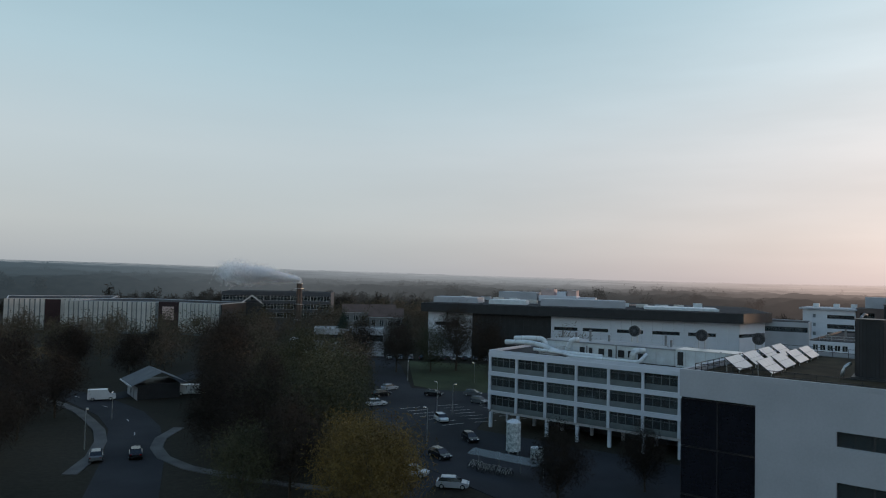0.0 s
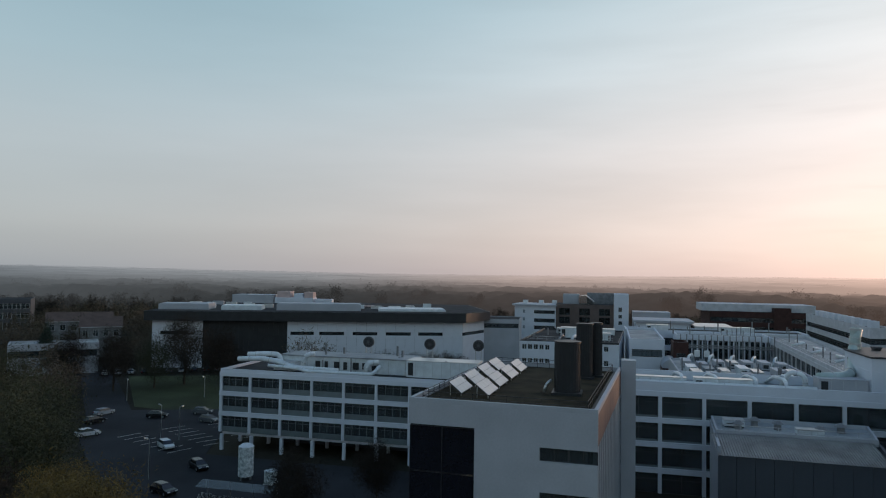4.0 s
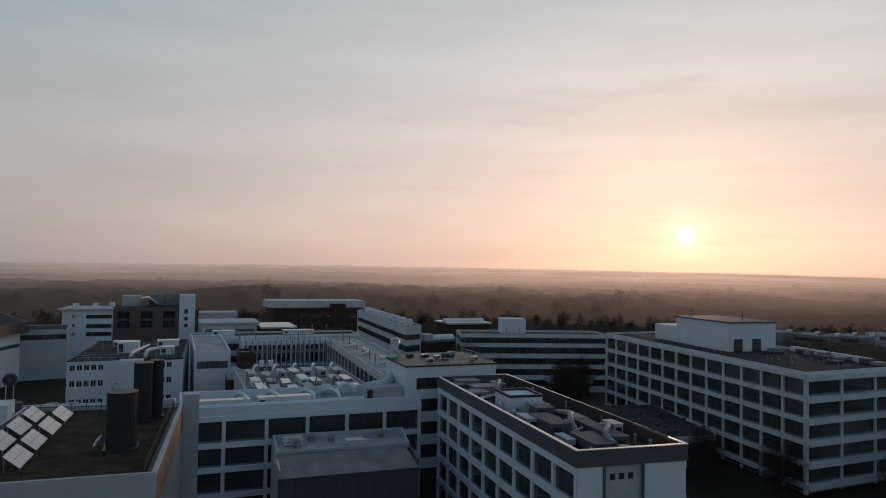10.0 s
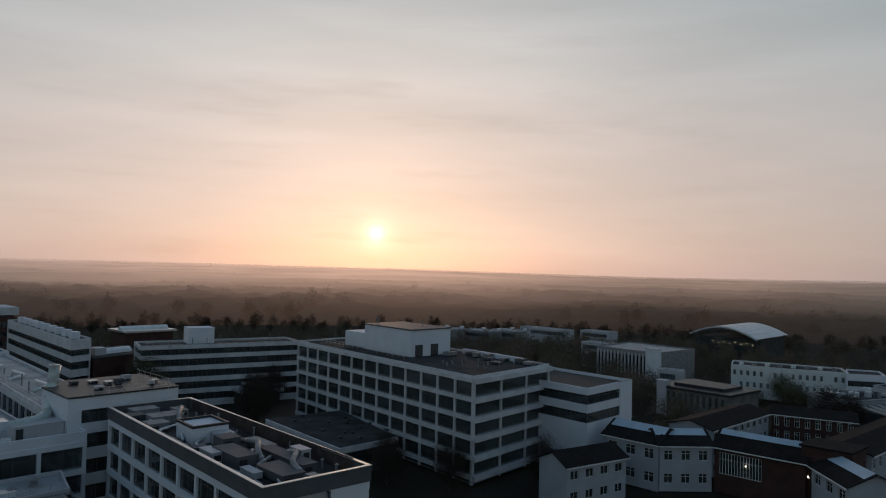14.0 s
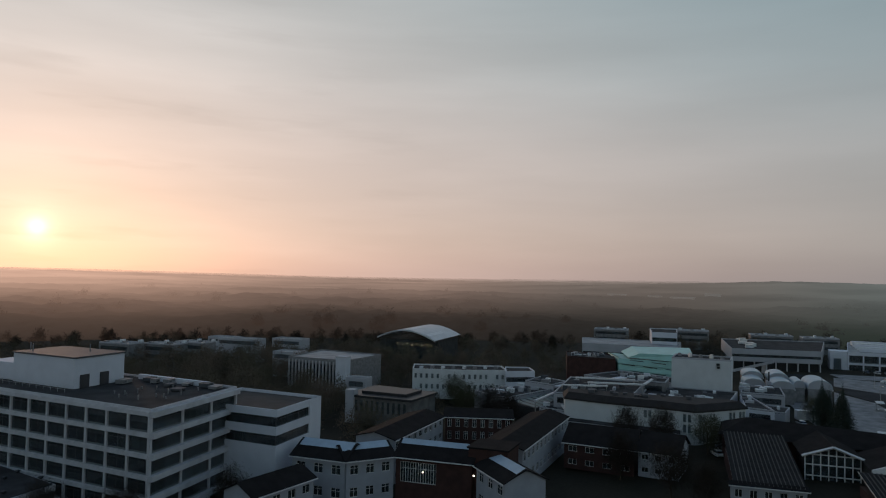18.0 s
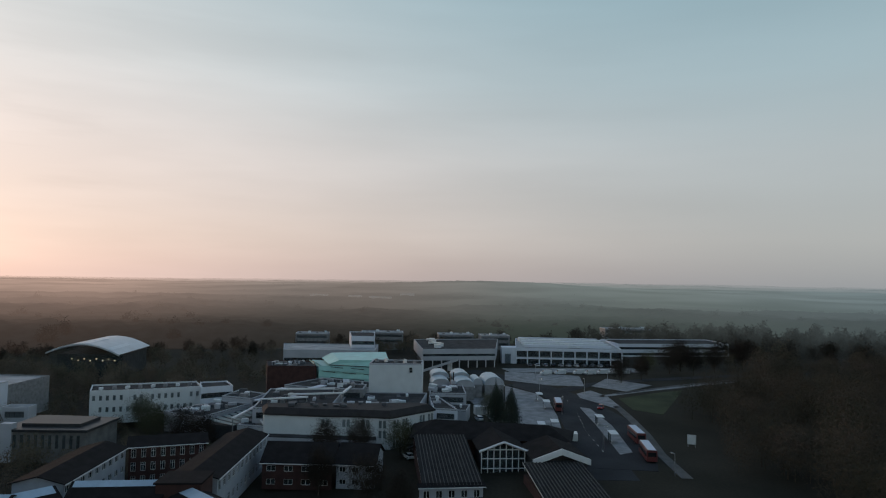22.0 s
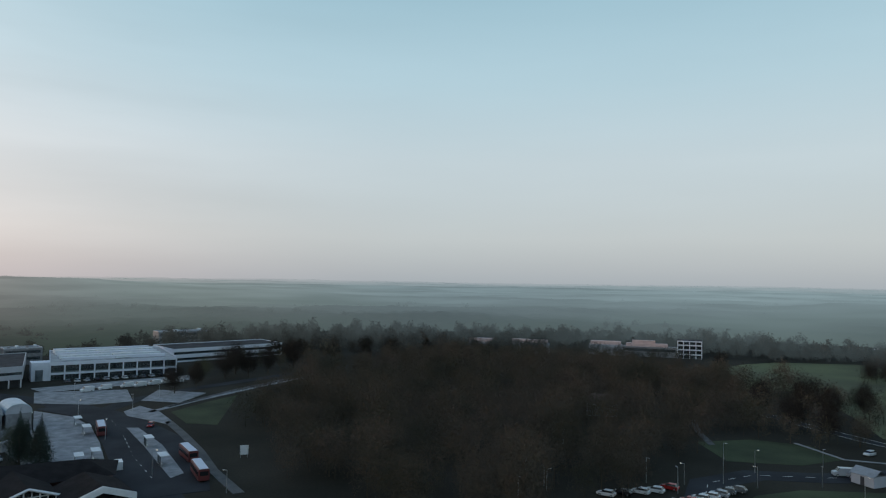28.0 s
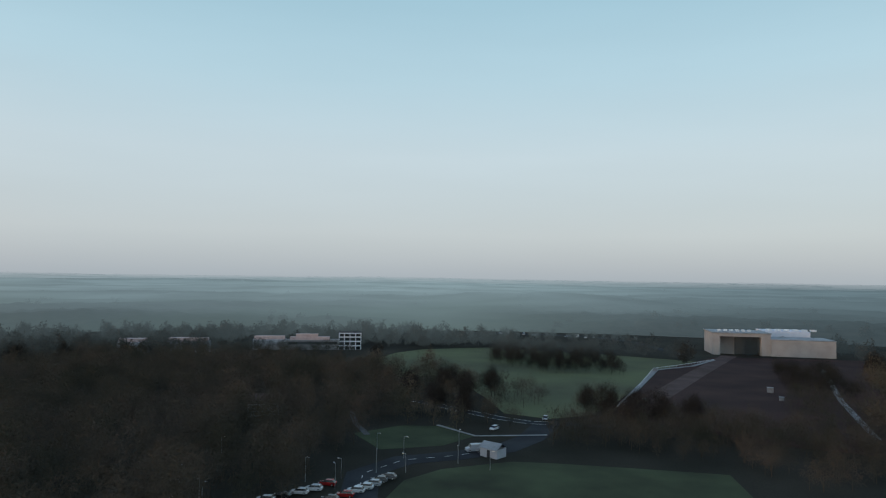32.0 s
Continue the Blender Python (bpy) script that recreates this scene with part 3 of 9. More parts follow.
def far_height(x, y):
    """Height of the far country with its canopy, how wooded it is and how open the land lies."""
    r = np.hypot(x, y)
    bear = bearing_of(x, y)
    s = np.log(r / 400) / math.log(4500 / 400)
    heading = np.degrees(np.arctan2(-x, y))
    h = 2.5 + 9 * s + 31 * s ** 5 + (0.6 + 4 * s * s) * (2 * lattice_noise(x, y, 1300, 2) - 1)
    for mid, width, rise in HILLS:
        h += rise * np.exp(-(((heading - mid + 180) % 360 - 180) / width) ** 2) * s ** 2.6
    for mid, width, away, depth, rise in RIDGES:
        h += rise * np.exp(-(((heading - mid + 180) % 360 - 180) / width) ** 2 - ((r - away) / depth) ** 2)
    open_land = np.exp(-((bear + 78) / 15) ** 2) * 0.30 + np.exp(-((bear + 112) / 22) ** 2) * 0.10
    cover = lattice_noise(x, y, 330, 5) * 0.6 + lattice_noise(x, y, 120, 6) * 0.4
    trees = np.clip((cover - 0.05 - open_land) / 0.42, 0, 1)
    crowns = 0.45 + 0.6 * lattice_noise(x, y, 60, 7)
    for cell, amount, until in ((5, 0.55, 900), (9.5, 0.9, 1500), (19, 0.9, 2600)):
        crowns += amount * (np.sqrt(lattice_noise(x, y, cell, cell)) - 0.6) * np.clip((until - r) / until * 1.6, 0.15, 1)
    h += trees * np.maximum(0.12, crowns) * 7.0
    return h, trees, open_land


def backdrop():
    """Far wooded country all round: crowns, copses and fields under haze painted as emission, warm towards the sun and
    blue-grey away from it.
    """
    m = bpy.data.materials.new("hazy_distance")
    m.use_nodes = True
    N, L = m.node_tree.nodes, m.node_tree.links
    N.clear()
    geo, sep, ang, wrap = N.new("ShaderNodeNewGeometry"), N.new("ShaderNodeSeparateXYZ"), N.new("ShaderNodeMath"), N.new("ShaderNodeMath")
    dist, far, turn = N.new("ShaderNodeVectorMath"), N.new("ShaderNodeMapRange"), N.new("ShaderNodeMapRange")
    dist.operation, ang.operation, wrap.operation = "LENGTH", "ARCTAN2", "WRAP"
    L.new(geo.outputs["Position"], dist.inputs[0])
    L.new(geo.outputs["Position"], sep.inputs[0])
    L.new(sep.outputs[1], ang.inputs[0])
    L.new(sep.outputs[0], ang.inputs[1])
    L.new(ang.outputs[0], wrap.inputs[0])
    a0 = math.atan2(SUN.y, SUN.x)
    wrap.inputs[1].default_value, wrap.inputs[2].default_value = a0 + math.pi, a0 - math.pi
    for node, src, lo, hi in ((far, dist.outputs["Value"], 0.0, 4500.0), (turn, wrap.outputs[0], a0 - math.pi, a0 + math.pi)):
        for k, v in enumerate((lo, hi, 0.0, 1.0)):
            node.inputs[k + 1].default_value = v
        L.new(src, node.inputs[0])
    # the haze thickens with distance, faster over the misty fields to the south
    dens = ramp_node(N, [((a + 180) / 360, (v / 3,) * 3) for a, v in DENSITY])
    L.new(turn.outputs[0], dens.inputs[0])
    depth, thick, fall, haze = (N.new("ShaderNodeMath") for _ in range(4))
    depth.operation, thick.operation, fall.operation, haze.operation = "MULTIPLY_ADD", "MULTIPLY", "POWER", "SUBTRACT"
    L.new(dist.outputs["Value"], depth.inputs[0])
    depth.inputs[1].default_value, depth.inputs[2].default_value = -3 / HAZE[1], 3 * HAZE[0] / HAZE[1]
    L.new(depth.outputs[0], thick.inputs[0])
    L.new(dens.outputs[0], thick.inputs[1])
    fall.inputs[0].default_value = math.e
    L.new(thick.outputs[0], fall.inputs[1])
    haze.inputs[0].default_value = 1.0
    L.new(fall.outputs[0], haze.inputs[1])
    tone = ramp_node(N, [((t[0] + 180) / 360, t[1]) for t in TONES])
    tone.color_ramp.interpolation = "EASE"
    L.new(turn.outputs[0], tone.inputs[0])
    # noise makes the painted haze uneven between the copses
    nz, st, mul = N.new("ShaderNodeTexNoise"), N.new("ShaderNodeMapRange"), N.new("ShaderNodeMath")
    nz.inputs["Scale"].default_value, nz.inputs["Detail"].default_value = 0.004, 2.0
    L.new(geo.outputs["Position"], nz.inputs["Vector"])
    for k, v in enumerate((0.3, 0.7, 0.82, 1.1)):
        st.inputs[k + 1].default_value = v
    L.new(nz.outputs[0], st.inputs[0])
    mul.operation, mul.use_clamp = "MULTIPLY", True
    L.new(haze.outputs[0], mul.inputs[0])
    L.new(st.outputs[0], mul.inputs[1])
    # woods and fields
    field, grain, wood, land = N.new("ShaderNodeAttribute"), N.new("ShaderNodeTexNoise"), N.new("ShaderNodeMix"), N.new("ShaderNodeMix")
    field.attribute_name = "field"
    grain.inputs["Scale"].default_value, grain.inputs["Detail"].default_value = 0.09, 4.0
    L.new(geo.outputs["Position"], grain.inputs["Vector"])
    wood.data_type = land.data_type = "RGBA"
    wood.inputs[6].default_value, wood.inputs[7].default_value = (0.010, 0.010, 0.008, 1), (0.066, 0.058, 0.046, 1)
    land.inputs[7].default_value = (0.085, 0.105, 0.06, 1)
    L.new(grain.outputs[0], wood.inputs[0])
    L.new(wood.outputs[2], land.inputs[6])
    L.new(field.outputs["Fac"], land.inputs[0])
    # haze is painted as emission over the land's own colour
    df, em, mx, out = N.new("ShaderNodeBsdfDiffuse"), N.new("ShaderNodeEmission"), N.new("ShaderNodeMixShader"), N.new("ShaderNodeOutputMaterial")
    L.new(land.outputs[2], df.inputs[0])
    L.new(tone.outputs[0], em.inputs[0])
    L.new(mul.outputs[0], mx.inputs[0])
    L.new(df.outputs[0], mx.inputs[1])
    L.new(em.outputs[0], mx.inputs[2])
    # the last of it melts into the sky
    thin, tr, melt = ramp_node(N, [(0.6, (0, 0, 0)), (0.85, (0.45, 0.45, 0.45)), (0.99, (0.9, 0.9, 0.9))]), N.new("ShaderNodeBsdfTransparent"), N.new("ShaderNodeMixShader")
    L.new(far.outputs[0], thin.inputs[0])
    L.new(thin.outputs[0], melt.inputs[0])
    L.new(mx.outputs[0], melt.inputs[1])
    L.new(tr.outputs[0], melt.inputs[2])
    L.new(melt.outputs[0], out.inputs[0])
    # finely divided where the walk looks, coarse behind it
    turns = np.radians(np.concatenate([np.arange(-105.0, 165.0, 0.115), np.arange(165.0, 255.0, 1.0)]))
    rows, n = 150, len(turns)
    e = (np.maximum(0, np.arange(rows + 1) - 1) / (rows - 1))[:, None]
    ca, sa = np.cos(turns)[None], np.sin(turns)[None]
    bear = bearing_of(ca, sa)
    r0 = inner_radius(bear)
    r = r0 * (4500 / r0) ** e
    x, y = r * ca, r * sa
    h, trees, open_land = far_height(x, y)
    ground = ground_far(x, y) + 0.15
    up = np.clip(e / 0.05, 0, 1)
    h = np.maximum(h, ground + 1.5)
    z = ground + (h - ground) * up * up * (3 - 2 * up)
    z[0] = ground[0] - 3.0
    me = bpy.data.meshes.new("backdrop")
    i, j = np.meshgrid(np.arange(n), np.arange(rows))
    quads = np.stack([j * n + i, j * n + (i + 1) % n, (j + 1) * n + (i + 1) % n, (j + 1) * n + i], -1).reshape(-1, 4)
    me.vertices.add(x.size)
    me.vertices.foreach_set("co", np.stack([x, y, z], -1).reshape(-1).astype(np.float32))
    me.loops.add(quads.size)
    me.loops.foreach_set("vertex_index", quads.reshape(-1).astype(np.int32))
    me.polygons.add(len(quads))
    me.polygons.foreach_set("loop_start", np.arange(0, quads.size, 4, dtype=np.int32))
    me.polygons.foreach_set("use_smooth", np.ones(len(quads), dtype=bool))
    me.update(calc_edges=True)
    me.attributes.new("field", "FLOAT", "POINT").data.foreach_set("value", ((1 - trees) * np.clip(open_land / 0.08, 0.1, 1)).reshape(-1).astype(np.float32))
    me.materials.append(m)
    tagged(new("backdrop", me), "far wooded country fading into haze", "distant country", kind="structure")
    return m


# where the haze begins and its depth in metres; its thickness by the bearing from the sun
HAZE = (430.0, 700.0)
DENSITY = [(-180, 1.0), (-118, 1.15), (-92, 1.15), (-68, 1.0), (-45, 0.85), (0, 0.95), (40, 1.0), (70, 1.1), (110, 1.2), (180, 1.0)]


def ground_far(x, y):
    """The lie of the land for whole arrays, a little under the ground sheet's hills."""
    k = np.clip((90 - y) / 160, 0, 1)
    e = np.clip((np.hypot(x, y) - 900) / 3200, 0, 1)
    return -5 + 5 * k * k * (3 - 2 * k) + e * e * (3 - 2 * e) * 11


HAZY = backdrop()

# ------------------------------------------------------------ trees
TRNG = np.random.RandomState(11)


def leaf_cloud(n_clump, n_leaf, rx, rz, zc, size, long=1.0, spread=0.20, shell=0.45):
    """Triangles of foliage in loose clumps that fill an uneven crown."""
    R = TRNG
    d = R.normal(size=(n_clump, 3))
    d /= np.linalg.norm(d, axis=1)[:, None]
    rad = shell + (1 - shell) * R.rand(n_clump) ** 0.6
    wob = 1 + 0.22 * np.sin(3 * d[:, 0] + 5 * d[:, 1] + R.rand() * 6) + 0.12 * R.normal(size=n_clump)
    c = d * (rad * wob)[:, None] * np.array([rx, rx, rz]) + np.array([0, 0, zc])
    p = np.repeat(c, n_leaf, 0) + R.normal(size=(n_clump * n_leaf, 3)) * spread * np.array([rx, rx, rz])
    a = R.normal(size=p.shape)
    a /= np.linalg.norm(a, axis=1)[:, None]
    b = np.cross(a, R.normal(size=p.shape))
    b /= np.linalg.norm(b, axis=1)[:, None]
    s = size * (0.6 + 0.8 * R.rand(len(p)))[:, None]
    return np.stack([p - a * s * long, p + b * s * 0.5, p + a * s * long - b * s * 0.4], 1)


def cloud_mesh(name, tri, material):
    me = bpy.data.meshes.new(name)
    n = len(tri)
    me.vertices.add(n * 3)
    me.vertices.foreach_set("co", tri.reshape(-1).astype(np.float32))
    me.loops.add(n * 3)
    me.loops.foreach_set("vertex_index", np.arange(n * 3, dtype=np.int32))
    me.polygons.add(n)
    me.polygons.foreach_set("loop_start", np.arange(0, n * 3, 3, dtype=np.int32))
    me.update(calc_edges=True)
    me.materials.append(material)
    return me


def trunk_mesh(h, r, limbs, reach):
    mb = MB()
    mb.tube([(0, 0, -0.3), (0.1, 0.05, h * 0.35), (-0.05, 0.1, h * 0.8)], r, r * 0.35, 7)
    for i in range(limbs):
        a = i * 2.4 + TRNG.rand()
        z = h * (0.3 + 0.45 * i / limbs)
        e = reach * (0.6 + 0.4 * TRNG.rand())
        mb.tube([(0, 0, z), (math.cos(a) * e * 0.5, math.sin(a) * e * 0.5, z + h * 0.16), (math.cos(a) * e, math.sin(a) * e, z + h * 0.36)], r * 0.38, r * 0.08, 5)
    return mb.mesh("trunk", BARK)


TREE_KINDS = {
    "bare_a": ("bare", 8.5, 0.24, 4.2, 5.0, 8.0, (190, 46), 0.085, 6.5), "bare_b": ("bare", 10.5, 0.3, 5.0, 5.6, 9.0, (210, 46), 0.09, 6.5),
    "olive_a": ("olive", 9.5, 0.28, 4.4, 5.2, 8.0, (210, 80), 0.13, 1.3), "olive_b": ("olive", 7.5, 0.22, 3.6, 3.8, 6.2, (170, 70), 0.12, 1.3),
    "yellow": ("yellow", 9.0, 0.3, 5.0, 4.4, 7.5, (260, 90), 0.10, 2.0), "dark": ("dark", 10.0, 0.3, 2.6, 5.6, 7.0, (200, 70), 0.13, 1.8),
}
TREE_LABELS = {"bare": "bare brown tree with fine twigs in early spring", "olive": "tree with thin olive-green spring leaves",
               "yellow": "broad willow with hanging yellow spring leaves", "dark": "dark pointed evergreen tree"}
PROTO = {}


def tree(kind, x, y, s=1.0, rz=0.0):
    leaf, h, r, rx, rz_, zc, n, size, long = TREE_KINDS[kind]
    if kind not in PROTO:
        tri = leaf_cloud(n[0], n[1], rx, rz_, zc, size, long)
        if leaf == "dark":
            k = np.clip((tri[:, :, 2] - 2) / 11, 0, 1)[:, :, None]
            tri[:, :, :2] *= 1.25 - 1.1 * k
        PROTO[kind] = (trunk_mesh(h, r, 7, rx * 0.8), cloud_mesh("crown", tri, LEAFS[leaf]))
    t = thing("tree", TREE_LABELS[leaf], "tree", at(x, y, None, rz, s), group="campus trees")
    part("trunk", PROTO[kind][0], None, t)
    part("crown", PROTO[kind][1], None, t)


def woods(name, spots, label, skin, clumps, leaves, size, long, rx=4.2, rz=4.6, zc=7.0):
    """A whole wood as one mesh: many crowns on short stems."""
    protos = [leaf_cloud(clumps, leaves, rx, rz, zc, size, long) for _ in range(5)]
    stem = np.array([[(-0.15, 0, -1), (0.15, 0, -1), (0, 0, 7)], [(0, -0.15, -1), (0, 0.15, -1), (0, 0, 7)]], float)
    out = []
    for i, (x, y, s) in enumerate(spots):
        p = np.concatenate([protos[i % 5], stem])
        a = TRNG.rand() * 6.28
        c, sn = math.cos(a), math.sin(a)
        q = np.stack([p[..., 0] * c - p[..., 1] * sn, p[..., 0] * sn + p[..., 1] * c, p[..., 2] * (0.85 + 0.3 * TRNG.rand())], -1) * s
        out.append(q + np.array([x, y, ground_z(x, y)]))
    tagged(new(name, cloud_mesh(name, np.concatenate(out), skin)), label, "woodland", kind="stuff")


def inside(p, poly):
    x, y = p
    c = False
    for i in range(len(poly)):
        (x0, y0), (x1, y1) = poly[i - 1], poly[i]
        if (y0 > y) != (y1 > y) and x < (x1 - x0) * (y - y0) / (y1 - y0) + x0:
            c = not c
    return c


def scatter(poly, gap, rng, avoid=(), jitter=0.8):
    xs, ys = [p[0] for p in poly], [p[1] for p in poly]
    out = []
    x = min(xs)
    while x < max(xs):
        y = min(ys)
        while y < max(ys):
            p = (x + rng.uniform(-jitter, jitter) * gap, y + rng.uniform(-jitter, jitter) * gap)
            if inside(p, poly) and not any(inside(p, a) for a in avoid):
                out.append(p)
            y += gap
        x += gap
    return out


KEEP_CLEAR = [strip_pts(line, width + 7) for _, line, width, _ in ROADS] + [p for _, p, _ in PAVES] + [p for p, _ in LAWNS]
KEEP_CLEAR += [[(-84, 145), (-112, 128), (-95, 104), (-66, 74), (-30, 55), (10, 50), (60, 50), (175, 30), (175, 70), (165, 130), (130, 215), (95, 300), (-45, 310), (-180, 300), (-150, 180), (-70, 190)],
               [(120, 110), (110, 20), (120, -60), (210, -65), (300, -62), (420, -70), (420, 60), (290, 60), (215, 95), (160, 100)],
               [(-345, 118), (-290, 128), (-262, 155), (-228, 168), (-240, 205), (-300, 190), (-345, 192)], [(36, -282), (31, -411), (1, -478), (-80, -474), (-47, -262)],
               [(345, -60), (345, -135), (390, -220), (430, -220), (430, -60)], [(10, -480), (-80, -450), (-90, -540), (10, -540)],
               [(195, -352), (300, -345), (330, -440), (200, -452)], [(296, -48), (362, -48), (362, -142), (298, -122)], [(0, -490), (205, -500), (235, -640), (0, -640)], [(290, 90), (400, 90), (400, 170), (290, 170)], [(215, 105), (262, 105), (262, 160), (215, 160)]]
frng = random.Random(21)
# the big wood south of the bus station
WOOD = [(140, -72), (176, -92), (215, -100), (288, -168), (318, -235), (296, -340), (225, -350), (190, -345), (125, -300), (120, -238), (112, -205), (98, -182), (104, -160), (92, -135), (96, -100)]
spots = [(x, y, frng.uniform(0.75, 1.25) * (0.72 if y < -290 else 1.0)) for x, y in scatter(WOOD, 8.5, frng)]
woods("wood", spots[::2], "dark bare wood of close-set trees", LEAFS["wood"], 100, 17, 0.115, 4.2)
woods("wood", spots[1::2], "dark brown wood of close-set budding trees", LEAFS["wood"], 100, 17, 0.19, 1.6)
# tree belts round the campus, nearer than the hazy distance
belts = []
for r0, r1, gap in ((150, 420, 12), (420, 600, 12)):
    ringp = [(r1 * math.cos(a), r1 * math.sin(a)) for a in [i * math.pi / 24 for i in range(48)]]
    hole = [(r0 * math.cos(a), r0 * math.sin(a)) for a in [i * math.pi / 24 for i in range(48)]]
    for p in scatter(ringp, gap, frng, [hole] + KEEP_CLEAR + [WOOD]):
        if p[0] < -420 or (p[1] < -200 and p[0] < -90):
            continue
        if noise.noise((p[0] * 0.006, p[1] * 0.006, 0.7)) > (-0.3 if r0 < 420 else -0.8):
            if math.hypot(*p) > inner_radius(bearing_of(*p)) - 8:
                continue
            if inside(p, [(-120, 30), (-420, 95), (-420, 215), (-330, 200), (-240, 182), (-110, 95)]):
                belts.append((*p, frng.uniform(0.8, 1.05) if math.hypot(*p) < 285 else 0.6))
                continue
            belts.append((*p, frng.uniform(0.7, 1.2) * (0.68 if abs(bearing_of(*p)) < 62 and math.hypot(*p) > 210 else 1.0) * (1.0 if r0 < 420 else 0.95)))
grove = []
for poly, gap, lo, hi in (([(178, 98), (215, 101), (222, 140), (250, 145), (285, 150), (290, 172), (240, 200), (200, 190), (168, 140)], 9.0, 0.55, 0.95), ([(244, 62), (286, 64), (318, 84), (316, 140), (262, 126), (254, 104), (222, 102), (216, 96), (240, 92)], 9.0, 0.5, 0.85),
                          ([(300, 56), (335, 60), (338, 20), (300, 14)], 8.5, 0.45, 0.8), ([(296, 141), (340, 142), (345, 168), (300, 172)], 8.5, 0.5, 0.9), ([(365, 96), (392, 92), (388, 118), (366, 120)], 8.5, 0.6, 1.0),
                          ([(148, 72), (178, 66), (180, 96), (214, 100), (222, 108), (224, 142), (205, 168), (166, 128)], 9.5, 0.55, 0.9), ([(226, 160), (250, 150), (252, 172), (284, 168), (282, 190), (264, 206), (236, 240), (215, 230), (212, 180)], 9.0, 0.65, 1.0),
                          ([(398, 62), (426, 62), (424, -56), (404, -56)], 8.5, 0.55, 0.85), ([(299, 102), (317, 102), (317, 150), (299, 150)], 7.0, 0.6, 0.9), ([(206, 92), (220, 88), (224, 66), (214, 62), (203, 72)], 6.5, 0.35, 0.6), ([(170, 62), (184, 66), (186, 40), (174, 40)], 7.0, 0.35, 0.6)):
    grove += [(*p, frng.uniform(lo, hi)) for p in scatter(poly, gap, frng)]
woods("grove", grove, "dark bare trees between the campus buildings", LEAFS["grove"], 80, 14, 0.26, 1.8)
near = [b for b in belts if math.hypot(b[0], b[1]) < 420]
far = [b for b in belts if math.hypot(b[0], b[1]) >= 420]
woods("tree_belt", near[::2], "bare brown trees round the buildings", LEAFS["belt"], 55, 12, 0.20, 3.4)
woods("tree_belt", near[1::2], "dull budding trees round the buildings", LEAFS["belt"], 55, 12, 0.30, 1.4)
# the farther woods wear the backdrop material, painted haze included
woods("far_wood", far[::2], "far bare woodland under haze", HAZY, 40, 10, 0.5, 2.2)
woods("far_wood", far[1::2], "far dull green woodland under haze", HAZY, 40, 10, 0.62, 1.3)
# trees that stand out of the far canopy, with the backdrop's painted haze
hrng = np.random.RandomState(17)
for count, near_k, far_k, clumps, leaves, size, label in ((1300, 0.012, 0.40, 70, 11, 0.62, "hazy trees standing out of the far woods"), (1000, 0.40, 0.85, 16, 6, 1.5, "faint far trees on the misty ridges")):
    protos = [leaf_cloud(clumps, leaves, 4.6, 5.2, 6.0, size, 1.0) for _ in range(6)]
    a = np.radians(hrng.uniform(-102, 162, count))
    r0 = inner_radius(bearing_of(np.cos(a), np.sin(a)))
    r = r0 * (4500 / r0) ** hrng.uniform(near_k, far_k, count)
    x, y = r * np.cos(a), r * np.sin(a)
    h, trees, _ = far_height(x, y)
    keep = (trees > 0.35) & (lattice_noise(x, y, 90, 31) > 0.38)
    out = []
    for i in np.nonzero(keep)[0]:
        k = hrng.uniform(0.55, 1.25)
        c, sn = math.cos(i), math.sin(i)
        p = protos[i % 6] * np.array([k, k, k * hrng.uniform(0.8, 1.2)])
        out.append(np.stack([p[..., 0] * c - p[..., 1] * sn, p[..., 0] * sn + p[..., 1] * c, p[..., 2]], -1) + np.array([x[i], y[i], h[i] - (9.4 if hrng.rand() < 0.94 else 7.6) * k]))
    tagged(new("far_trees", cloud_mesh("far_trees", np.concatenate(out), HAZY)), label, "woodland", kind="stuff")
# low scrub round the earth field and the southern road
scrub = []
for poly, gap in (([(162, -335), (112, -262), (80, -256), (64, -271), (76, -308)], 8.5), ([(54, -236), (50, -209), (36, -206), (8, -208), (-16, -232), (8, -272), (40, -268)], 5.0),
                  ([(-30, -440), (-58, -445), (-58, -250), (-22, -236)], 7.0), ([(122, -206), (132, -250), (98, -250), (104, -212)], 6.5), ([(-16, -232), (-40, -240), (-60, -200), (-20, -190), (10, -215)], 7.0),
                  ([(92, -236), (60, -236), (66, -228), (90, -228)], 6.0), ([(30, -262), (4, -236), (-60, -205), (-62, -250), (-20, -262)], 5.0), ([(126, -391), (85, -366), (46, -378), (67, -471), (119, -519), (151, -482)], 6.6), ([(215, -560), (60, -585), (60, -596), (220, -575)], 7.5), ([(300, -400), (215, -470), (222, -480), (312, -410)], 7.0), ([(197, -452), (158, -488), (150, -560), (230, -540)], 7.5), ([(215, -392), (262, -376), (330, -330), (345, -345), (285, -392), (225, -408)], 7.0)):
    scrub += [(x, y, frng.uniform(0.42, 0.78)) for x, y in scatter(poly, gap * 0.86, frng)]
# scrub beyond the field has the backdrop's haze painted on it too
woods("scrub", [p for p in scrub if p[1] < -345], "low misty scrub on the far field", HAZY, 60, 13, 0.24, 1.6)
woods("scrub", [p for p in scrub if p[1] >= -345], "low brown scrub and bare saplings", LEAFS["wood"], 40, 13, 0.19, 2.0)
# bushes along the foot of the white hall
bushes = [(-141 + 93 * u + 0.348 * d, 190 + 34.5 * u - 0.937 * d, frng.uniform(0.36, 0.52)) for u, d in [(0.43 + 0.57 * i / 60, frng.uniform(3.5, 10)) for i in range(61)]]
woods("bushes", bushes, "dark bare bushes along the foot of the white hall", LEAFS["bare"], 70, 14, 0.2, 2.0)
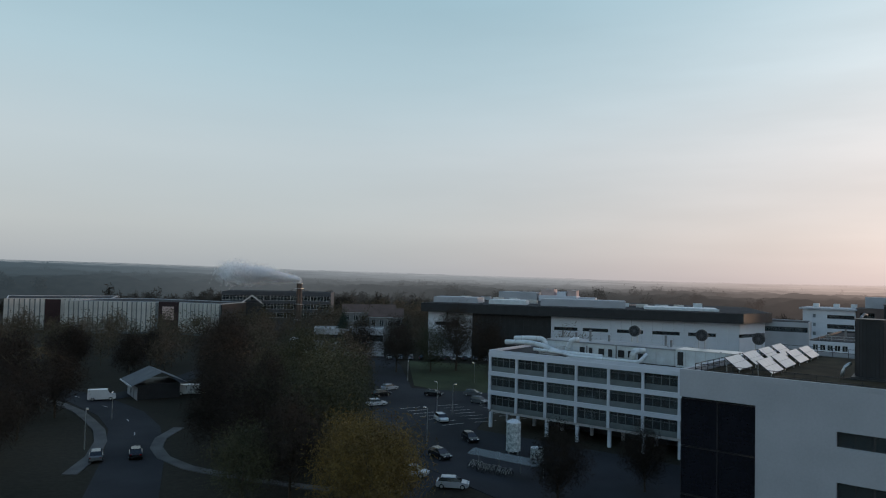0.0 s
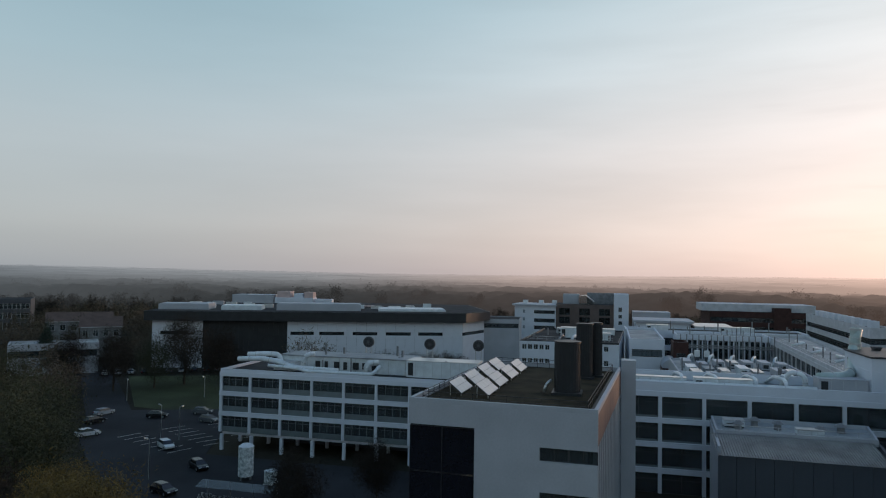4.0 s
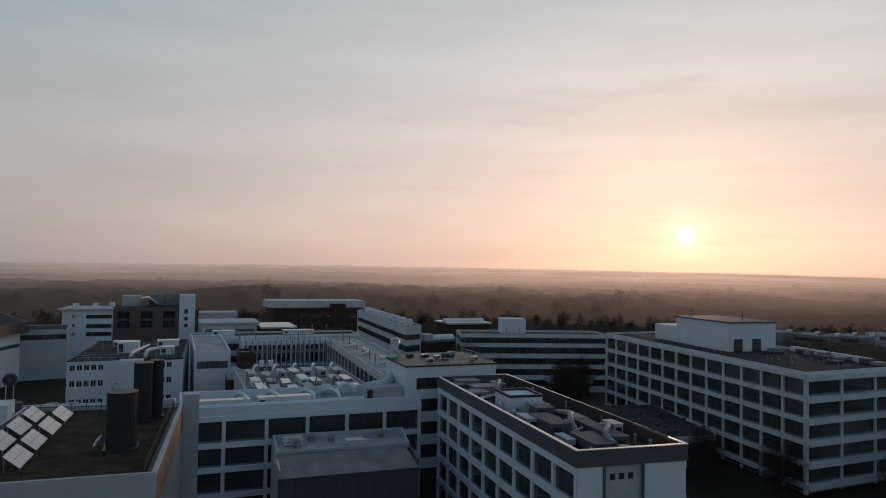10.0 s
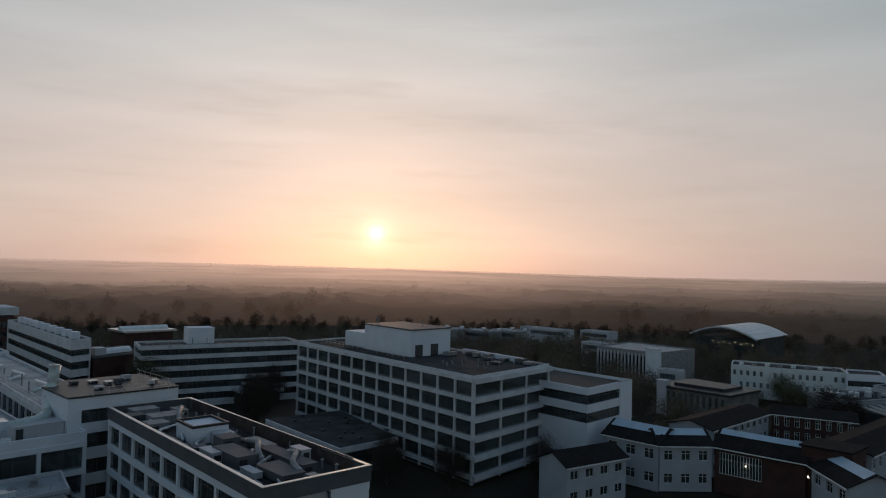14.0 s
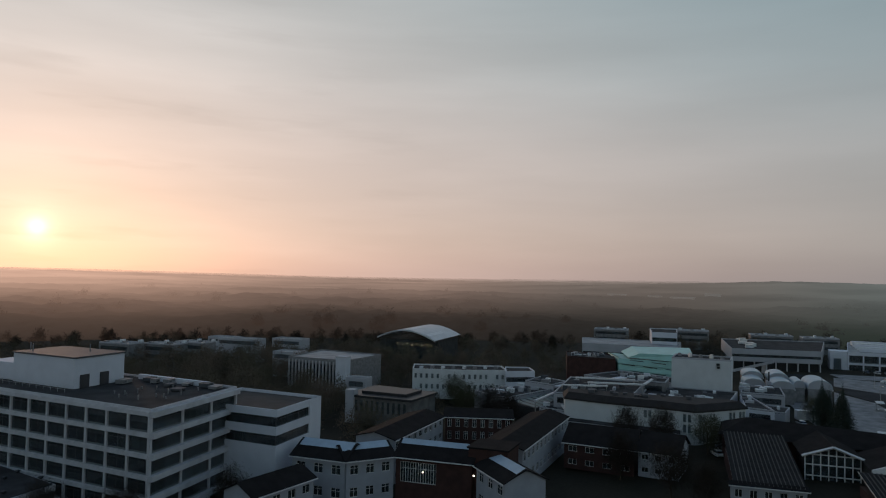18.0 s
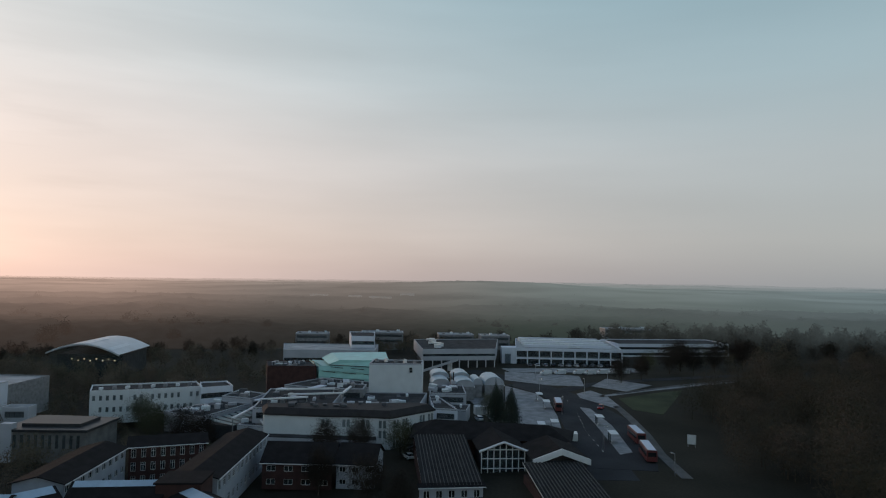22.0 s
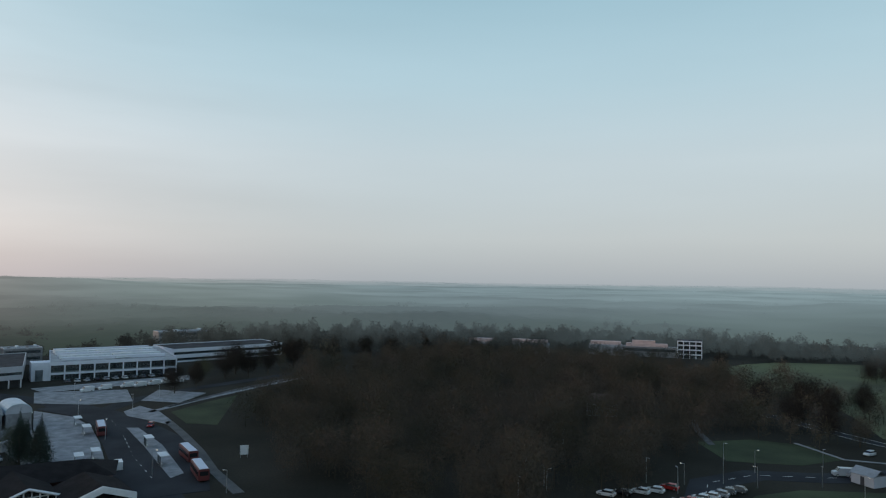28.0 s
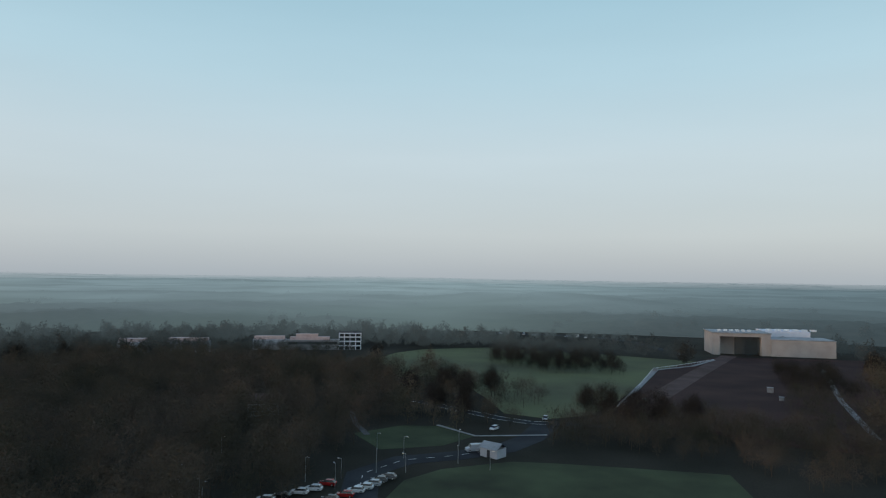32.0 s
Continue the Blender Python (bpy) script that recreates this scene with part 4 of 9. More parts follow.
# single trees that the camera passes nearest
for kind, x, y, s in [
        ("yellow", -45, 52, 1.0), ("yellow", -51, 57, 0.8), ("olive_a", -66, 66, 1.1), ("olive_a", -73, 73, 1.15), ("olive_a", -80, 84, 1.1), ("bare_b", -72, 60, 0.85), ("bare_a", -60, 55, 0.9), ("yellow", -57, 62, 0.75), ("olive_b", -62, 50, 0.9),
        ("olive_b", -88, 72, 1.0), ("bare_a", -84, 62, 0.85), ("bare_b", -92, 70, 0.85), ("bare_a", -98, 84, 0.9), ("olive_a", -104, 90, 0.85), ("bare_b", -112, 84, 0.8), ("bare_a", -122, 92, 1.2),
        ("bare_b", -126, 60, 0.8), ("bare_a", -112, 48, 0.85), ("bare_a", -132, 50, 0.8), ("bare_b", -150, 62, 0.95), ("bare_a", -165, 60, 0.9), ("bare_a", -100, 40, 0.8), ("olive_b", -118, 110, 1.3),
        ("bare_a", -158, 92, 0.85), ("bare_b", -172, 84, 0.85), ("bare_a", -184, 92, 0.8), ("bare_b", -150, 110, 0.85), ("bare_a", -136, 104, 1.2), ("olive_b", -128, 122, 1.3), ("bare_b", -160, 125, 0.8),
        ("dark", -160, 168, 1.15), ("bare_b", -112, 165, 1.25), ("olive_b", -116, 158, 1.2), ("bare_a", -122, 150, 1.1), ("bare_a", -98, 160, 1.1), ("bare_a", -135, 150, 1.0), ("bare_a", -178, 110, 0.75),
        ("olive_a", 78, 183, 1.1), ("bare_b", 74, 178, 0.9), ("bare_a", -36, 75, 0.7), ("bare_a", -30, 88, 0.6), ("dark", 88, 215, 1.0), ("dark", 84, 222, 0.9),
        ("bare_b", 94, 155, 0.9), ("bare_a", 90, 148, 0.9), ("bare_a", 110, 172, 0.8), ("bare_a", 86, 96, 0.7), ("bare_b", 92, 86, 0.6), ("bare_a", 104, 74, 0.7),
        ("bare_a", 172, 12, 0.8), ("bare_a", 176, 4, 0.75), ("olive_b", 176, -6, 0.9), ("bare_a", 150, 12, 0.7), ("bare_b", 140, 2, 0.7), ("bare_a", 134, -4, 0.6),
        ("dark", 207, -35.5, 1.0), ("dark", 199, -38.5, 1.0), ("dark", 212, -38, 0.8), ("olive_b", 222, -36, 0.7), ("olive_b", 220, 70, 1.0), ("olive_b", 205, 62, 1.0), ("bare_a", 196, 52, 0.8),
        ("bare_a", 188, 45, 0.8), ("bare_b", 320, -140, 1.0), ("bare_a", 316, -150, 1.0), ("bare_a", 325, -165, 1.0), ("bare_b", 290, -105, 0.8), ("bare_a", 300, -118, 0.8), ("olive_b", 318, -128, 1.0),
        ("bare_a", 330, -150, 1.1), ("bare_b", 335, -185, 1.1), ("bare_a", 120, -262, 0.9), ("bare_b", 108, -275, 1.0), ("bare_a", 98, -268, 0.9), ("bare_a", 92, -285, 0.9), ("bare_b", 100, -240, 0.8),
        ("bare_a", 86, -232, 0.8), ("bare_a", 48, -262, 0.8), ("bare_b", 40, -255, 0.9), ("bare_a", 30, -262, 0.8), ("bare_b", 22, -250, 0.9), ("bare_a", 10, -255, 0.8), ("bare_a", 30, -240, 0.9)]:
    tree(kind, x, y, s, frng.uniform(0, 360))

# ------------------------------------------------------------ buildings of the north side


def simple_roof(b, pts, z, par, pm, rm, t=0.3):
    ring(b, "parapet", pts, z - par, z, t, pm)
    part("roof", MB().prism(inset(pts, t + 0.01), z - par - 0.3, z - par + 0.05), rm, b)


def white_lab_building():
    b = thing("laboratory_building", "long white three-storey concrete-framed building on columns", "building", group="campus buildings")
    pts = [(-65.7, 107.5), (0.5, 107.5), (0.5, 124), (-65.7, 124)]
    lev = [-1.85, 1.65, 5.1, 8.45]
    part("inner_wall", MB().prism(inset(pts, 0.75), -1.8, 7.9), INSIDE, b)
    frame_facade(b, pts[0], (-20.1, 107.5), lev, 8, 0.42, 0.75, 0.85, nx=4, style="grey", blinds=0.6, frame_mat=WHITE)
    frame_facade(b, pts[3], pts[0], lev, 3, 0.42, 0.75, 0.9, nx=5, frame_mat=WHITE)
    part("wall", MB().box(-20.0, 0.5, 107.5, 107.9, -5.3, 8.45), WHITE, b)
    part("soffit", MB().prism(inset(pts, 0.42), -2.3, -1.86), CONC, b)
    col = MB().box(-0.25, 0.25, -0.25, 0.25, -5.6, -2.3).mesh("column", WHITE)
    for i in range(9):
        for y in (107.8, 114, 123):
            part("column", col, None, b, m=pose(-65.3 + 5.65 * i, y, 0))
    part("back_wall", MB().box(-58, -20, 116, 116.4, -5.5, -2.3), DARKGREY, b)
    simple_roof(b, pts, 8.95, 0.5, WHITE, ROOF)
    return b


def front_building():
    b = thing("office_block", "pale clad block with green roof and dark glazed recess", "building", group="campus buildings")
    A, B, C, D = (-18.2, 62.2), (-1.0, 61.4), (1.3, 91.0), (-15.8, 93.0)
    pts = [A, B, C, D]
    m, L = wall_frame(A, B)
    rz = 12.0
    # front wall round the recess and the two window strips
    part("wall", MB().box(0, L, 0, 0.4, rz, 14.0), CLAD, b, m=m)
    part("wall", MB().box(6.3, 12.2, 0, 0.4, -5.3, rz), CLAD, b, m=m)
    for z0, z1 in ((-5.3, 1.6), (2.7, 5.6), (6.9, 9.6), (10.8, rz)):
        part("wall", MB().box(12.2, L, 0, 0.4, z0, z1), CLAD, b, m=m)
    for z0, z1 in ((9.6, 10.8), (5.6, 6.9), (1.6, 2.7)):
        strip_windows(b, lerp(A, B, 12.2 / L), B, z0, z1, 2.5, recess=0.25)
    NAVY = mat("navy_tinted_glass", (0.010, 0.011, 0.017), 0.12, 0.1, 0.5, 4, spec=0.45)
    NAVYBAR = mat("navy_glazing_bar", (0.016, 0.017, 0.022), 0.5, 0.1, 1, 9)
    wf = MB().lattice([0, 0.05, 3.06, 3.11], [0, 0.05, 4.08, 4.13], lambda i, k: i != 1 or k != 1, 0.0, 0.08).mesh("window", NAVYBAR)
    wp = MB().box(0.03, 3.08, 0.03, 0.05, 0.03, 4.10).mesh("pane", NAVY)
    for i in range(2):
        for k in range(4):
            w = part("window", wf, None, b, m=m @ pose(0.05 + 3.12 * i, 0.25, -4.9 + 4.2 * k))
            part("pane", wp, None, w)
    part("inner_wall", MB().box(0.3, 6.2, 1.6, 2.0, -5.3, rz), INSIDE, b, m=m)
    part("lamp_tube", MB().box(4.9, 6.0, 1.3, 1.4, 7.9, 8.05), glow("lit_tube", (1.0, 0.8, 0.5), 3.0), b, m=m)
    # east side with tall slit windows between fins
    m2, L2 = wall_frame(B, C)
    part("side_wall", MB().box(0.45, L2, 0.45, 0.9, -5.3, 13.9), CHAR, b, m=m2)
    part("side_parapet", MB().box(0.41, L2, 0, 0.44, 11.2, 14.0), mat("brown_panel", (0.20, 0.12, 0.10), 0.6, 0.15, 0.5, 6), b, m=m2)
    fin = MB().box(0, 0.5, 0.0, 0.44, -5.3, 11.18).mesh("fin", CLAD)
    wf2, wp2 = window_mesh(1.4, 3.6, 1, 0, "dark")
    for i in range(15):
        part("fin", fin, None, b, m=m2 @ pose(0.42 + i * 1.95, 0, 0))
        for k in range(3):
            w = part("window", wf2, None, b, m=m2 @ pose(0.94 + i * 1.95, 0.3, -0.9 + 4.0 * k))
            part("pane", wp2, None, w)
    part("stair_wall", MB().box(1.35, 3.1, 90.2, 92.4, -5.3, 15.4), CLAD, b, "grey end wall of the stair")
    m3, L3 = wall_frame(C, D)
    part("back_wall", MB().box(0, L3, 0, 0.4, -5.3, 14.0), CLAD, b, m=m3)
    m4, L4 = wall_frame(D, A)
    part("side_wall", MB().box(0.4, L4 - 3.0, 0, 0.4, -5.3, 14.0), CLAD, b, m=m4)
    part("side_wall", MB().box(L4 - 3.0, L4 - 0.01, 0, 0.4, rz, 14.0), CLAD, b, m=m4)
    part("corner_glass", MB().box(L4 - 3.0, L4 - 0.3, 0.1, 0.3, -5.3, rz), GLASS, b, m=m4)
    ring(b, "parapet", pts, 14.0, 14.4, 0.35, CLAD)
    part("roof", MB().prism(inset(pts, 0.36), 13.4, 13.85), SEDUM, b, "brown-green sedum roof")
    # guard rail round the roof
    rp = inset(pts, 1.0)
    for i in range(4):
        mm, ln = wall_frame(rp[i], rp[(i + 1) % 4])
        mb = MB()
        for z in (14.4, 14.85):
            mb.box(0, ln, -0.025, 0.025, z, z + 0.05)
        for k in range(int(ln / 1.6) + 1):
            mb.box(k * 1.6 - 0.025, k * 1.6 + 0.025, -0.024, 0.024, 13.85, 14.9)
        part("guard_rail", mb, BLACKM, b, m=mm)
    return b


def solar_panel(x, y, z):
    """A long panel that leans to one side, on four legs."""
    p = thing("solar_panel", "tilted pale solar panel in a metal frame on the roof", "solar panel", pose(x, y, z), group="roof solar panels")
    tilt = pose(0, 0, 0.85, 0, 38, -3)
    part("panel_frame", cached("sframe", lambda: MB().box(-0.86, 0.86, -2.28, 2.28, -0.06, 0.0).mesh("panel_frame", DARKGREY)), None, p, m=tilt)
    cell = cached("cell", lambda: MB().box(-0.40, 0.40, -0.54, 0.54, 0, 0.014).mesh("cell", mat("solar_glass", (0.50, 0.50, 0.50), 0.25, 0.06, 0.8, 5, spec=0.8)))
    for ix in (-0.42, 0.42):
        for iy in (-1.68, -0.56, 0.56, 1.68):
            part("cell", cell, None, p, m=tilt @ pose(ix, iy, 0.004))
    for sx in (-0.7, 0.7):
        for sy in (-1.9, 1.9):
            top = tilt @ Vector((sx, sy, -0.06))
            part("leg", MB().box(top.x - 0.03, top.x + 0.03, top.y - 0.03, top.y + 0.03, 0, top.z), STEEL, p)
    return p


def flue(x, y, z0, z1, r):
    f = thing("flue_stack", "dark ribbed cylindrical flue stack on the green roof", "flue stack", pose(x, y, z0), group="roof flues")
    part("drum", MB().cone(0, 0, 0, z1 - z0, r, r, 24), CHAR, f, smooth=False)
    rib = MB()
    for i in range(24):
        a = i * math.pi / 12
        rib.box(r * math.cos(a) - 0.03, r * math.cos(a) + 0.03, r * math.sin(a) - 0.03, r * math.sin(a) + 0.03, 0.1, z1 - z0 - 0.1)
    part("ribs", rib, BLACKM, f)
    part("cap", MB().cone(0, 0, z1 - z0, z1 - z0 + 0.12, r + 0.08, r + 0.08, 24), BLACKM, f)
    part("base_plinth", MB().box(-r - 0.2, r + 0.2, -r - 0.2, r + 0.2, 0, 0.25), CHAR, f)


def dark_roof_hall():
    b = thing("exhibition_hall", "wide white-clad hall with an overhanging dark flat roof", "building", group="campus buildings")
    FL, FR, SR, BR, BL = (-141, 190), (-48, 224.5), (-43.5, 240), (-60, 285), (-165, 262)
    pts = [FL, FR, SR, BR, BL]
    part("inner_wall", MB().prism(inset(pts, 1.0), -4, 9.8), CHAR, b)
    m, L = wall_frame(FL, FR)

    def clad(x0, x1, name="wall_panel"):
        n = max(1, round((x1 - x0) / 3.2))
        w = (x1 - x0) / n
        me = MB().box(0.02, w - 0.02, 0, 0.3, -5, 5.5).mesh(name, WHITE)
        me2 = MB().box(0.02, w - 0.02, 0, 0.3, 6.6, 9.95).mesh(name, WHITE)
        for i in range(n):
            part(name, me, None, b, m=m @ pose(x0 + i * w, 0, 0))
            part(name, me2, None, b, m=m @ pose(x0 + i * w, 0, 0))
    clad(0, 15.5)
    clad(42, L)
    solid = [(0, 2.5), (11, 15.5), (42, 43), (50.5, 52.2), (60.2, 63), (71, 73.8), (82, 84.5), (92.6, L)]
    for (_, x0), (x1, _) in zip(solid, solid[1:]):
        if x1 - x0 < 20:
            strip_windows(b, FL, FR, 5.5, 6.6, 4.0, x0=x0, x1=x1, recess=0.05)
    for x0, x1 in solid:
        part("wall_panel", MB().box(x0 + 0.02, x1 - 0.02, 0, 0.3, 5.5, 6.6), WHITE, b, m=m)
    part("glazed_wall", MB().box(15.5, 42, 1.2, 1.5, -5, 9.9), GLASS, b, m=m)
    for i in range(18):
        part("mullion", cached("hallmull", lambda: MB().box(0, 0.16, 0.9, 1.19, -5, 9.9).mesh("mullion", CHAR)), None, b, m=m @ pose(15.6 + i * 1.55, 0, 0))
    m2, L2 = wall_frame(FR, SR)
    part("side_wall", MB().box(0.31, L2, 0, 0.3, -5, 5.5).box(0.31, L2, 0, 0.3, 6.6, 9.95), WHITE, b, m=m2)
    strip_windows(b, FR, SR, 5.5, 6.6, 4.0, x0=0.4, x1=L2 - 0.1, recess=0.05)
    part("side_wall", MB().box(0, math.dist(SR, BR), 0, 0.3, -5, 9.95), WHITE, b, m=wall_frame(SR, BR)[0])
    over = inset(pts, -2.0)
    part("roof", MB().prism(over, 10.0, 13.0), CHAR, b, "deep dark roof edge")
    part("roof_membrane", MB().prism(inset(pts, -1.4), 13.004, 13.1), ROOF, b)
    for p0, p1, d, z0, z1, mt in ((0.38, 0.66, 9, 13.1, 15.2, CLAD), (0.0, 0.16, 10, 13.1, 14.8, CLAD), (0.72, 0.95, 12, 13.1, 13.7, DUCT), (0.2, 0.33, 8, 13.1, 14.4, DUCT)):
        a, c = lerp(FL, FR, p0), lerp(FL, FR, p1)
        mm, ln = wall_frame(a, c)
        part("roof_plant_screen", MB().box(0, ln, 6, 6 + d, z0, z1).box(0.3, ln - 0.3, 6.3, 5.7 + d, z1, z1 + 0.25), mt, b, m=mm)
    for i in range(14):
        mm = m @ pose(6 + i * 6.3, 18 + 5 * RND.random(), 13.1)
        part("roof_unit", MB().box(0, 2.5 + 2 * RND.random(), 0, 2, 0, 1.0 + RND.random()), DUCT if i % 2 else STEEL, b, m=mm)
    # stepped plant room; its pink parts have the low sun put into their colour
    for q, z0, z1, mt in (([(-133, 256), (-118, 260), (-120, 268), (-135, 264)], 13.1, 15.4, WHITE), ([(-132.6, 257), (-127.5, 258.4), (-129, 265), (-134, 263.6)], 15.4, 17.9, PINK),
                          ([(-126, 258.6), (-122.4, 259.6), (-124, 266), (-127.6, 265)], 15.4, 17.0, WHITE), ([(-122, 259.8), (-118.4, 260.8), (-120, 267), (-123.6, 266)], 15.4, 17.7, PINK),
                          ([(-117.6, 261), (-111, 262.6), (-112.6, 268.5), (-119, 267)], 13.1, 14.9, WHITE)):
        part("plant_room", MB().prism(q, z0, z1), mt, b, "pinkish stepped plant room" if mt is PINK else "")
    part("plant_room", MB().prism([(-150, 252), (-134, 256), (-137, 266), (-152, 262)], 13.1, 16.4), CLAD, b)


def north_wing():
    b = thing("hospital_wing", "white concrete-framed wing with four rows of dark windows", "building", group="campus buildings")
    pts = [(1.0, 104.6), (36.9, 104.6), (36.9, 118), (1.0, 118)]
    lev = [-5.3, -1.4, 2.3, 5.75, 9.55]
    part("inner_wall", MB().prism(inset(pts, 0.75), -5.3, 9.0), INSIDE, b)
    frame_facade(b, pts[0], (36.9, 104.6), lev, 6, 0.5, 0.75, 0.28, nx=2, blinds=0.12, frame_mat=WHITE)
    simple_roof(b, pts, 10.9, 1.35, WHITE, ROOFL)
    # inner court roof behind with plant
    c = thing("plant_roof_block", "low block behind the wing with a pale roof full of plant", "building", group="campus buildings")
    q = [(12, 119), (34.5, 119), (34.5, 154), (12, 154)]
    part("wall", MB().prism(q, -5, 8.6), CLAD, c)
    simple_roof(c, q, 9.0, 0.4, CLAD, ROOFL)
    # white tower with a flat roof and the east link
    t = thing("stair_tower_block", "white corner block with a dark flat roof edge", "building", group="campus buildings")
    q = [(35.0, 106.8), (51.0, 106.8), (51.0, 122), (37.0, 122), (37.0, 118.2), (35.0, 118.2)]
    part("wall", MB().prism(q, 13.4, 15.2), WHITE, t)
    part("inner_wall", MB().prism(inset(q, 0.6), -5.3, 13.4), INSIDE, t)
    for z0, z1 in ((10.0, 11.5), (6.3, 7.9), (2.6, 4.2), (-1.2, 0.4)):
        part("wall_band", MB().prism(q, z0, z1), WHITE, t)
        strip_windows(t, (36.9, 106.8), (51.0, 106.8), z1, min(z1 + 2.2, 13.4), 2.2, recess=0.3)
    part("corner_pier", MB().box(34.95, 36.8, 106.75, 118.1, -5.3, 13.4), WHITE, t)
    part("roof", MB().prism(inset(q, -0.15), 15.2, 15.45), CHAR, t)
    g = thing("ward_block", "long low white block closing the rear court", "building", group="campus buildings")
    q = [(4, 204), (52, 204), (52, 216), (4, 216)]
    banded_block(g, q, -5, [(-3.5, -1.5), (0.3, 2.2), (3.6, 5.5), (7.0, 9.0)], 11.2, WHITE, {0}, 3.0)
    e = thing("east_wing", "white two-storey wing with tall dark bays along the court", "building", group="campus buildings")
    q = [(37, 122.2), (47, 122.2), (51, 203), (40.5, 203)]
    part("inner_wall", MB().prism(inset(q, 0.75), -5, 10), INSIDE, e)
    frame_facade(e, q[3], q[0], [-5, 2.0, 6.0, 10.2], 18, 0.5, 0.9, 0.4, nx=2, frame_mat=CONC, blinds=0.2)
    part("wall", MB().box(0, math.dist(q[1], q[2]), 0, 0.4, -5, 10.2), WHITE, e, m=wall_frame(q[1], q[2])[0])
    simple_roof(e, q, 10.9, 0.7, CONC, ROOFL)
    for nm, q, z, mt in (("boiler_house", [(4.2, 165), (12, 165), (12, 203), (4.2, 203)], 11.8, WHITE), ("link_building", [(13.6, 162), (16.8, 162), (16.8, 169.5), (13.6, 169.5)], 11.6, BRICK)):
        o = thing(nm, "plain block with a flat roof beside the court", "building", group="campus buildings")
        part("wall", MB().prism(q, -5, z - 0.6), mt, o)
        simple_roof(o, q, z, 0.6, mt, ROOFL)
        strip_windows(o, q[0], q[1], z - 4, z - 2.4, 2.2, recess=-0.06, x0=0.6, x1=math.dist(q[0], q[1]) - 0.6)
    cl = thing("colonnaded_ward", "pale ward with tall narrow columns between dark bays", "building", group="campus buildings")
    q = [(17.0, 192), (40.0, 192), (40.3, 203.8), (17.0, 203.8)]
    part("inner_wall", MB().prism(inset(q, 0.8), -5, 9.0), INSIDE, cl)
    frame_facade(cl, q[0], q[1], [-5, -0.5, 4.6, 10.4], 18, 0.32, 0.7, 0.5, nx=1, frame_mat=WHITE, blinds=0.15)
    part("side_wall", MB().box(0, 11.8, 0, 0.4, -5, 10.4), WHITE, cl, m=wall_frame(q[3], q[0])[0])
    part("fascia", MB().box(16.8, 40.2, 191.7, 192.1, 9.9, 11.0), WHITE, cl)
    simple_roof(cl, q, 10.95, 0.5, WHITE, ROOFL)
    o = thing("barrel_tank_house", "rounded pale metal vault between the blocks", "tank house", pose(0, 0, 0))
    mb = MB()
    arc = [(11 + 2.0 + 2.0 * math.cos(a), 6.2 + 2.0 * math.sin(a)) for a in [math.pi * i / 12 for i in range(13)]]
    for (x0, z0), (x1, z1) in zip(arc, arc[1:]):
        mb.face((x0, 158, z0), (x0, 166, z0), (x1, 166, z1), (x1, 158, z1))
    mb.face(*[(x, 158, z) for x, z in arc] )
    part("vault", mb, CLAD, o)
    part("wall", MB().box(11, 15.0, 158.02, 166, -5, 6.2), BRICK, o)
    # long pipe bridge across the court
    p = thing("pipe_bridge", "pale pipe gantry with posts over the court", "pipe bridge")
    part("deck", MB().box(17, 40, 186.2, 186.8, 8.2, 8.5).box(17, 40, 187.5, 187.8, 8.6, 8.9), UNIT, p)
    for i in range(16):
        part("post", cached("pbp", lambda: MB().box(-0.12, 0.12, 186.3, 186.5, -4.8, 11.6).mesh("post", UNIT)), None, p, m=pose(17.4 + i * 1.48, 0, 0))


def low_lab():
    b = thing("low_laboratory", "white two-storey block with strip windows and roof plant", "building", group="campus buildings")
    pts = [(-20.5, 160), (-10.6, 160), (-10.6, 158), (-6, 158), (-6, 161), (1.8, 161), (3.6, 199), (-18.5, 199)]
    part("wall", MB().prism([(-10.6, 158.2), (-6.0, 158.2), (-6, 161), (-10.6, 161)], -5, 11.0), WHITE, b)
    for p0, p1 in (((-20.5, 160), (-10.6, 160)), ((-6, 161), (1.8, 161))):
        m, L = wall_frame(p0, p1)
        z = -5.0
        for z0, z1 in ((-2.2, -0.9), (1.9, 3.1), (5.6, 6.9), (8.9, 10.1)):
            part("wall_band", MB().box(0, L, 0, 0.4, z, z0), WHITE, b, m=m)
            n = int((L - 2.0) / 1.32)
            strip_windows(b, p0, p1, z0, z1, 1.32, recess=0.15, x0=0.4, x1=0.4 + 1.32 * n, style="white")
            for i in range(n + 1):
                part("wall_pier", cached(("labpier", z0), lambda: MB().box(-0.2, 0.2, 0.0, 0.4, z0, z1).mesh("wall_pier", WHITE)), None, b, m=m @ pose(0.4 + 1.32 * i, 0, 0))
            part("wall_pier", MB().box(0.6 + 1.32 * n, L, 0, 0.4, z0, z1), WHITE, b, m=m)
            z = z1
        part("wall_band", MB().box(0, L, 0, 0.4, z, 10.8), WHITE, b, m=m)
    body = [(-20.5, 160.7), (1.8, 161.7), (3.6, 199), (-18.5, 199)]
    part("inner_wall", MB().prism(inset(body, 0.1), -5, 10.0), CHAR, b)
    part("side_wall", MB().box(0, 37.4, 0, 0.3, -5, 10.8), WHITE, b, m=wall_frame((1.8, 161.7), (3.6, 199))[0])
    part("side_wall", MB().box(0, 38.4, 0, 0.3, -5, 10.8), WHITE, b, m=wall_frame((-18.5, 199), (-20.5, 160.7))[0])
    simple_roof(b, [(-20.5, 160), (1.8, 161), (3.6, 199), (-18.5, 199)], 11.0, 0.4, CHAR, ROOF)


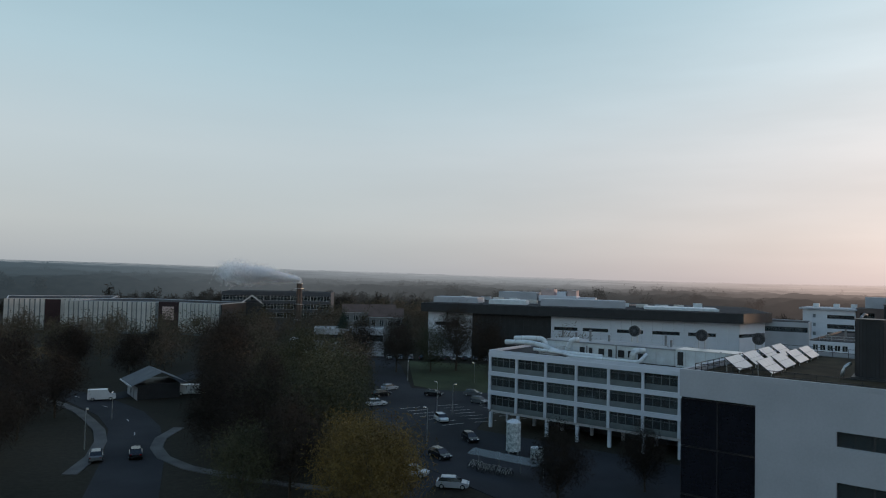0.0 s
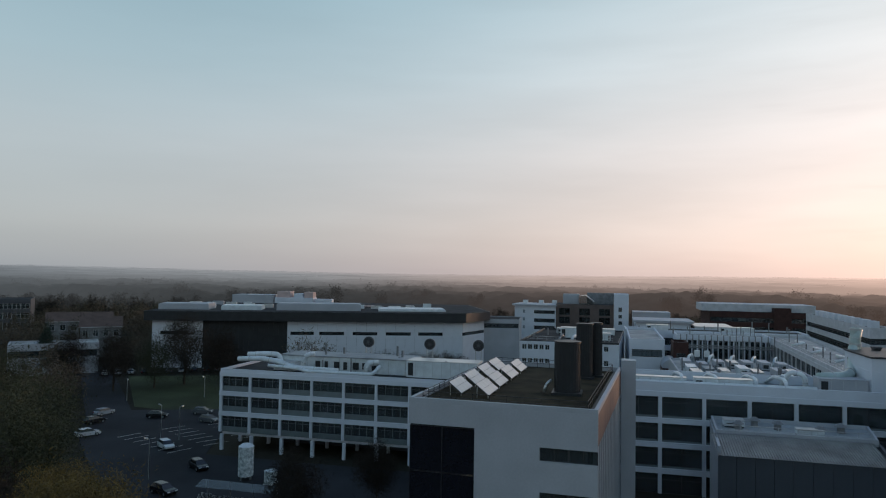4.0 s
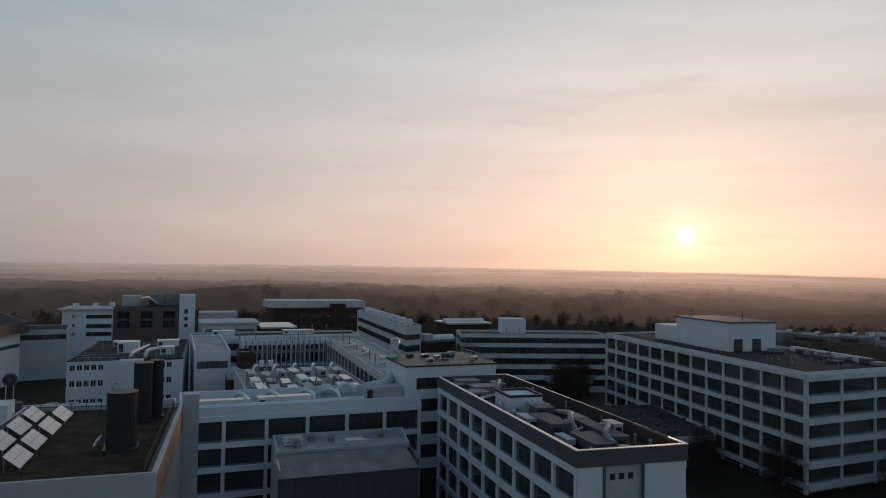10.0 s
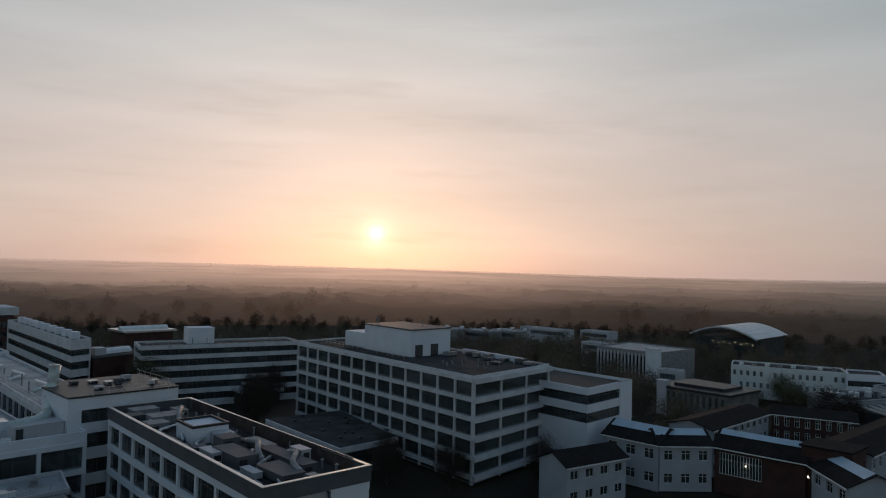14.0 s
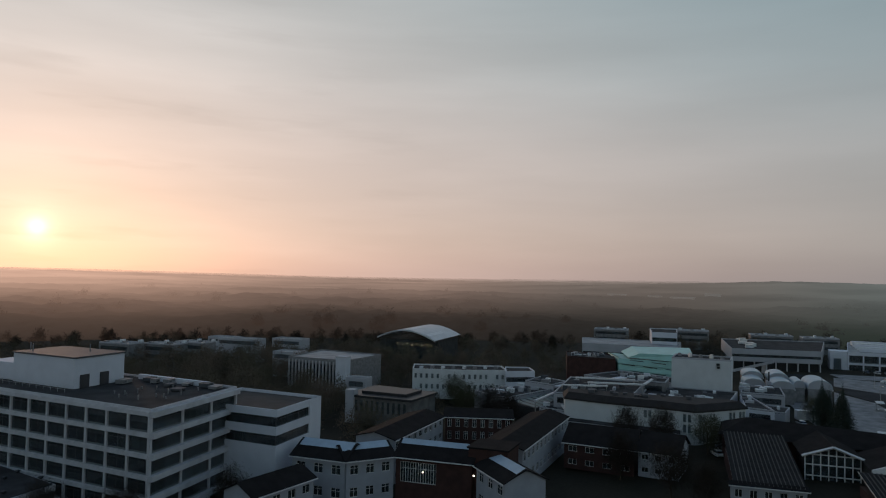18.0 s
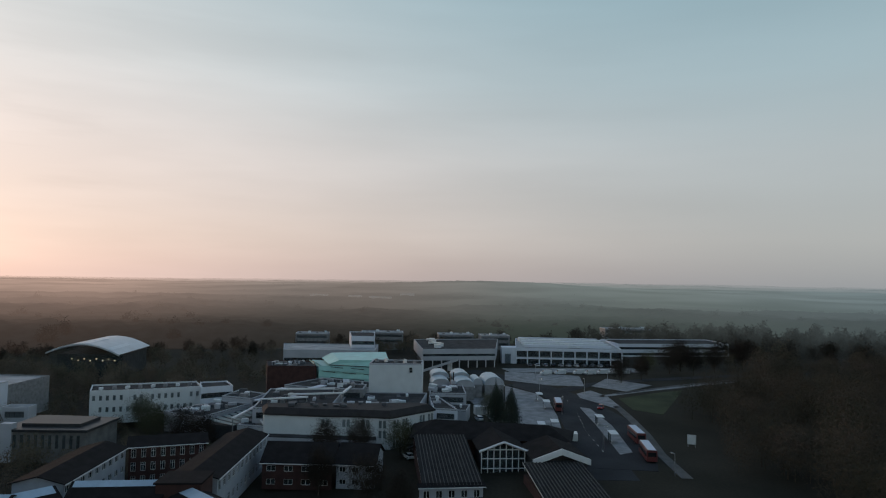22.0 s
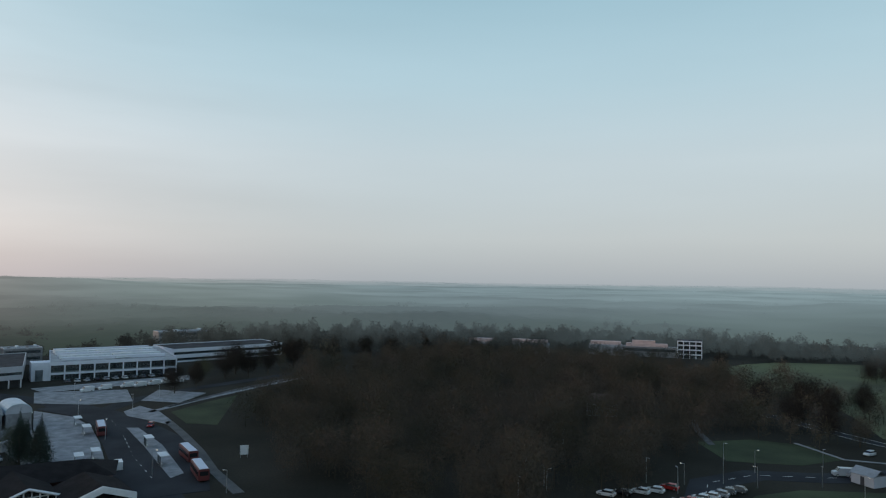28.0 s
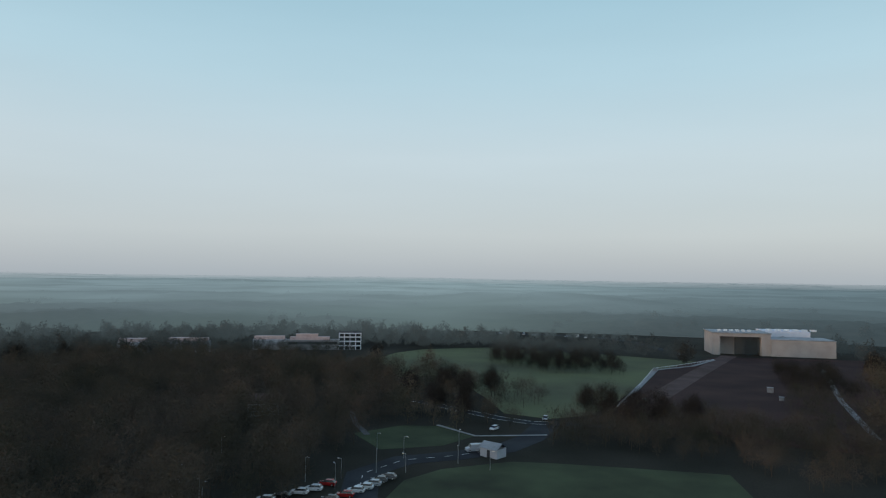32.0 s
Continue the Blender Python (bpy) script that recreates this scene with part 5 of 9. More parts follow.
def metal_roof_hall():
    b = thing("plant_hall", "dark hall with a ribbed metal roof edge", "building", group="campus buildings")
    pts = [(12.2, 86.2), (30.2, 85.9), (32.8, 101.5), (13.4, 102.2)]
    m, L = wall_frame(pts[0], pts[1])
    panel = MB().box(0.02, L / 9 - 0.02, 0, 0.3, -5.3, 5.4).mesh("wall_panel", mat("slate_blue_cladding", (0.06, 0.07, 0.085), 0.5, 0.12, 0.3, 5))
    for i in range(9):
        part("wall_panel", panel, None, b, m=m @ pose(i * L / 9, 0, 0))
    m2, L2 = wall_frame(pts[3], pts[0])
    part("side_wall", MB().box(0, L2 - 0.31, 0, 0.3, -5.3, 6.4), CLAD, b, m=m2)
    part("side_wall", MB().box(0.31, math.dist(pts[1], pts[2]), 0, 0.3, -5.3, 6.4), DARKGREY, b, m=wall_frame(pts[1], pts[2])[0])
    part("inner_wall", MB().prism(inset(pts, 0.5), -5.3, 5.2), CHAR, b)
    # ribbed lean-to roof along the front
    mb = MB()
    n = 60
    for i in range(n):
        x0, x1 = i * L / n, (i + 1) * L / n
        a, c = x0 + (x1 - x0) * 0.35, x0 + (x1 - x0) * 0.65
        for u0, u1, h0, h1 in ((x0, a, 0, 0), (a, (a + c) / 2, 0, 0.14), ((a + c) / 2, c, 0.14, 0), (c, x1, 0, 0)):
            mb.face((u0, -0.2, 5.45 + h0), (u1, -0.2, 5.45 + h1), (u1, 6.5, 6.6 + h1), (u0, 6.5, 6.6 + h0))
    part("ribbed_roof", mb, mat("weathered_roof_sheet", (0.26, 0.26, 0.25), 0.45, 0.25, 0.4, 4, metal=0.3), b, m=m)
    part("roof", MB().prism([(12.9, 92.8), (31.0, 92.6), (32.7, 101.3), (13.5, 102.0)], 6.2, 6.5), ROOFL, b)
    ring(b, "parapet", [(12.9, 92.8), (31.0, 92.6), (32.7, 101.3), (13.5, 102.0)], 6.5, 7.0, 0.25, CLAD)


def court_block():
    b = thing("ward_tower", "pale concrete-framed block with a dark grey parapet and roof plant", "building", group="campus buildings")
    A, B, C, D = (39.6, 104.0), (36.5, 58.3), (48.5, 57.3), (51.3, 103.4)
    pts = [B, C, D, A]
    lev = [-5.4, -1.7, 1.9, 5.5, 8.9, 12.35]
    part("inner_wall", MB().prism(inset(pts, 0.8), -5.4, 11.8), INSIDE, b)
    frame_facade(b, A, B, lev, 9, 0.5, 0.8, 0.22, nx=2, blinds=0.2, frame_mat=WHITE)
    frame_facade(b, C, D, lev, 9, 0.5, 0.8, 0.22, nx=2, blinds=0.2, frame_mat=WHITE)
    m, L = wall_frame(B, C)
    part("end_wall", MB().box(0.0, 2.7, -0.12, 0.4, -5.4, 12.35).box(7.2, L, -0.12, 0.4, -5.4, 12.35), WHITE, b, m=m)
    part("end_panel", MB().box(2.72, 7.18, 0.1, 0.4, -5.4, 12.35), CLAD, b, m=m)
    for x in (2.7, 7.0):
        part("downpipe", MB().box(x, x + 0.22, -0.3, -0.13, -5.4, 12.3), DARKGREY, b, m=m)
    for i in range(3):
        part("vent", MB().box(3.6 + i * 1.0, 4.15 + i * 1.0, 0.04, 0.14, 10.9, 11.5), CHAR, b, m=m)
    ring(b, "parapet", inset(pts, -0.2), 12.35, 13.95, 0.35, DARKGREY, "tall dark grey parapet")
    ring(b, "coping", inset(pts, -0.24), 13.95, 14.03, 0.45, STEEL)
    part("roof", MB().prism(inset(pts, 0.16), 11.9, 12.5), ROOF, b)


def long_ward_block():
    b = thing("teaching_block", "six-storey pale concrete-framed block with projecting floor ledges", "building", group="campus buildings")
    Lf, Nr, R, Bk = (105.1, 153.2), (96.6, 84.7), (122.4, 86.0), (130.8, 154.0)
    pts = [Nr, R, Bk, Lf]
    lev = [-4.6, -2.9, 0.65, 4.2, 7.75, 11.3, 14.85]
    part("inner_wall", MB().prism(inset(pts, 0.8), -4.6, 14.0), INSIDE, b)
    frame_facade(b, Lf, Nr, lev, 13, 0.5, 0.75, 0.3, nx=2, blinds=0.25, frame_mat=CONC, proud=0.3)
    frame_facade(b, Nr, R, lev, 3, 0.5, 0.95, 0.3, nx=4, blinds=0.25, frame_mat=CONC, proud=0.8)
    part("wall", MB().box(0, math.dist(R, Bk), 0, 0.4, -4.6, 14.85), CONC, b, m=wall_frame(R, Bk)[0])
    simple_roof(b, pts, 15.3, 0.45, CONC, ROOF)
    part("penthouse", MB().prism([(107.3, 112.8), (119.6, 112.3), (121.7, 131), (109.6, 131.6)], 15.0, 20.9), WHITE, b, "white rooftop plant room")
    part("penthouse_roof", MB().prism([(107.1, 112.6), (119.8, 112.1), (121.9, 131.2), (109.4, 131.8)], 20.9, 21.2), DARKGREY, b)
    part("penthouse", MB().prism([(110.5, 131.9), (118, 131.4), (119, 141), (111.4, 141.5)], 15.0, 18.6), WHITE, b)
    for x, y in ((108.6, 112.55), (113.4, 112.35)):
        part("door", MB().box(x, x + 2.2, y, y + 0.2, 15.0, 17.6), FRAMED, b)
    part("roof_edge_box", MB().prism([(121, 92), (121.8, 92), (124.5, 112), (123.5, 112)], 14.9, 15.9), WHITE, b)


def annex():
    b = thing("annex", "white three-storey annexe with dark ribbon windows", "building", group="campus buildings")
    pts = [(117.8, 73.7), (135.2, 73.7), (137.0, 95.0), (123.4, 95.5), (118.9, 86.2)]
    banded_block(b, pts, -4.6, [(1.6, 3.6), (5.4, 7.4), (9.0, 10.9)][1:], 12.3, WHITE, {0, 4}, 4.0, par=0.7)
    part("wall", MB().box(12.5, 17.42, -0.05, 0.25, 4.0, 12.3), WHITE, b, m=wall_frame(pts[0], pts[1])[0])


def banded_ward():
    b = thing("ribbon_window_block", "long white block with five dark ribbon window rows", "building", group="campus buildings")
    pts = [(78.8, 188.0), (121.5, 175.9), (125, 189), (82.3, 201)]
    banded_block(b, pts, -5, [(-3.2, -1.3), (0.0, 1.9), (3.2, 5.1), (6.4, 8.3), (9.5, 11.1)], 12.2, CONC, {0, 3}, 2.4, par=0.6)
    part("lift_house", MB().prism([(93.5, 191), (100.5, 189), (102, 195), (95, 197)], 11.5, 16.2), WHITE, b, "white rooftop lift house")
    c = thing("low_link", "low flat-roofed pavilion with pale fascia", "building", group="campus buildings")
    q = [(101, 172), (113, 171), (114, 182), (102.5, 183)]
    part("wall", MB().prism(inset(q, 0.8), -5, -1.2), CHAR, c)
    part("roof", MB().prism(q, -1.2, -0.2), WHITE, c)
    part("roof_cap", MB().prism(inset(q, 2.5), -0.2, 0.9), WHITE, c)
    d = thing("flat_roof_link", "low brick link with a broad dark flat roof", "building", group="campus buildings")
    q = [(81.5, 104.5), (96.0, 104.0), (103, 131.5), (84.6, 135)]
    part("wall", MB().prism(inset(q, 0.4), -5, -0.3), DARKGREY, d)
    part("fascia", MB().prism(q, -0.3, 0.8), CONC, d)
    part("roof", MB().prism(inset(q, 0.35), 0.8, 0.95), ROOF, d)
    strip_windows(d, q[0], q[1], -3.0, -0.5, 3.0, recess=0.3)
    e = thing("flat_roof_link", "low dark-roofed block between the wards", "building", group="campus buildings")
    q = [(52, 104), (80, 112), (84, 160), (60, 165)]
    part("wall", MB().prism(inset(q, 0.4), -5, -2.2), DARKGREY, e)
    part("roof", MB().prism(q, -2.2, -1.6), ROOF, e)


def far_blocks():
    b = thing("campus_tower", "far white block with brown recessed front and end tower", "building", group="far campus buildings")
    UMBER = mat("umber_panel_wall", (0.115, 0.088, 0.08), 0.8, 0.18, 0.3, 5)
    w = [(-39.5, 290), (-31.3, 288.6), (-22.3, 288.6), (-22.3, 306), (-38.5, 308)]
    banded_block(b, w, -5, [(3.6, 5.2), (6.6, 8.2), (10.2, 11.6)], 13.4, WHITE, {1}, 1.8)
    part("roof_slab", MB().prism([(-40.6, 288.9), (-31.2, 287.6), (-21.8, 287.6), (-21.8, 307), (-39.5, 309)], 13.4, 14.0), CLAD, b, "pale overhanging roof slab")
    for x, y in ((-37, 298), (-30.5, 301), (-25, 304)):
        part("roof_box", MB().box(x, x + 2.0, y, y + 2, 14.0, 15.4), FRAMEW, b)
    slit = MB().box(0, 0.9, -0.05, 0.05, 0, 1.3).mesh("window", GLASS)
    for k in range(3):
        part("window", slit, None, b, m=wall_frame(w[0], w[1])[0] @ pose(3.6, 0, 3.8 + 3.3 * k))
    part("inner_wall", MB().box(-22.2, 0.9, 291.4, 306, -5, 14.0), INSIDE, b)
    part("recessed_front", MB().lattice([-22.2, -20.9, -16.4, -12.7, -8.4, -4.7, -0.4, 1.0], [-5, 6.4, 9.2, 9.9, 12.8, 14.4], lambda i, k: i % 2 == 0 or k % 2 == 0, 289.0, 289.6), UMBER, b, "brown front with deep openings")
    for x in (-20.9, -12.7, -4.7):
        for z0, z1 in ((6.4, 9.2), (9.9, 12.8)):
            wn = part("window", MB().lattice([0, 0.12, 2.1, 2.25, 4.28, 4.4], [0, 0.12, z1 - z0 - 0.12, z1 - z0], lambda i, k: i % 2 == 0 or k % 2 == 0, 0, 0.12), FRAMED, b, m=pose(x - 0.05, 290.2, z0))
            part("pane", MB().box(0.06, 4.3, 0.04, 0.07, 0.06, z1 - z0 - 0.06), GLASS, wn)
    part("roof", MB().box(-22.2, 0.9, 289.7, 306, 14.0, 14.4), ROOF, b)
    part("upper_storey", MB().box(-19.8, -13.2, 296, 304, 14.4, 18.4), CLAD, b)
    part("glass_gable", MB().face((-12.7, 291, 14.4), (-7.1, 291, 14.4), (-7.1, 291, 15.4), (-10.4, 291, 18.0), (-12.7, 291, 17.6)), GLASS, b)
    part("gable_roof", MB().face((-13, 290.6, 17.7), (-10.3, 290.6, 18.2), (-10.3, 302, 18.2), (-13, 302, 17.7)).face((-10.3, 290.6, 18.2), (-6.8, 290.6, 15.5), (-6.8, 302, 15.5), (-10.3, 302, 18.2)), STEEL, b)
    part("back_wall", MB().box(-10, 1.3, 302.2, 306, 14.4, 19.0), UNIT, b)
    part("tower", MB().lattice([1.2, 3.0, 4.4, 7.0], [-5, 6.6, 8.0, 9.2, 10.6, 11.8, 13.6, 19.0], lambda i, k: i != 1 or k % 2 == 0, 288.5, 289.0), WHITE, b, "white end tower")
    part("tower_wall", MB().box(1.2, 1.7, 289.0, 304, -5, 19).box(6.5, 7.0, 289.0, 304, -5, 19).box(1.2, 7.0, 304, 304.5, -5, 19).box(1.7, 6.5, 289.4, 304, 18.2, 18.8), WHITE, b)
    for z0, z1 in ((6.6, 8.0), (9.2, 10.6), (11.8, 13.6)):
        part("window", MB().box(3.0, 4.4, 288.8, 288.9, z0, z1), GLASS, b)
    part("rear_shed", MB().box(9, 24, 300, 312, -5, 11.5), CLAD, b)
    hl = thing("hall_link", "low grey link with a row of windows beside the hall", "building", group="far campus buildings")
    q = [(-44.5, 241), (-31.5, 244), (-33, 262), (-46, 262)]
    banded_block(hl, q, -5, [(7.2, 8.8)], 10.3, CLAD, {0}, 1.6, par=0.3)
    c = thing("campus_block", "far broad grey block with a pale flat roof", "building", group="far campus buildings")
    part("upper_storey", MB().prism([(40, 331), (87, 331), (87, 352), (40, 352)], 11.5, 14.7), CONC, c)
    banded_block(c, [(42.7, 326), (84, 326), (86, 352), (42, 352)], -5, [(-1, 1), (3, 5), (7, 9)], 11.5, BRICK, {0}, 3.0)
    part("pier", MB().prism([(69, 325.6), (76, 325.6), (76, 330), (69, 330)], -5, 13.5), BRICK, c)
    d = thing("campus_block", "far stepped white block with ribbon windows", "building", group="far campus buildings")
    banded_block(d, [(64.3, 197), (70, 199), (75, 276), (68.5, 273)], -5, [(-2, 0), (2, 4), (6, 8), (9.6, 11.2)], 14.0, CONC, {0, 3}, 3.0)
    dk = thing("campus_block", "dark brick hall with a pale rounded rooflight", "building", group="far campus buildings")
    part("wall", MB().prism([(70.5, 198), (86, 203.5), (88, 224), (72, 219)], -5, 8.2), BRICK, dk)
    part("roof", MB().prism([(70.3, 197.8), (86.2, 203.3), (88.2, 224.2), (71.8, 219.2)], 8.2, 8.6), ROOF, dk)
    part("rooflight", MB().tube([(74, 206, 8.6), (84, 209, 8.6)], 1.5, 1.5, 12), DUCT, dk)
    part("lift_house", MB().box(72.5, 75.5, 203, 207, 8.6, 10.6), CLAD, dk)
    for i in range(9):
        y = 203 + i * 7.5
        part("roof_cowl", MB().box(66.5 + i * 0.4, 68.5 + i * 0.4, y, y + 3, 13.5, 15.4), WHITE, d)
    e = thing("campus_block", "far low white pavilion with a curved roof", "building", group="far campus buildings")
    part("wall", MB().box(9, 28, 262, 280, -5, 9.6), WHITE, e)
    part("roof", MB().prism([(8, 261), (29, 261), (29, 281), (8, 281)], 9.6, 10.4), CLAD, e)
    strip_windows(e, (9, 262), (28, 262), 6, 8, 2.4, recess=-0.06, x0=1, x1=18)
    f = thing("campus_block", "far brick block with a gabled glass roof", "building", group="far campus buildings")
    part("wall", MB().box(29, 41, 255, 275, -5, 8.6), BRICK, f)
    part("roof", MB().prism([(28.6, 254.6), (41.4, 254.6), (41.4, 275), (28.6, 275)], 8.6, 9.2), STEEL, f)
    g = thing("campus_block", "far low brick block with a pale ridged roof", "building", group="far campus buildings")
    part("wall", MB().box(104, 122, 262, 276, -5, 8.5), BRICK, g)
    part("roof", MB().prism([(103, 261), (123, 261), (123, 277), (103, 277)], 8.5, 9.2), STEEL, g)
    part("roof_light", MB().tube([(104, 268, 9.0), (122, 268, 9.0)], 1.6, 1.6, 10), DUCT, g)
    # fin-clad halls beyond the trees
    h = thing("fin_clad_hall", "long low hall clad in pale vertical fins", "building", group="far campus buildings")
    FINS = mat("pale_timber_fins", (0.47, 0.46, 0.43), 0.7, 0.2, 0.3, 5, rnd=0.12)
    MAROON = mat("dark_maroon_panel", (0.034, 0.017, 0.019), 0.7, 0.15, 0.4, 6)
    fin = MB().box(0, 1.4, -0.3, 0.0, -4, 8.4).mesh("fin", FINS)
    for p0, p1, gap in (((-313, 126.5), (-302, 166.6), (15.0, 21.5)), ((-290, 140), (-263, 165), (-1, -1)), ((-256.6, 170.6), (-239, 178), (-1, -1))):
        m, L = wall_frame(p0, p1)
        for i in range(int(L / 1.9)):
            if not gap[0] < i * 1.9 + 0.6 < gap[1]:
                part("fin", fin, None, h, m=m @ pose(i * 1.9, 0, 0))
        part("wall", MB().box(0, L, 0.0, 0.4, -5, 8.2), INFILL, h, m=m)
        if gap[0] > 0:
            part("recess_panel", MB().box(gap[0], gap[1], -0.12, 0, -5, 8.0), MAROON, h, "dark maroon recess between the fins", m=m)
    m, L = wall_frame((-263, 165), (-256.6, 170.6))
    part("recess_panel", MB().box(0, L, 0.3, 0.7, -5, 8.5), MAROON, h, "dark maroon recess between the fins", m=m)
    part("window", MB().box(1.6, L - 2.2, 0.2, 0.28, 1.0, 6.6), PINK, h, "pale rosy glazed panel in the recess", m=m)
    part("side_wall", MB().prism([(-239, 178.05), (-238.6, 178.4), (-249, 199), (-249.4, 198.8)], -5, 8.2), CHAR, h)
    part("side_wall", MB().prism([(-302, 166.7), (-301.6, 167), (-330, 186), (-330.3, 185.6)], -5, 8.2), CHAR, h)
    for q in ([(-312.6, 127.2), (-302.4, 166.4), (-330, 185), (-345, 141)], [(-289.6, 140.9), (-262.8, 165.7), (-256.4, 171.2), (-239.4, 178.3), (-249, 199), (-300.6, 181), (-302, 160)]):
        part("roof", MB().prism(q, 7.8, 8.15), ROOF, h)
        ring(h, "roof_edge", q, 8.16, 8.5, 0.4, CLAD)


white_lab_building()
front_building()
for x, y in ((-14.8, 69.4), (-14.5, 75.2), (-14.2, 81.2), (-13.9, 86.9), (-12.0, 68.9), (-11.8, 74.7), (-11.4, 80.6), (-11.1, 86.5)):
    solar_panel(x, y, 13.85)
flue(-4.3, 72.3, 13.85, 19.1, 1.3)
flue(-3.0, 84.0, 13.85, 20.2, 0.95)
flue(-1.7, 85.8, 13.85, 20.2, 0.7)
dark_roof_hall()
north_wing()
low_lab()
metal_roof_hall()
court_block()
long_ward_block()
annex()
banded_ward()
far_blocks()

# ------------------------------------------------------------ buildings of the south side


def house_wing(p0, p1, depth, base, eave, ridge, wall=None, label="white two-storey residence wing with a dark pitched roof", bays=None, storeys=2, light_ridge=True, roof_mat=None, win=(0.24, 0.76, 0.35, 0.78), panes=(2, 0)):
    """A long wing: front wall p0 to p1, pitched roof, rows of white-framed windows."""
    b = thing("residence_wing", label, "residence", group="student residences")
    m, L = wall_frame(p0, p1)
    wm = wall or BOARD
    n = bays or max(2, round(L / 3.6))
    bw, sh = L / n, (eave - base) / storeys
    # front wall with true window openings
    xs, zs = [0.0], [base]
    for i in range(n):
        xs += [i * bw + bw * win[0], i * bw + bw * win[1]]
    for k in range(storeys):
        zs += [base + sh * k + sh * win[2], base + sh * k + sh * win[3]]
    xs, zs = xs + [L], zs + [eave]
    part("wall", MB().lattice(xs, zs, lambda i, k: i % 2 == 0 or k % 2 == 0, 0.0, 0.35), wm, b, m=m)
    wf, wp = window_mesh(bw * (win[1] - win[0]) - 0.02, sh * (win[3] - win[2]) - 0.02, panes[0], panes[1], "white")
    for k in range(storeys):
        for i in range(n):
            w = part("window", wf, None, b, m=m @ pose(xs[1 + 2 * i] + 0.01, 0.12, zs[1 + 2 * k] + 0.01))
            part("pane", wp, None, w)
    part("inner_wall", MB().box(0.4, L - 0.4, 1.2, depth - 0.4, base, eave - 0.3), INSIDE, b, m=m)
    for x0, x1, ya, yb in ((0, 0.35, 0.352, depth), (L - 0.35, L, 0.352, depth), (0.36, L - 0.36, depth - 0.35, depth)):
        part("side_wall", MB().box(x0, x1, ya, yb, base, eave), wm, b, m=m)
    o, h = 0.5, ridge - eave
    y0, y1, yc = -o, depth + o, depth / 2
    mb = MB()
    t = 0.18
    for ya, za, yb, zb in ((y0, eave - 0.12, yc, ridge), (yc, ridge, y1, eave - 0.12)):
        k = len(mb.v)
        mb.v += [(-o, ya, za), (L + o, ya, za), (L + o, yb, zb), (-o, yb, zb), (-o, ya, za + t), (L + o, ya, za + t), (L + o, yb, zb + t), (-o, yb, zb + t)]
        mb.f += [tuple(k + q for q in f) for f in ((3, 2, 1, 0), (4, 5, 6, 7), (0, 1, 5, 4), (1, 2, 6, 5), (2, 3, 7, 6), (3, 0, 4, 7))]
    part("roof", mb, roof_mat or TILE, b, m=m)
    for x in (0.05, L - 0.05):
        part("gable", MB().face((x, 0, eave), (x, depth, eave), (x, yc, ridge - 0.1)), wm, b, m=m)
    part("gutter", MB().box(-o, L + o, -o - 0.14, -o - 0.01, eave - 0.2, eave - 0.02), FRAMEW, b, m=m)
    if light_ridge:
        k = 0.44
        mb = MB()
        ya, za, yb, zb = yc - depth * k * 0.5, ridge - h * k + t + 0.05, yc, ridge + t + 0.05
        mb.face((0, ya, za), (L, ya, za), (L, yb, zb), (0, yb, zb)).face((0, ya, za - 0.1), (L, ya, za - 0.1), (L, ya, za), (0, ya, za))
        part("ridge_flashing", mb, mat("zinc_sheet", (0.36, 0.46, 0.54), 0.5, 0.1, 0.4, 5), b, "pale zinc strip along the ridge", m=m)
    return b


house_wing((118.5, 70.4), (118.4, 59.3), 9, -4.4, 4.0, 6.2)
house_wing((118.5, 59.0), (125.4, 52.4), 8, -4.2, 4.0, 6.0)
house_wing((125.5, 52.0), (125.9, 37.0), 8, -4.0, 4.0, 6.4, wall=BRICK, label="brick residence wing with tall white-framed glazing", bays=1, storeys=1, win=(0.06, 0.54, 0.42, 0.9), panes=(14, 1))
house_wing((98.0, 65.2), (111.3, 61.8), 7, -4.4, 2.6, 4.4, light_ridge=False)
house_wing((125.7, 36.0), (117.2, 28.7), 8, -3.8, 3.8, 5.8)
house_wing((133.4, 55.6), (159.6, 54.0), 9, -4.0, 5.0, 6.2, light_ridge=False, bays=9, storeys=3)
house_wing((160.0, 53.5), (164.3, 38.2), 9, -3.6, 5.0, 6.2, wall=BRICK, label="brick residence wing with tall white-framed windows", light_ridge=False, bays=8, storeys=3, win=(0.24, 0.74, 0.16, 0.82))
house_wing((136.0, 29.6), (172.0, 26.2), 9, -3.0, 5.0, 6.3, light_ridge=False, bays=12, storeys=2)
house_wing((154.6, 24.3), (153.0, 9.5), 12, -2.6, 3.0, 6.0, wall=BRICK, label="brick residence block with a dark tiled roof", light_ridge=False, bays=4)
house_wing((153.0, 8.6), (151.6, 0.6), 12, -2.2, 3.0, 6.0, label="white boarded residence end with broad windows", light_ridge=False, bays=3)
house_wing((142.2, -8.6), (142.8, -21.4), 1.6, -2.4, 1.1, 1.5, label="low white-boarded front under the ribbed roof", light_ridge=False, bays=5, storeys=1)
tw = thing("brick_stair_tower", "dark red brick stair tower between the wings", "stair tower")
part("wall", MB().prism([(127, 38), (127, 30.5), (134, 30), (134, 37.5)], -3.8, 6.6), BRICK, tw)
part("roof", MB().prism([(126.7, 38.3), (126.7, 30.2), (134.3, 29.7), (134.3, 37.8)], 6.6, 6.9), TILE, tw)


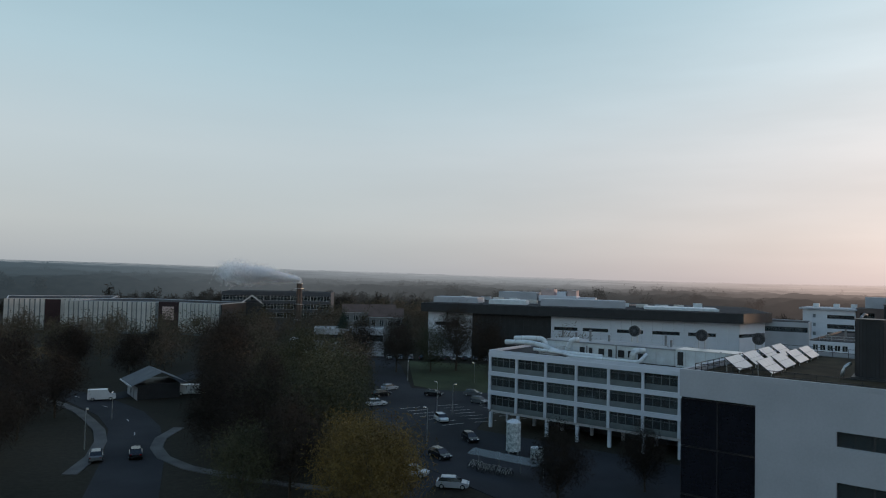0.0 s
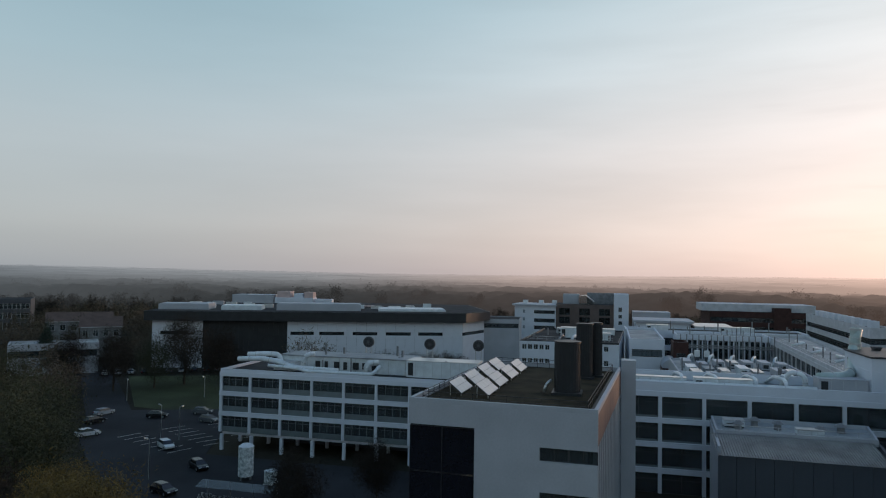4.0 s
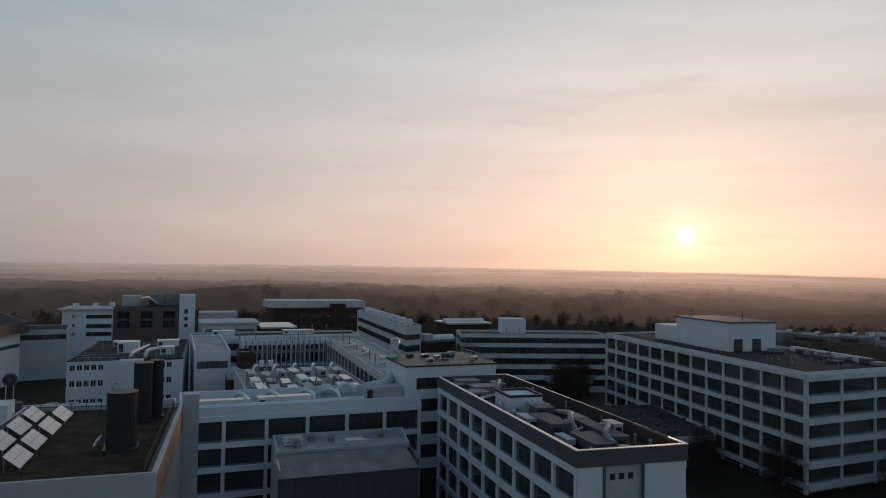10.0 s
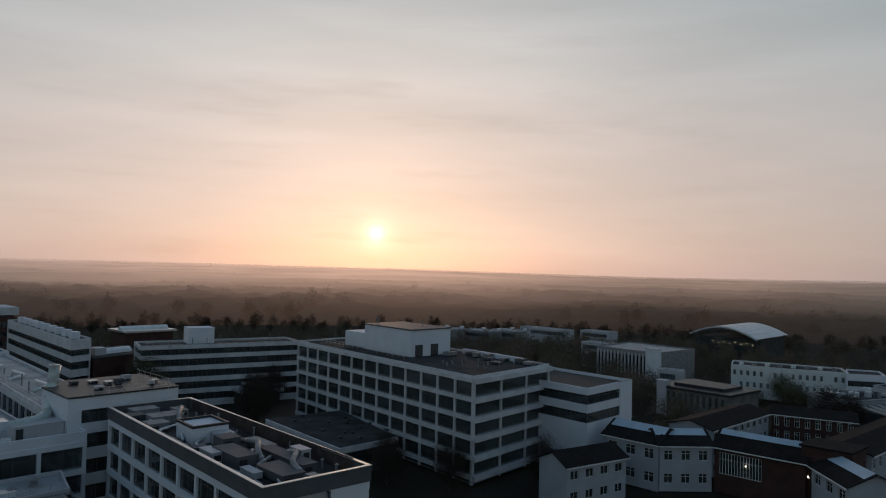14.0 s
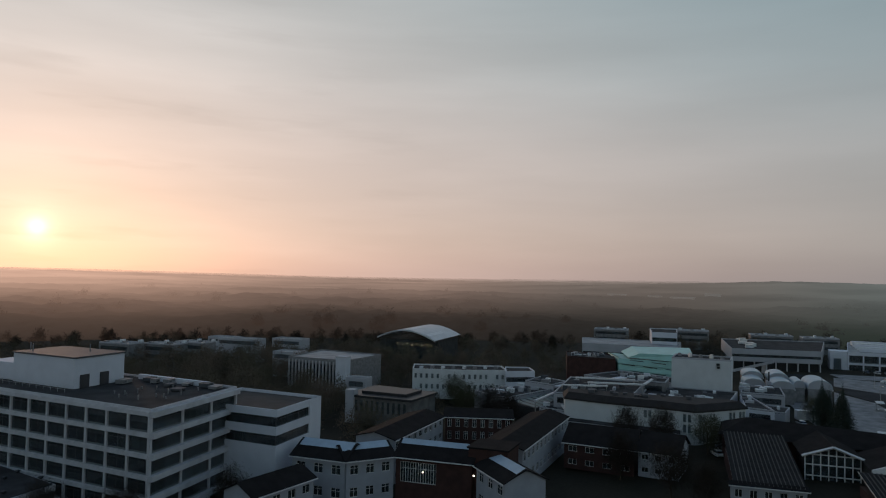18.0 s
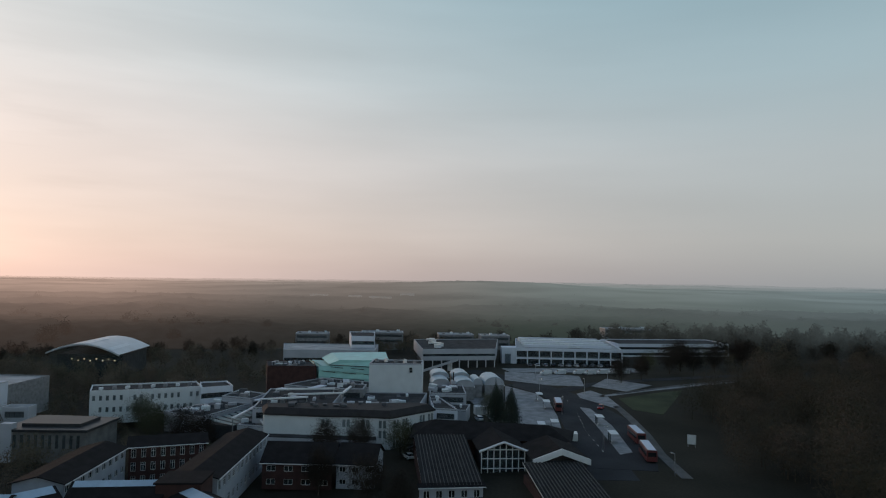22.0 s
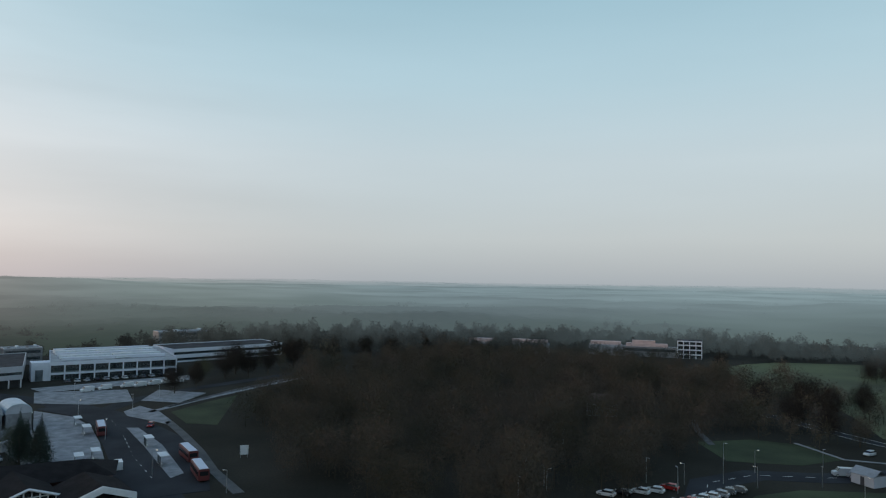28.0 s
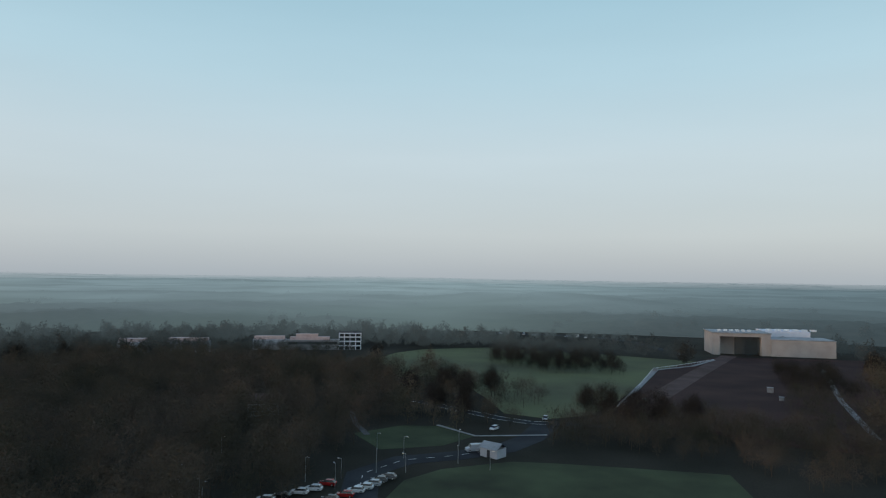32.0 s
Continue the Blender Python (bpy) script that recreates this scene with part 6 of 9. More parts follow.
def glazed_gable():
    b = thing("glazed_gable_hall", "hall with a white-framed glazed gable front", "hall", group="student residences")
    y0, y1, x, base, eave, top = -33.8, -23.6, 159.5, -2.2, 4.2, 6.1
    yc = (y0 + y1) / 2
    part("glazing", MB().prism([(x + 0.1, y0 + 0.2), (x + 0.16, y0 + 0.2), (x + 0.16, y1 - 0.2), (x + 0.1, y1 - 0.2)], base, eave), GLASS, b)
    gb = MB().face((x + 0.12, y1, eave), (x + 0.12, y0, eave), (x + 0.12, yc, top - 0.2))
    part("gable_pane", gb, GLASS, b)
    for i in range(8):
        y = y0 + 0.1 + i * (y1 - y0 - 0.2) / 7
        h = eave + (top - eave) * (1 - abs(y - yc) / (y1 - yc)) - 0.15
        part("mullion", MB().box(x - 0.08, x + 0.2, y - 0.1, y + 0.1, base, h), FRAMEW, b)
    for z in (0.0, 2.2, 4.2):
        part("transom", MB().box(x - 0.06, x + 0.18, y0, y1, z - 0.1, z + 0.1), FRAMEW, b)
    part("inner_wall", MB().box(x + 1.5, x + 14, y0 + 0.4, y1 - 0.4, base, eave), INSIDE, b)
    for s, ya in ((1, y1 + 0.6), (-1, y0 - 0.6)):
        part("roof_slope", MB().face((x - 0.8, ya, eave - 0.2), (x + 16, ya, eave - 0.2), (x + 16, yc, top), (x - 0.8, yc, top)).face((x - 0.8, ya, eave - 0.45), (x + 16, ya, eave - 0.45), (x + 16, yc, top - 0.25), (x - 0.8, yc, top - 0.25)), TILE, b)
        part("barge_board", MB().tube([(x - 0.75, ya, eave - 0.25), (x - 0.75, yc, top - 0.05)], 0.28, 0.28, 4), FRAMEW, b)
    c = thing("gable_canopy", "hall with a deep white gable fascia over a ribbed dark roof", "hall", group="student residences")
    y0, y1, x, eave, top = -46.5, -33.6, 151.0, 4.0, 6.3
    yc = (y0 + y1) / 2
    for ya in (y1, y0):
        part("roof_slope", MB().face((x, ya, eave), (x + 14, ya, eave), (x + 14, yc, top), (x, yc, top)), TILE, c)
        mb = MB()
        mb.face((x - 0.05, ya, eave - 1.2), (x - 0.05, ya, eave + 0.1), (x - 0.05, yc, top + 0.1), (x - 0.05, yc, top - 1.2))
        mb.face((x + 0.4, ya, eave - 1.2), (x + 0.4, ya, eave + 0.1), (x + 0.4, yc, top + 0.1), (x + 0.4, yc, top - 1.2))
        mb.face((x - 0.05, ya, eave + 0.1), (x + 0.4, ya, eave + 0.1), (x + 0.4, yc, top + 0.1), (x - 0.05, yc, top + 0.1))
        part("fascia", mb, FRAMEW, c)
    part("wall", MB().box(x + 1, x + 14, y0 + 0.5, y1 - 0.5, -2, eave - 0.3), CHAR, c)
    sheet = mat("ribbed_dark_sheet", (0.030, 0.029, 0.029), 0.9, 0.25, 0.4, 5, spec=0.1)
    for x0, x1, ya0, ya1, z0, z1 in ((126.5, 151, -44.5, -31.3, 1.2, 3.6), (142.5, 172, -21.5, -9.0, 1.4, 4.9)):
        d = thing("ribbed_roof_hall", "low hall under a dark ribbed lean-to roof", "hall", group="student residences")
        part("deck", MB().face((x0, ya0, z0 - 0.05), (x0, ya1, z0 - 0.05), (x1, ya1, z1 - 0.05), (x1, ya0, z1 - 0.05)), sheet, d)
        n = int((ya1 - ya0) / 0.75)
        rib = MB().face((x0, -0.1, z0 - 0.05), (x1, -0.1, z1 - 0.05), (x1, 0, z1 + 0.16), (x0, 0, z0 + 0.16)).face((x0, 0.1, z0 - 0.05), (x0, 0, z0 + 0.16), (x1, 0, z1 + 0.16), (x1, 0.1, z1 - 0.05)).mesh("roof_rib", mat("dull_roof_rib", (0.075, 0.075, 0.075), 0.8, 0.2, 0.5, 6))
        for i in range(n):
            part("roof_rib", rib, None, d, m=pose(0, ya0 + 0.4 + i * 0.75, 0))
        part("wall", MB().box(x0 + 0.5, x1 - 0.2, ya0 + 0.2, ya1 - 0.2, -2.4, z0 - 0.1), BRICK, d)
        part("verge", MB().face((x0, ya1, z0 - 0.25), (x1, ya1, z1 - 0.25), (x1, ya1 + 0.1, z1 + 0.2), (x0, ya1 + 0.1, z0 + 0.2)), FRAMEW, d)
    h = thing("dark_hipped_hall", "broad hall under a dark hipped roof behind the gables", "hall", group="student residences")
    mb = MB()
    A, B, C, D = (172.5, -8, 4.0), (167, -47, 4.0), (182, -52, 3.4), (192, -10, 3.4)
    R0, R1 = (181, -15, 6.8), (174.5, -43, 6.6)
    mb.face(A, B, R1, R0).face(B, C, R1).face(C, D, R0, R1).face(D, A, R0)
    part("roof", mb, TILE, h)
    part("wall", MB().prism([(173.5, -9), (168.5, -46), (181, -50.5), (190.5, -11)], -2, 3.7), BRICK, h)


glazed_gable()
for x, y, z in ((125.2, 46.4, 1.7), (125.9, 36.6, 1.9)):
    pl = thing("porch_lamp", "small lit wall lamp on a residence wall", "wall lamp", pose(x, y, z), group="porch lamps")
    part("globe", MB().cone(0, 0, -0.14, 0.14, 0.14, 0.10, 10), glow("lit_globe", (1.0, 0.9, 0.75), 5.0), pl)
    part("bracket", MB().box(0.05, 0.4, -0.04, 0.04, -0.04, 0.04), BLACKM, pl)


def arts_centre():
    SLATE = mat("dark_brown_mansard", (0.030, 0.026, 0.025), 0.85, 0.25, 0.5, 8, bump=0.3)
    COPPER2 = mat("bright_green_copper", (0.30, 0.60, 0.56), 0.45, 0.10, 0.25, 6)
    VAULT = mat("pale_vault_sheet", (0.42, 0.50, 0.54), 0.4, 0.1, 0.3, 5)
    b = thing("theatre_drum", "white curved theatre block with slit windows and a dark roof band", "theatre", group="arts centre")
    pts = [(190.5, 29.5), (187.6, 16), (186.6, 5), (184.8, -3.7), (196, -16), (198.5, -12), (197.5, 5), (198, 31)]
    part("wall", MB().prism(pts, -2, 6.4), STUCCO, b)
    up = inset(pts, 0.9)
    lo = inset(pts, -0.3)
    mb, n = MB(), len(pts)
    mb.v = [(x, y, 6.1) for x, y in lo] + [(x, y, 6.5) for x, y in lo] + [(x, y, 8.0) for x, y in up]
    for r in (0, n):
        mb.f += [(r + i, r + (i + 1) % n, r + n + (i + 1) % n, r + n + i) for i in range(n)]
    mb.f.append(tuple(range(2 * n, 3 * n)))
    part("mansard_band", mb, SLATE, b, "dark brown sloping roof band")
    slot = MB().box(0, 0.75, -0.06, 0.06, 0, 1.9).mesh("window", GLASS)
    for p0, p1, n, rows in ((pts[3], pts[4], 5, 3), (pts[2], pts[3], 2, 2), (pts[1], pts[2], 2, 1)):
        m, L = wall_frame(p0, p1)
        for i in range(n):
            for k in range(rows):
                if rows == 3 and (i * 7 + k * 3) % 5 == 4:
                    continue
                for dx in (0, 1.15):
                    part("window", slot, None, b, m=m @ pose((i + 0.3) * L / n + dx, 0, 3.6 - 2.6 * k))
    part("low_wing", MB().prism([(186, 28), (183, 10), (182, 0), (185.5, 0), (187, 12), (189.5, 28)], -2, 1.2), CLAD, b)
    part("low_wing_roof", MB().prism([(186, 28), (183, 10), (182, 0), (185.5, 0), (187, 12), (189.5, 28)], 1.2, 1.35), ROOF, b)
    f = thing("fly_tower", "tall plain white theatre fly tower with a small louvre", "theatre", group="arts centre")
    q = [(234.2, 2.3), (233.5, -15.2), (244.5, -16.5), (245.5, 1.0)]
    part("wall", MB().prism(q, -1, 14.0), STUCCO, f)
    ring(f, "parapet", q, 14.0, 14.5, 0.4, CLAD)
    part("roof", MB().prism(inset(q, 0.41), 14.0, 14.15), ROOF, f)
    for i in range(5):
        part("roof_vent", MB().cone(238 + 1.0 * i, -13 + 3.2 * i, 14.15, 15.1 + 0.3 * (i % 2), 0.7, 0.5, 10), STEEL if i % 2 else UNIT, f)
    for i in range(2):
        part("louvre", MB().box(233.25, 233.75, -12.0 + 0.1 * i, -11.1 + 0.1 * i, 11.6 + 0.9 * i, 12.3 + 0.9 * i), CHAR, f)
    part("ledge", MB().box(232.3, 234.2, -2.4, 2.2, 2.4, 4.6), DARKGREY, f, "dark low ledge at the tower's foot")
    # concert hall: overlapping tilted bands of green copper with dark gaps
    t = thing("copper_hall", "concert hall clad in overlapping bands of pale green copper", "concert hall", group="arts centre")
    P, Q = (271.4, 21.4), (257.5, -5)

    def edge(a, out, z):
        x, y = lerp(P, Q, a)
        return (x - 0.88 * out, y + 0.46 * out, z)
    part("inner_wall", MB().prism([(272.4, 20.6), (258.6, -5), (280, -8), (291, 26)], -1, 8.8), TEAL, t)
    for k, (z0, z1, s0, s1) in enumerate(((-1, 2.6, 3.4, 0.0), (2.6, 4.9, 5.6, 0.08), (4.9, 7.1, 7.6, 0.0), (7.1, 8.9, 10.6, 0.10))):
        mb = MB()
        hi0, hi1 = (z1, s0 + 0.2 if k < 3 else 10.4)
        lo0, lo1 = (z0, z0 + (0.5 if k else 0))
        mb.face(edge(0, 0.1 + s1 * 4, lo0), edge(1, 0.5, lo1), edge(1, 0.1, hi1), edge(0, 0.0, hi0))
        mb.face(edge(0, 0.1 + s1 * 4, lo0), edge(0, 0.0, hi0), (291, 27, hi0), (291, 27, lo0))
        part("copper_band", mb, TEAL if k % 2 else COPPER2, t)
        for j in range(3):
            a0, a1 = (0.05 + 0.3 * j + 0.12 * (k % 2), 0.24 + 0.3 * j + 0.12 * (k % 2))
            zz = z1 - 0.2
            part("shadow_gap", MB().face(edge(a0, 0.42, zz), edge(a1, 0.42, zz - 0.15), edge(a1, 0.42, zz + 0.12), edge(a0, 0.42, zz + 0.16)), BLACKM, t)
    lid = MB()
    a, bq, c, d = edge(0.13, -0.3, 9.6), edge(1.0, 0.9, 10.2), edge(1.0, 0.3, 12.7), edge(0.30, 0.0, 11.6)
    lid.face(a, bq, c, d).face(d, c, (284, -4, 13.0), (291, 18, 11.8)).face(a, d, (291, 18, 11.8), (291, 22, 9.6))
    part("upper_shell", lid, COPPER2, t, "bright slanting upper copper shell")
    part("shadow_gap", MB().face(edge(0.15, 0.5, 9.35), edge(1, 1.0, 9.9), edge(1, 1.0, 10.15), edge(0.15, 0.5, 9.5)), BLACKM, t)
    # barrel-vaulted studios in two rows
    v = thing("vaulted_studios", "cluster of pale barrel-vaulted studios in two rows", "studio", group="arts centre")
    for y0, y1, x0, x1, spring, crown in ((-20.3, -27, 252, 262, 4.6, 7.0), (-28.6, -35.6, 250, 261, 4.4, 7.0), (-21, -27.6, 262.1, 272, 6.0, 8.2), (-29, -35.4, 261.1, 272, 5.8, 8.2), (-35.7, -39.4, 255, 266, 4.4, 6.8), (-39.9, -47.2, 254, 268, 4.4, 7.4)):
        yc, r = (y0 + y1) / 2, (y0 - y1) / 2
        part("studio_wall", MB().box(x0 + 0.25, x1, y1 + 0.2, y0 - 0.2, -1, spring), UNIT, v)
        arc = [(yc + r * math.cos(g), spring + (crown - spring) * math.sin(g) ** 0.75) for g in [math.pi * k / 12 for k in range(13)]]
        mb = MB()
        for (ya, za), (yb, zb) in zip(arc, arc[1:]):
            mb.face((x0, ya, za), (x1, ya, za), (x1, yb, zb), (x0, yb, zb)).face((x0, ya, za - 0.3), (x0, yb, zb - 0.3), (x0, yb, zb), (x0, ya, za))
        part("vault", mb, VAULT, v)
        part("arched_end", MB().face(*[(x0 + 0.3, y, z - 0.15) for y, z in arc]), CLAD, v)
        part("eaves_strip", MB().box(x0, x1, y1 - 0.1, y1 + 0.12, spring - 0.3, spring + 0.1), FRAMEW, v)
    part("door_tower", MB().box(249, 252, -28.5, -27.1, -1, 6.6), CLAD, v)
    part("door_panel", MB().box(248.9, 249.0, -28.4, -27.2, 0.2, 4.8), mat("dark_red_panel", (0.045, 0.012, 0.012), 0.6, 0.15), v)
    part("mast", MB().box(249.6, 250.0, -28.0, -27.6, 6.6, 9.6), BLACKM, v)
    # foyers: stepped flat roofs with white copings
    rr = random.Random(8)
    for q, z, mt, lab in [
            ([(199, 34), (198.4, 13), (231, 10), (232, 34)], 6.4, CLAD, "low foyer with a pale cluttered flat roof"),
            ([(198.4, 12), (199, -11), (232, -17), (233, 9)], 5.2, CLAD, "white foyer with a cluttered flat roof"),
            ([(224, 12), (223.5, 4), (233, 3), (234, 11)], 7.8, UNIT, "grey stair block beside the fly tower"),
            ([(208, -17), (206, -24), (231, -20), (231, -17.5)], 4.6, WHITE, "white side block with a balcony"),
            ([(214, -22), (212, -27.5), (222, -30), (224, -23)], 3.2, CLAD, "low round-cornered entrance block"),
            ([(232, -18), (231, -30), (248.5, -31), (249, -19)], 5.2, CLAD, "pale hall below the vaults"),
            ([(246, 2), (256, -5), (270, 20), (252, 32), (246, 20)], 4.6, CLAD, "white lobby below the copper hall"),
            ([(272.2, 41), (271.8, 22.5), (288, 25), (290, 44)], 8.6, BRICK, "dark red brick block beside the copper hall"),
            ([(200, 48), (221, 38.5), (226, 48), (208, 60)], 3.6, CLAD, "low stepped block with pale walls"),
            ([(221.5, 38), (231, 35), (238, 45), (226.5, 48)], 5.0, CLAD, "pale stepped block with a flat roof"),
            ([(193.5, 29), (196, 37.5), (203.5, 35), (203, 30)], 2.4, CLAD, "low blue-grey roofed lobby")]:
        o = thing("foyer_block", lab, "building", group="arts centre")
        part("wall", MB().prism(q, -2, z - 0.5), mt, o)
        simple_roof(o, q, z, 0.35, mt if mt is BRICK else CLAD, ROOF if z > 5 or rr.random() < 0.6 else ROOFL)
        L = math.dist(q[0], q[1])
        if L > 6 and mt is not BRICK:
            strip_windows(o, q[0], q[1], z - 3.0, z - 1.4, 2.5, recess=-0.06, x0=1, x1=L - 1)
        for k in range(24 if L > 12 else 4):
            a = lerp(lerp(q[0], q[3], rr.uniform(0.12, 0.8)), lerp(q[1], q[2], rr.uniform(0.12, 0.8)), rr.uniform(0.12, 0.85))
            w, d, h = rr.uniform(0.6, 3.4), rr.uniform(0.5, 2.6), rr.uniform(0.3, 1.4)
            part("roof_unit", MB().box(a[0], a[0] + w, a[1], a[1] + d, z - 0.5, z - 0.35 + h), rr.choice((UNIT, CLAD, DUCT, DARKGREY, DARKGREY)), o)
    for (x0, y0), (x1, y1), z, w in (((206, 33), (210, 20), 7.2, 0.9), ((212, 26), (215, 10), 7.6, 0.9), ((215, 10), (230, 7.6), 7.6, 0.8), ((222, 31), (225, 13), 7.4, 0.8), ((194.8, 38.5), (217, 34.6), 4.0, 0.7), ((193.5, 30), (203, 33), 2.7, 0.5)):
        o = thing("roof_beam", "long white steel roof beam over the foyers", "roof beam", group="arts centre roof beams")
        m, L = wall_frame((x0, y0), (x1, y1))
        part("beam", MB().box(0, L, -w / 2, w / 2, z, z + 0.4), FRAMEW, o, m=m)
        for px in (0.3, L - 0.3):
            part("post", MB().box(px - 0.12, px + 0.12, -0.12, 0.12, -1 if z < 5 else 4.5, z), STEEL, o, m=m)
    g = thing("glazed_atrium", "low glazed atrium with a sloping pale green roof", "atrium", group="arts centre")
    ay = [(200.5, 46.5), (197, 38.8), (218, 35), (221, 38)]
    part("wall", MB().prism(ay, -2, 1.6), CHAR, g)
    for k in range(7):
        a0, a1 = 0.02 + k / 7, (k + 0.86) / 7
        part("roof_pane", MB().face((*lerp(ay[0], ay[3], a0), 2.6), (*lerp(ay[0], ay[3], a1), 2.6), (*lerp(ay[1], ay[2], a1), 1.7), (*lerp(ay[1], ay[2], a0), 1.7)), mat("pale_green_glass", (0.07, 0.12, 0.125), 0.45, 0.1, 0.5, 4, spec=0.6), g)
    co = thing("site_container", "white site container beside the entrance block", "container", pose(226, -35, ground_z(226, -35), 0, 0, 8))
    part("body", MB().box(-1.3, 1.3, -3.0, 3.0, 0.1, 2.6), FRAMEW, co)
    part("door", MB().box(-1.36, -1.31, -0.6, 0.6, 0.2, 2.3), CLAD, co)
    part("foot", MB().box(-1.2, 1.2, -2.9, 2.9, -0.1, 0.1), CONC, co)


arts_centre()


def south_blocks():
    def block(name, label, pts, base, z, wall, rows, sides, piece=3.0, roof=None, group="south campus buildings"):
        b = thing(name, label, "building", group=group)
        banded_block(b, pts, base, rows, z, wall, sides, piece, roof=roof)
        return b
    b = thing("long_white_building", "long white building with two rows of square window bays", "building", group="south campus buildings")
    p0, p1 = (356.5, -73), (351, -128.5)
    pts = [p0, p1, (410, -140), (415, -85)]
    part("inner_wall", MB().prism(inset(pts, 0.9), -2, 7.5), INSIDE, b)
    frame_facade(b, p0, p1, [-1.0, 3.4, 7.6], 9, 0.6, 0.9, 0.5, nx=4, frame_mat=WHITE, blinds=0.1)
    part("wall", MB().box(0, 59, 0, 0.4, -1, 7.6), WHITE, b, m=wall_frame(p1, (410, -140))[0])
    simple_roof(b, pts, 8.2, 0.6, WHITE, ROOFL)
    part("entrance_block", MB().prism([(357.5, -66), (356.6, -72.9), (366, -75), (367, -67)], -1, 8.2), WHITE, b)
    part("entrance_door", MB().prism([(357.0, -67.5), (356.6, -70.5), (357.2, -70.6), (357.6, -67.6)], -1, 5), GLASS, b)
    for i in range(5):
        part("roof_monitor", MB().prism([(366 + 9 * i, -80 - i), (361 + 9 * i, -126 - i), (364 + 9 * i, -126.5 - i), (369 + 9 * i, -80.5 - i)], 7.7, 9.0 + 0.2 * i), DUCT if i % 2 else WHITE, b)
    block("south_wing", "white low wing with a pale roof", [(393, -142), (398, -212), (430, -214), (426, -142)], -1, 7.6, WHITE, [(0.9, 2.3), (4.3, 5.7)], {0})
    block("library_block", "broad pale flat-roofed block over an added dark base", [(337, -23), (342, -60), (402, -72), (392, -22)], 3.4, 9.0, CLAD, [(5.4, 6.6)], {0})
    # charcoal base and columns added in place of the dark low canopies before it
    lg = thing("library_dark_base", "added dark base below the pale block, in place of low canopies", "building", group="south campus buildings")
    part("wall", MB().prism([(339, -24), (344, -59), (401, -70), (391, -24)], -2, 3.3), CHAR, lg)
    for i in range(9):
        a = lerp((337.5, -23.6), (342.2, -59.4), i / 8)
        part("column", MB().box(a[0] - 0.25, a[0] + 0.25, a[1] - 0.25, a[1] + 0.25, -2, 3.3), CONC, lg)
    br = thing("ramp_bridge", "long white ramp rising to the library", "ramp", group="south campus buildings")
    m, L = wall_frame((300, -18), (335, -40))
    part("deck", MB().face((0, 0, 2.0), (L, 0, 3.6), (L, 3, 3.6), (0, 3, 2.0)).face((0, 0, 2.0), (0, 0, 3.2), (L, 0, 4.8), (L, 0, 3.6)), CLAD, br, m=m)
    part("pier", MB().box(4, 5, 0.5, 2.5, -1, 2.1), CONC, br, m=m)
    part("pier", MB().box(L - 6, L - 5, 0.5, 2.5, -1, 3.3), CONC, br, m=m)
    block("union_block", "low pale block with a broad flat roof", [(343, 44), (343, 0), (375, -2), (376, 48)], -2, 7.5, CLAD, [(2.0, 3.6)], {0}, roof=ROOFL)
    block("union_block", "stepped white block behind the broad roof", [(360, 12), (360, 0), (390, 0), (390, 14)], -2, 13.0, WHITE, [(8.6, 10.4)], {0})
    cb = thing("crescent_block", "pale crescent block with rows of small upright windows", "building", group="south campus buildings")
    cp = [(222, 86), (226, 70), (232.5, 55.5), (243, 60), (234, 90)]
    part("wall", MB().prism(cp, -3, 6.5), STUCCO, cb)
    simple_roof(cb, cp, 7.0, 0.5, STUCCO, ROOF)
    up = MB().box(0, 0.8, -0.05, 0.05, 0, 1.5).mesh("window", GLASS)
    for a, b2 in zip(cp[:2], cp[1:3]):
        m, L = wall_frame(a, b2)
        for i in range(int(L / 1.9)):
            for z in (0.4, 3.9):
                if (i * 5 + int(z)) % 7:
                    part("window", up, None, cb, m=m @ pose(0.7 + i * 1.9, 0, z))
    for i in range(8):
        a = lerp((226, 84), (236, 60), i / 7)
        part("roof_unit", MB().box(a[0], a[0] + 1.2 + 0.3 * (i % 3), a[1], a[1] + 1.0, 6.5, 7.3 + 0.2 * (i % 2)), UNIT if i % 2 else DUCT, cb)
    block("crescent_block", "white end block with a flat roof", [(228, 55), (233, 46), (243, 50), (240, 58)], -3, 7.2, WHITE, [(3.6, 5.2)], {0}, 2.0)
    f = thing("grey_finned_hall", "grey hall with a shallow roof and tall slit windows", "building", group="south campus buildings")
    q = [(183, 91), (181.8, 71), (197, 69), (200, 90)]
    part("wall", MB().prism(q, -4, 3.4), mat("stained_grey_concrete", (0.15, 0.145, 0.14), 0.85, 0.3, 0.4, 6), f)
    part("roof", MB().prism(inset(q, -0.5), 3.4, 4.0), CHAR, f)
    part("roof_upstand", MB().prism(inset(q, 3), 4.0, 4.8), CHAR, f)
    part("end_pier", MB().prism([(182.4, 91.4), (182.2, 88.6), (184.5, 88.4), (184.8, 91.2)], -4, 5.4), CLAD, f)
    slot = MB().box(0, 0.7, -0.05, 0.05, 0, 3.2).mesh("window", GLASS)
    m, L = wall_frame(q[0], q[1])
    for i in range(11):
        part("window", slot, None, f, m=m @ pose(0.9 + i * 1.7, 0, -0.6))
    block("science_block", "pale block with tall dark bays and a white stair tower", [(228, 138), (226, 113), (250, 110), (254, 138)], -4, 7.6, UNIT, [(-1.6, 5.6)], {0}, 1.2, roof=ROOFL)
    m, L = wall_frame((228, 138), (226, 113))
    fins = thing("fin_screen", "row of pale upright concrete fins on a facade", "fins", group="south campus buildings")
    fin = MB().box(-0.2, 0.2, -0.55, 0.05, -3.5, 6.6).mesh("fin", CONC)
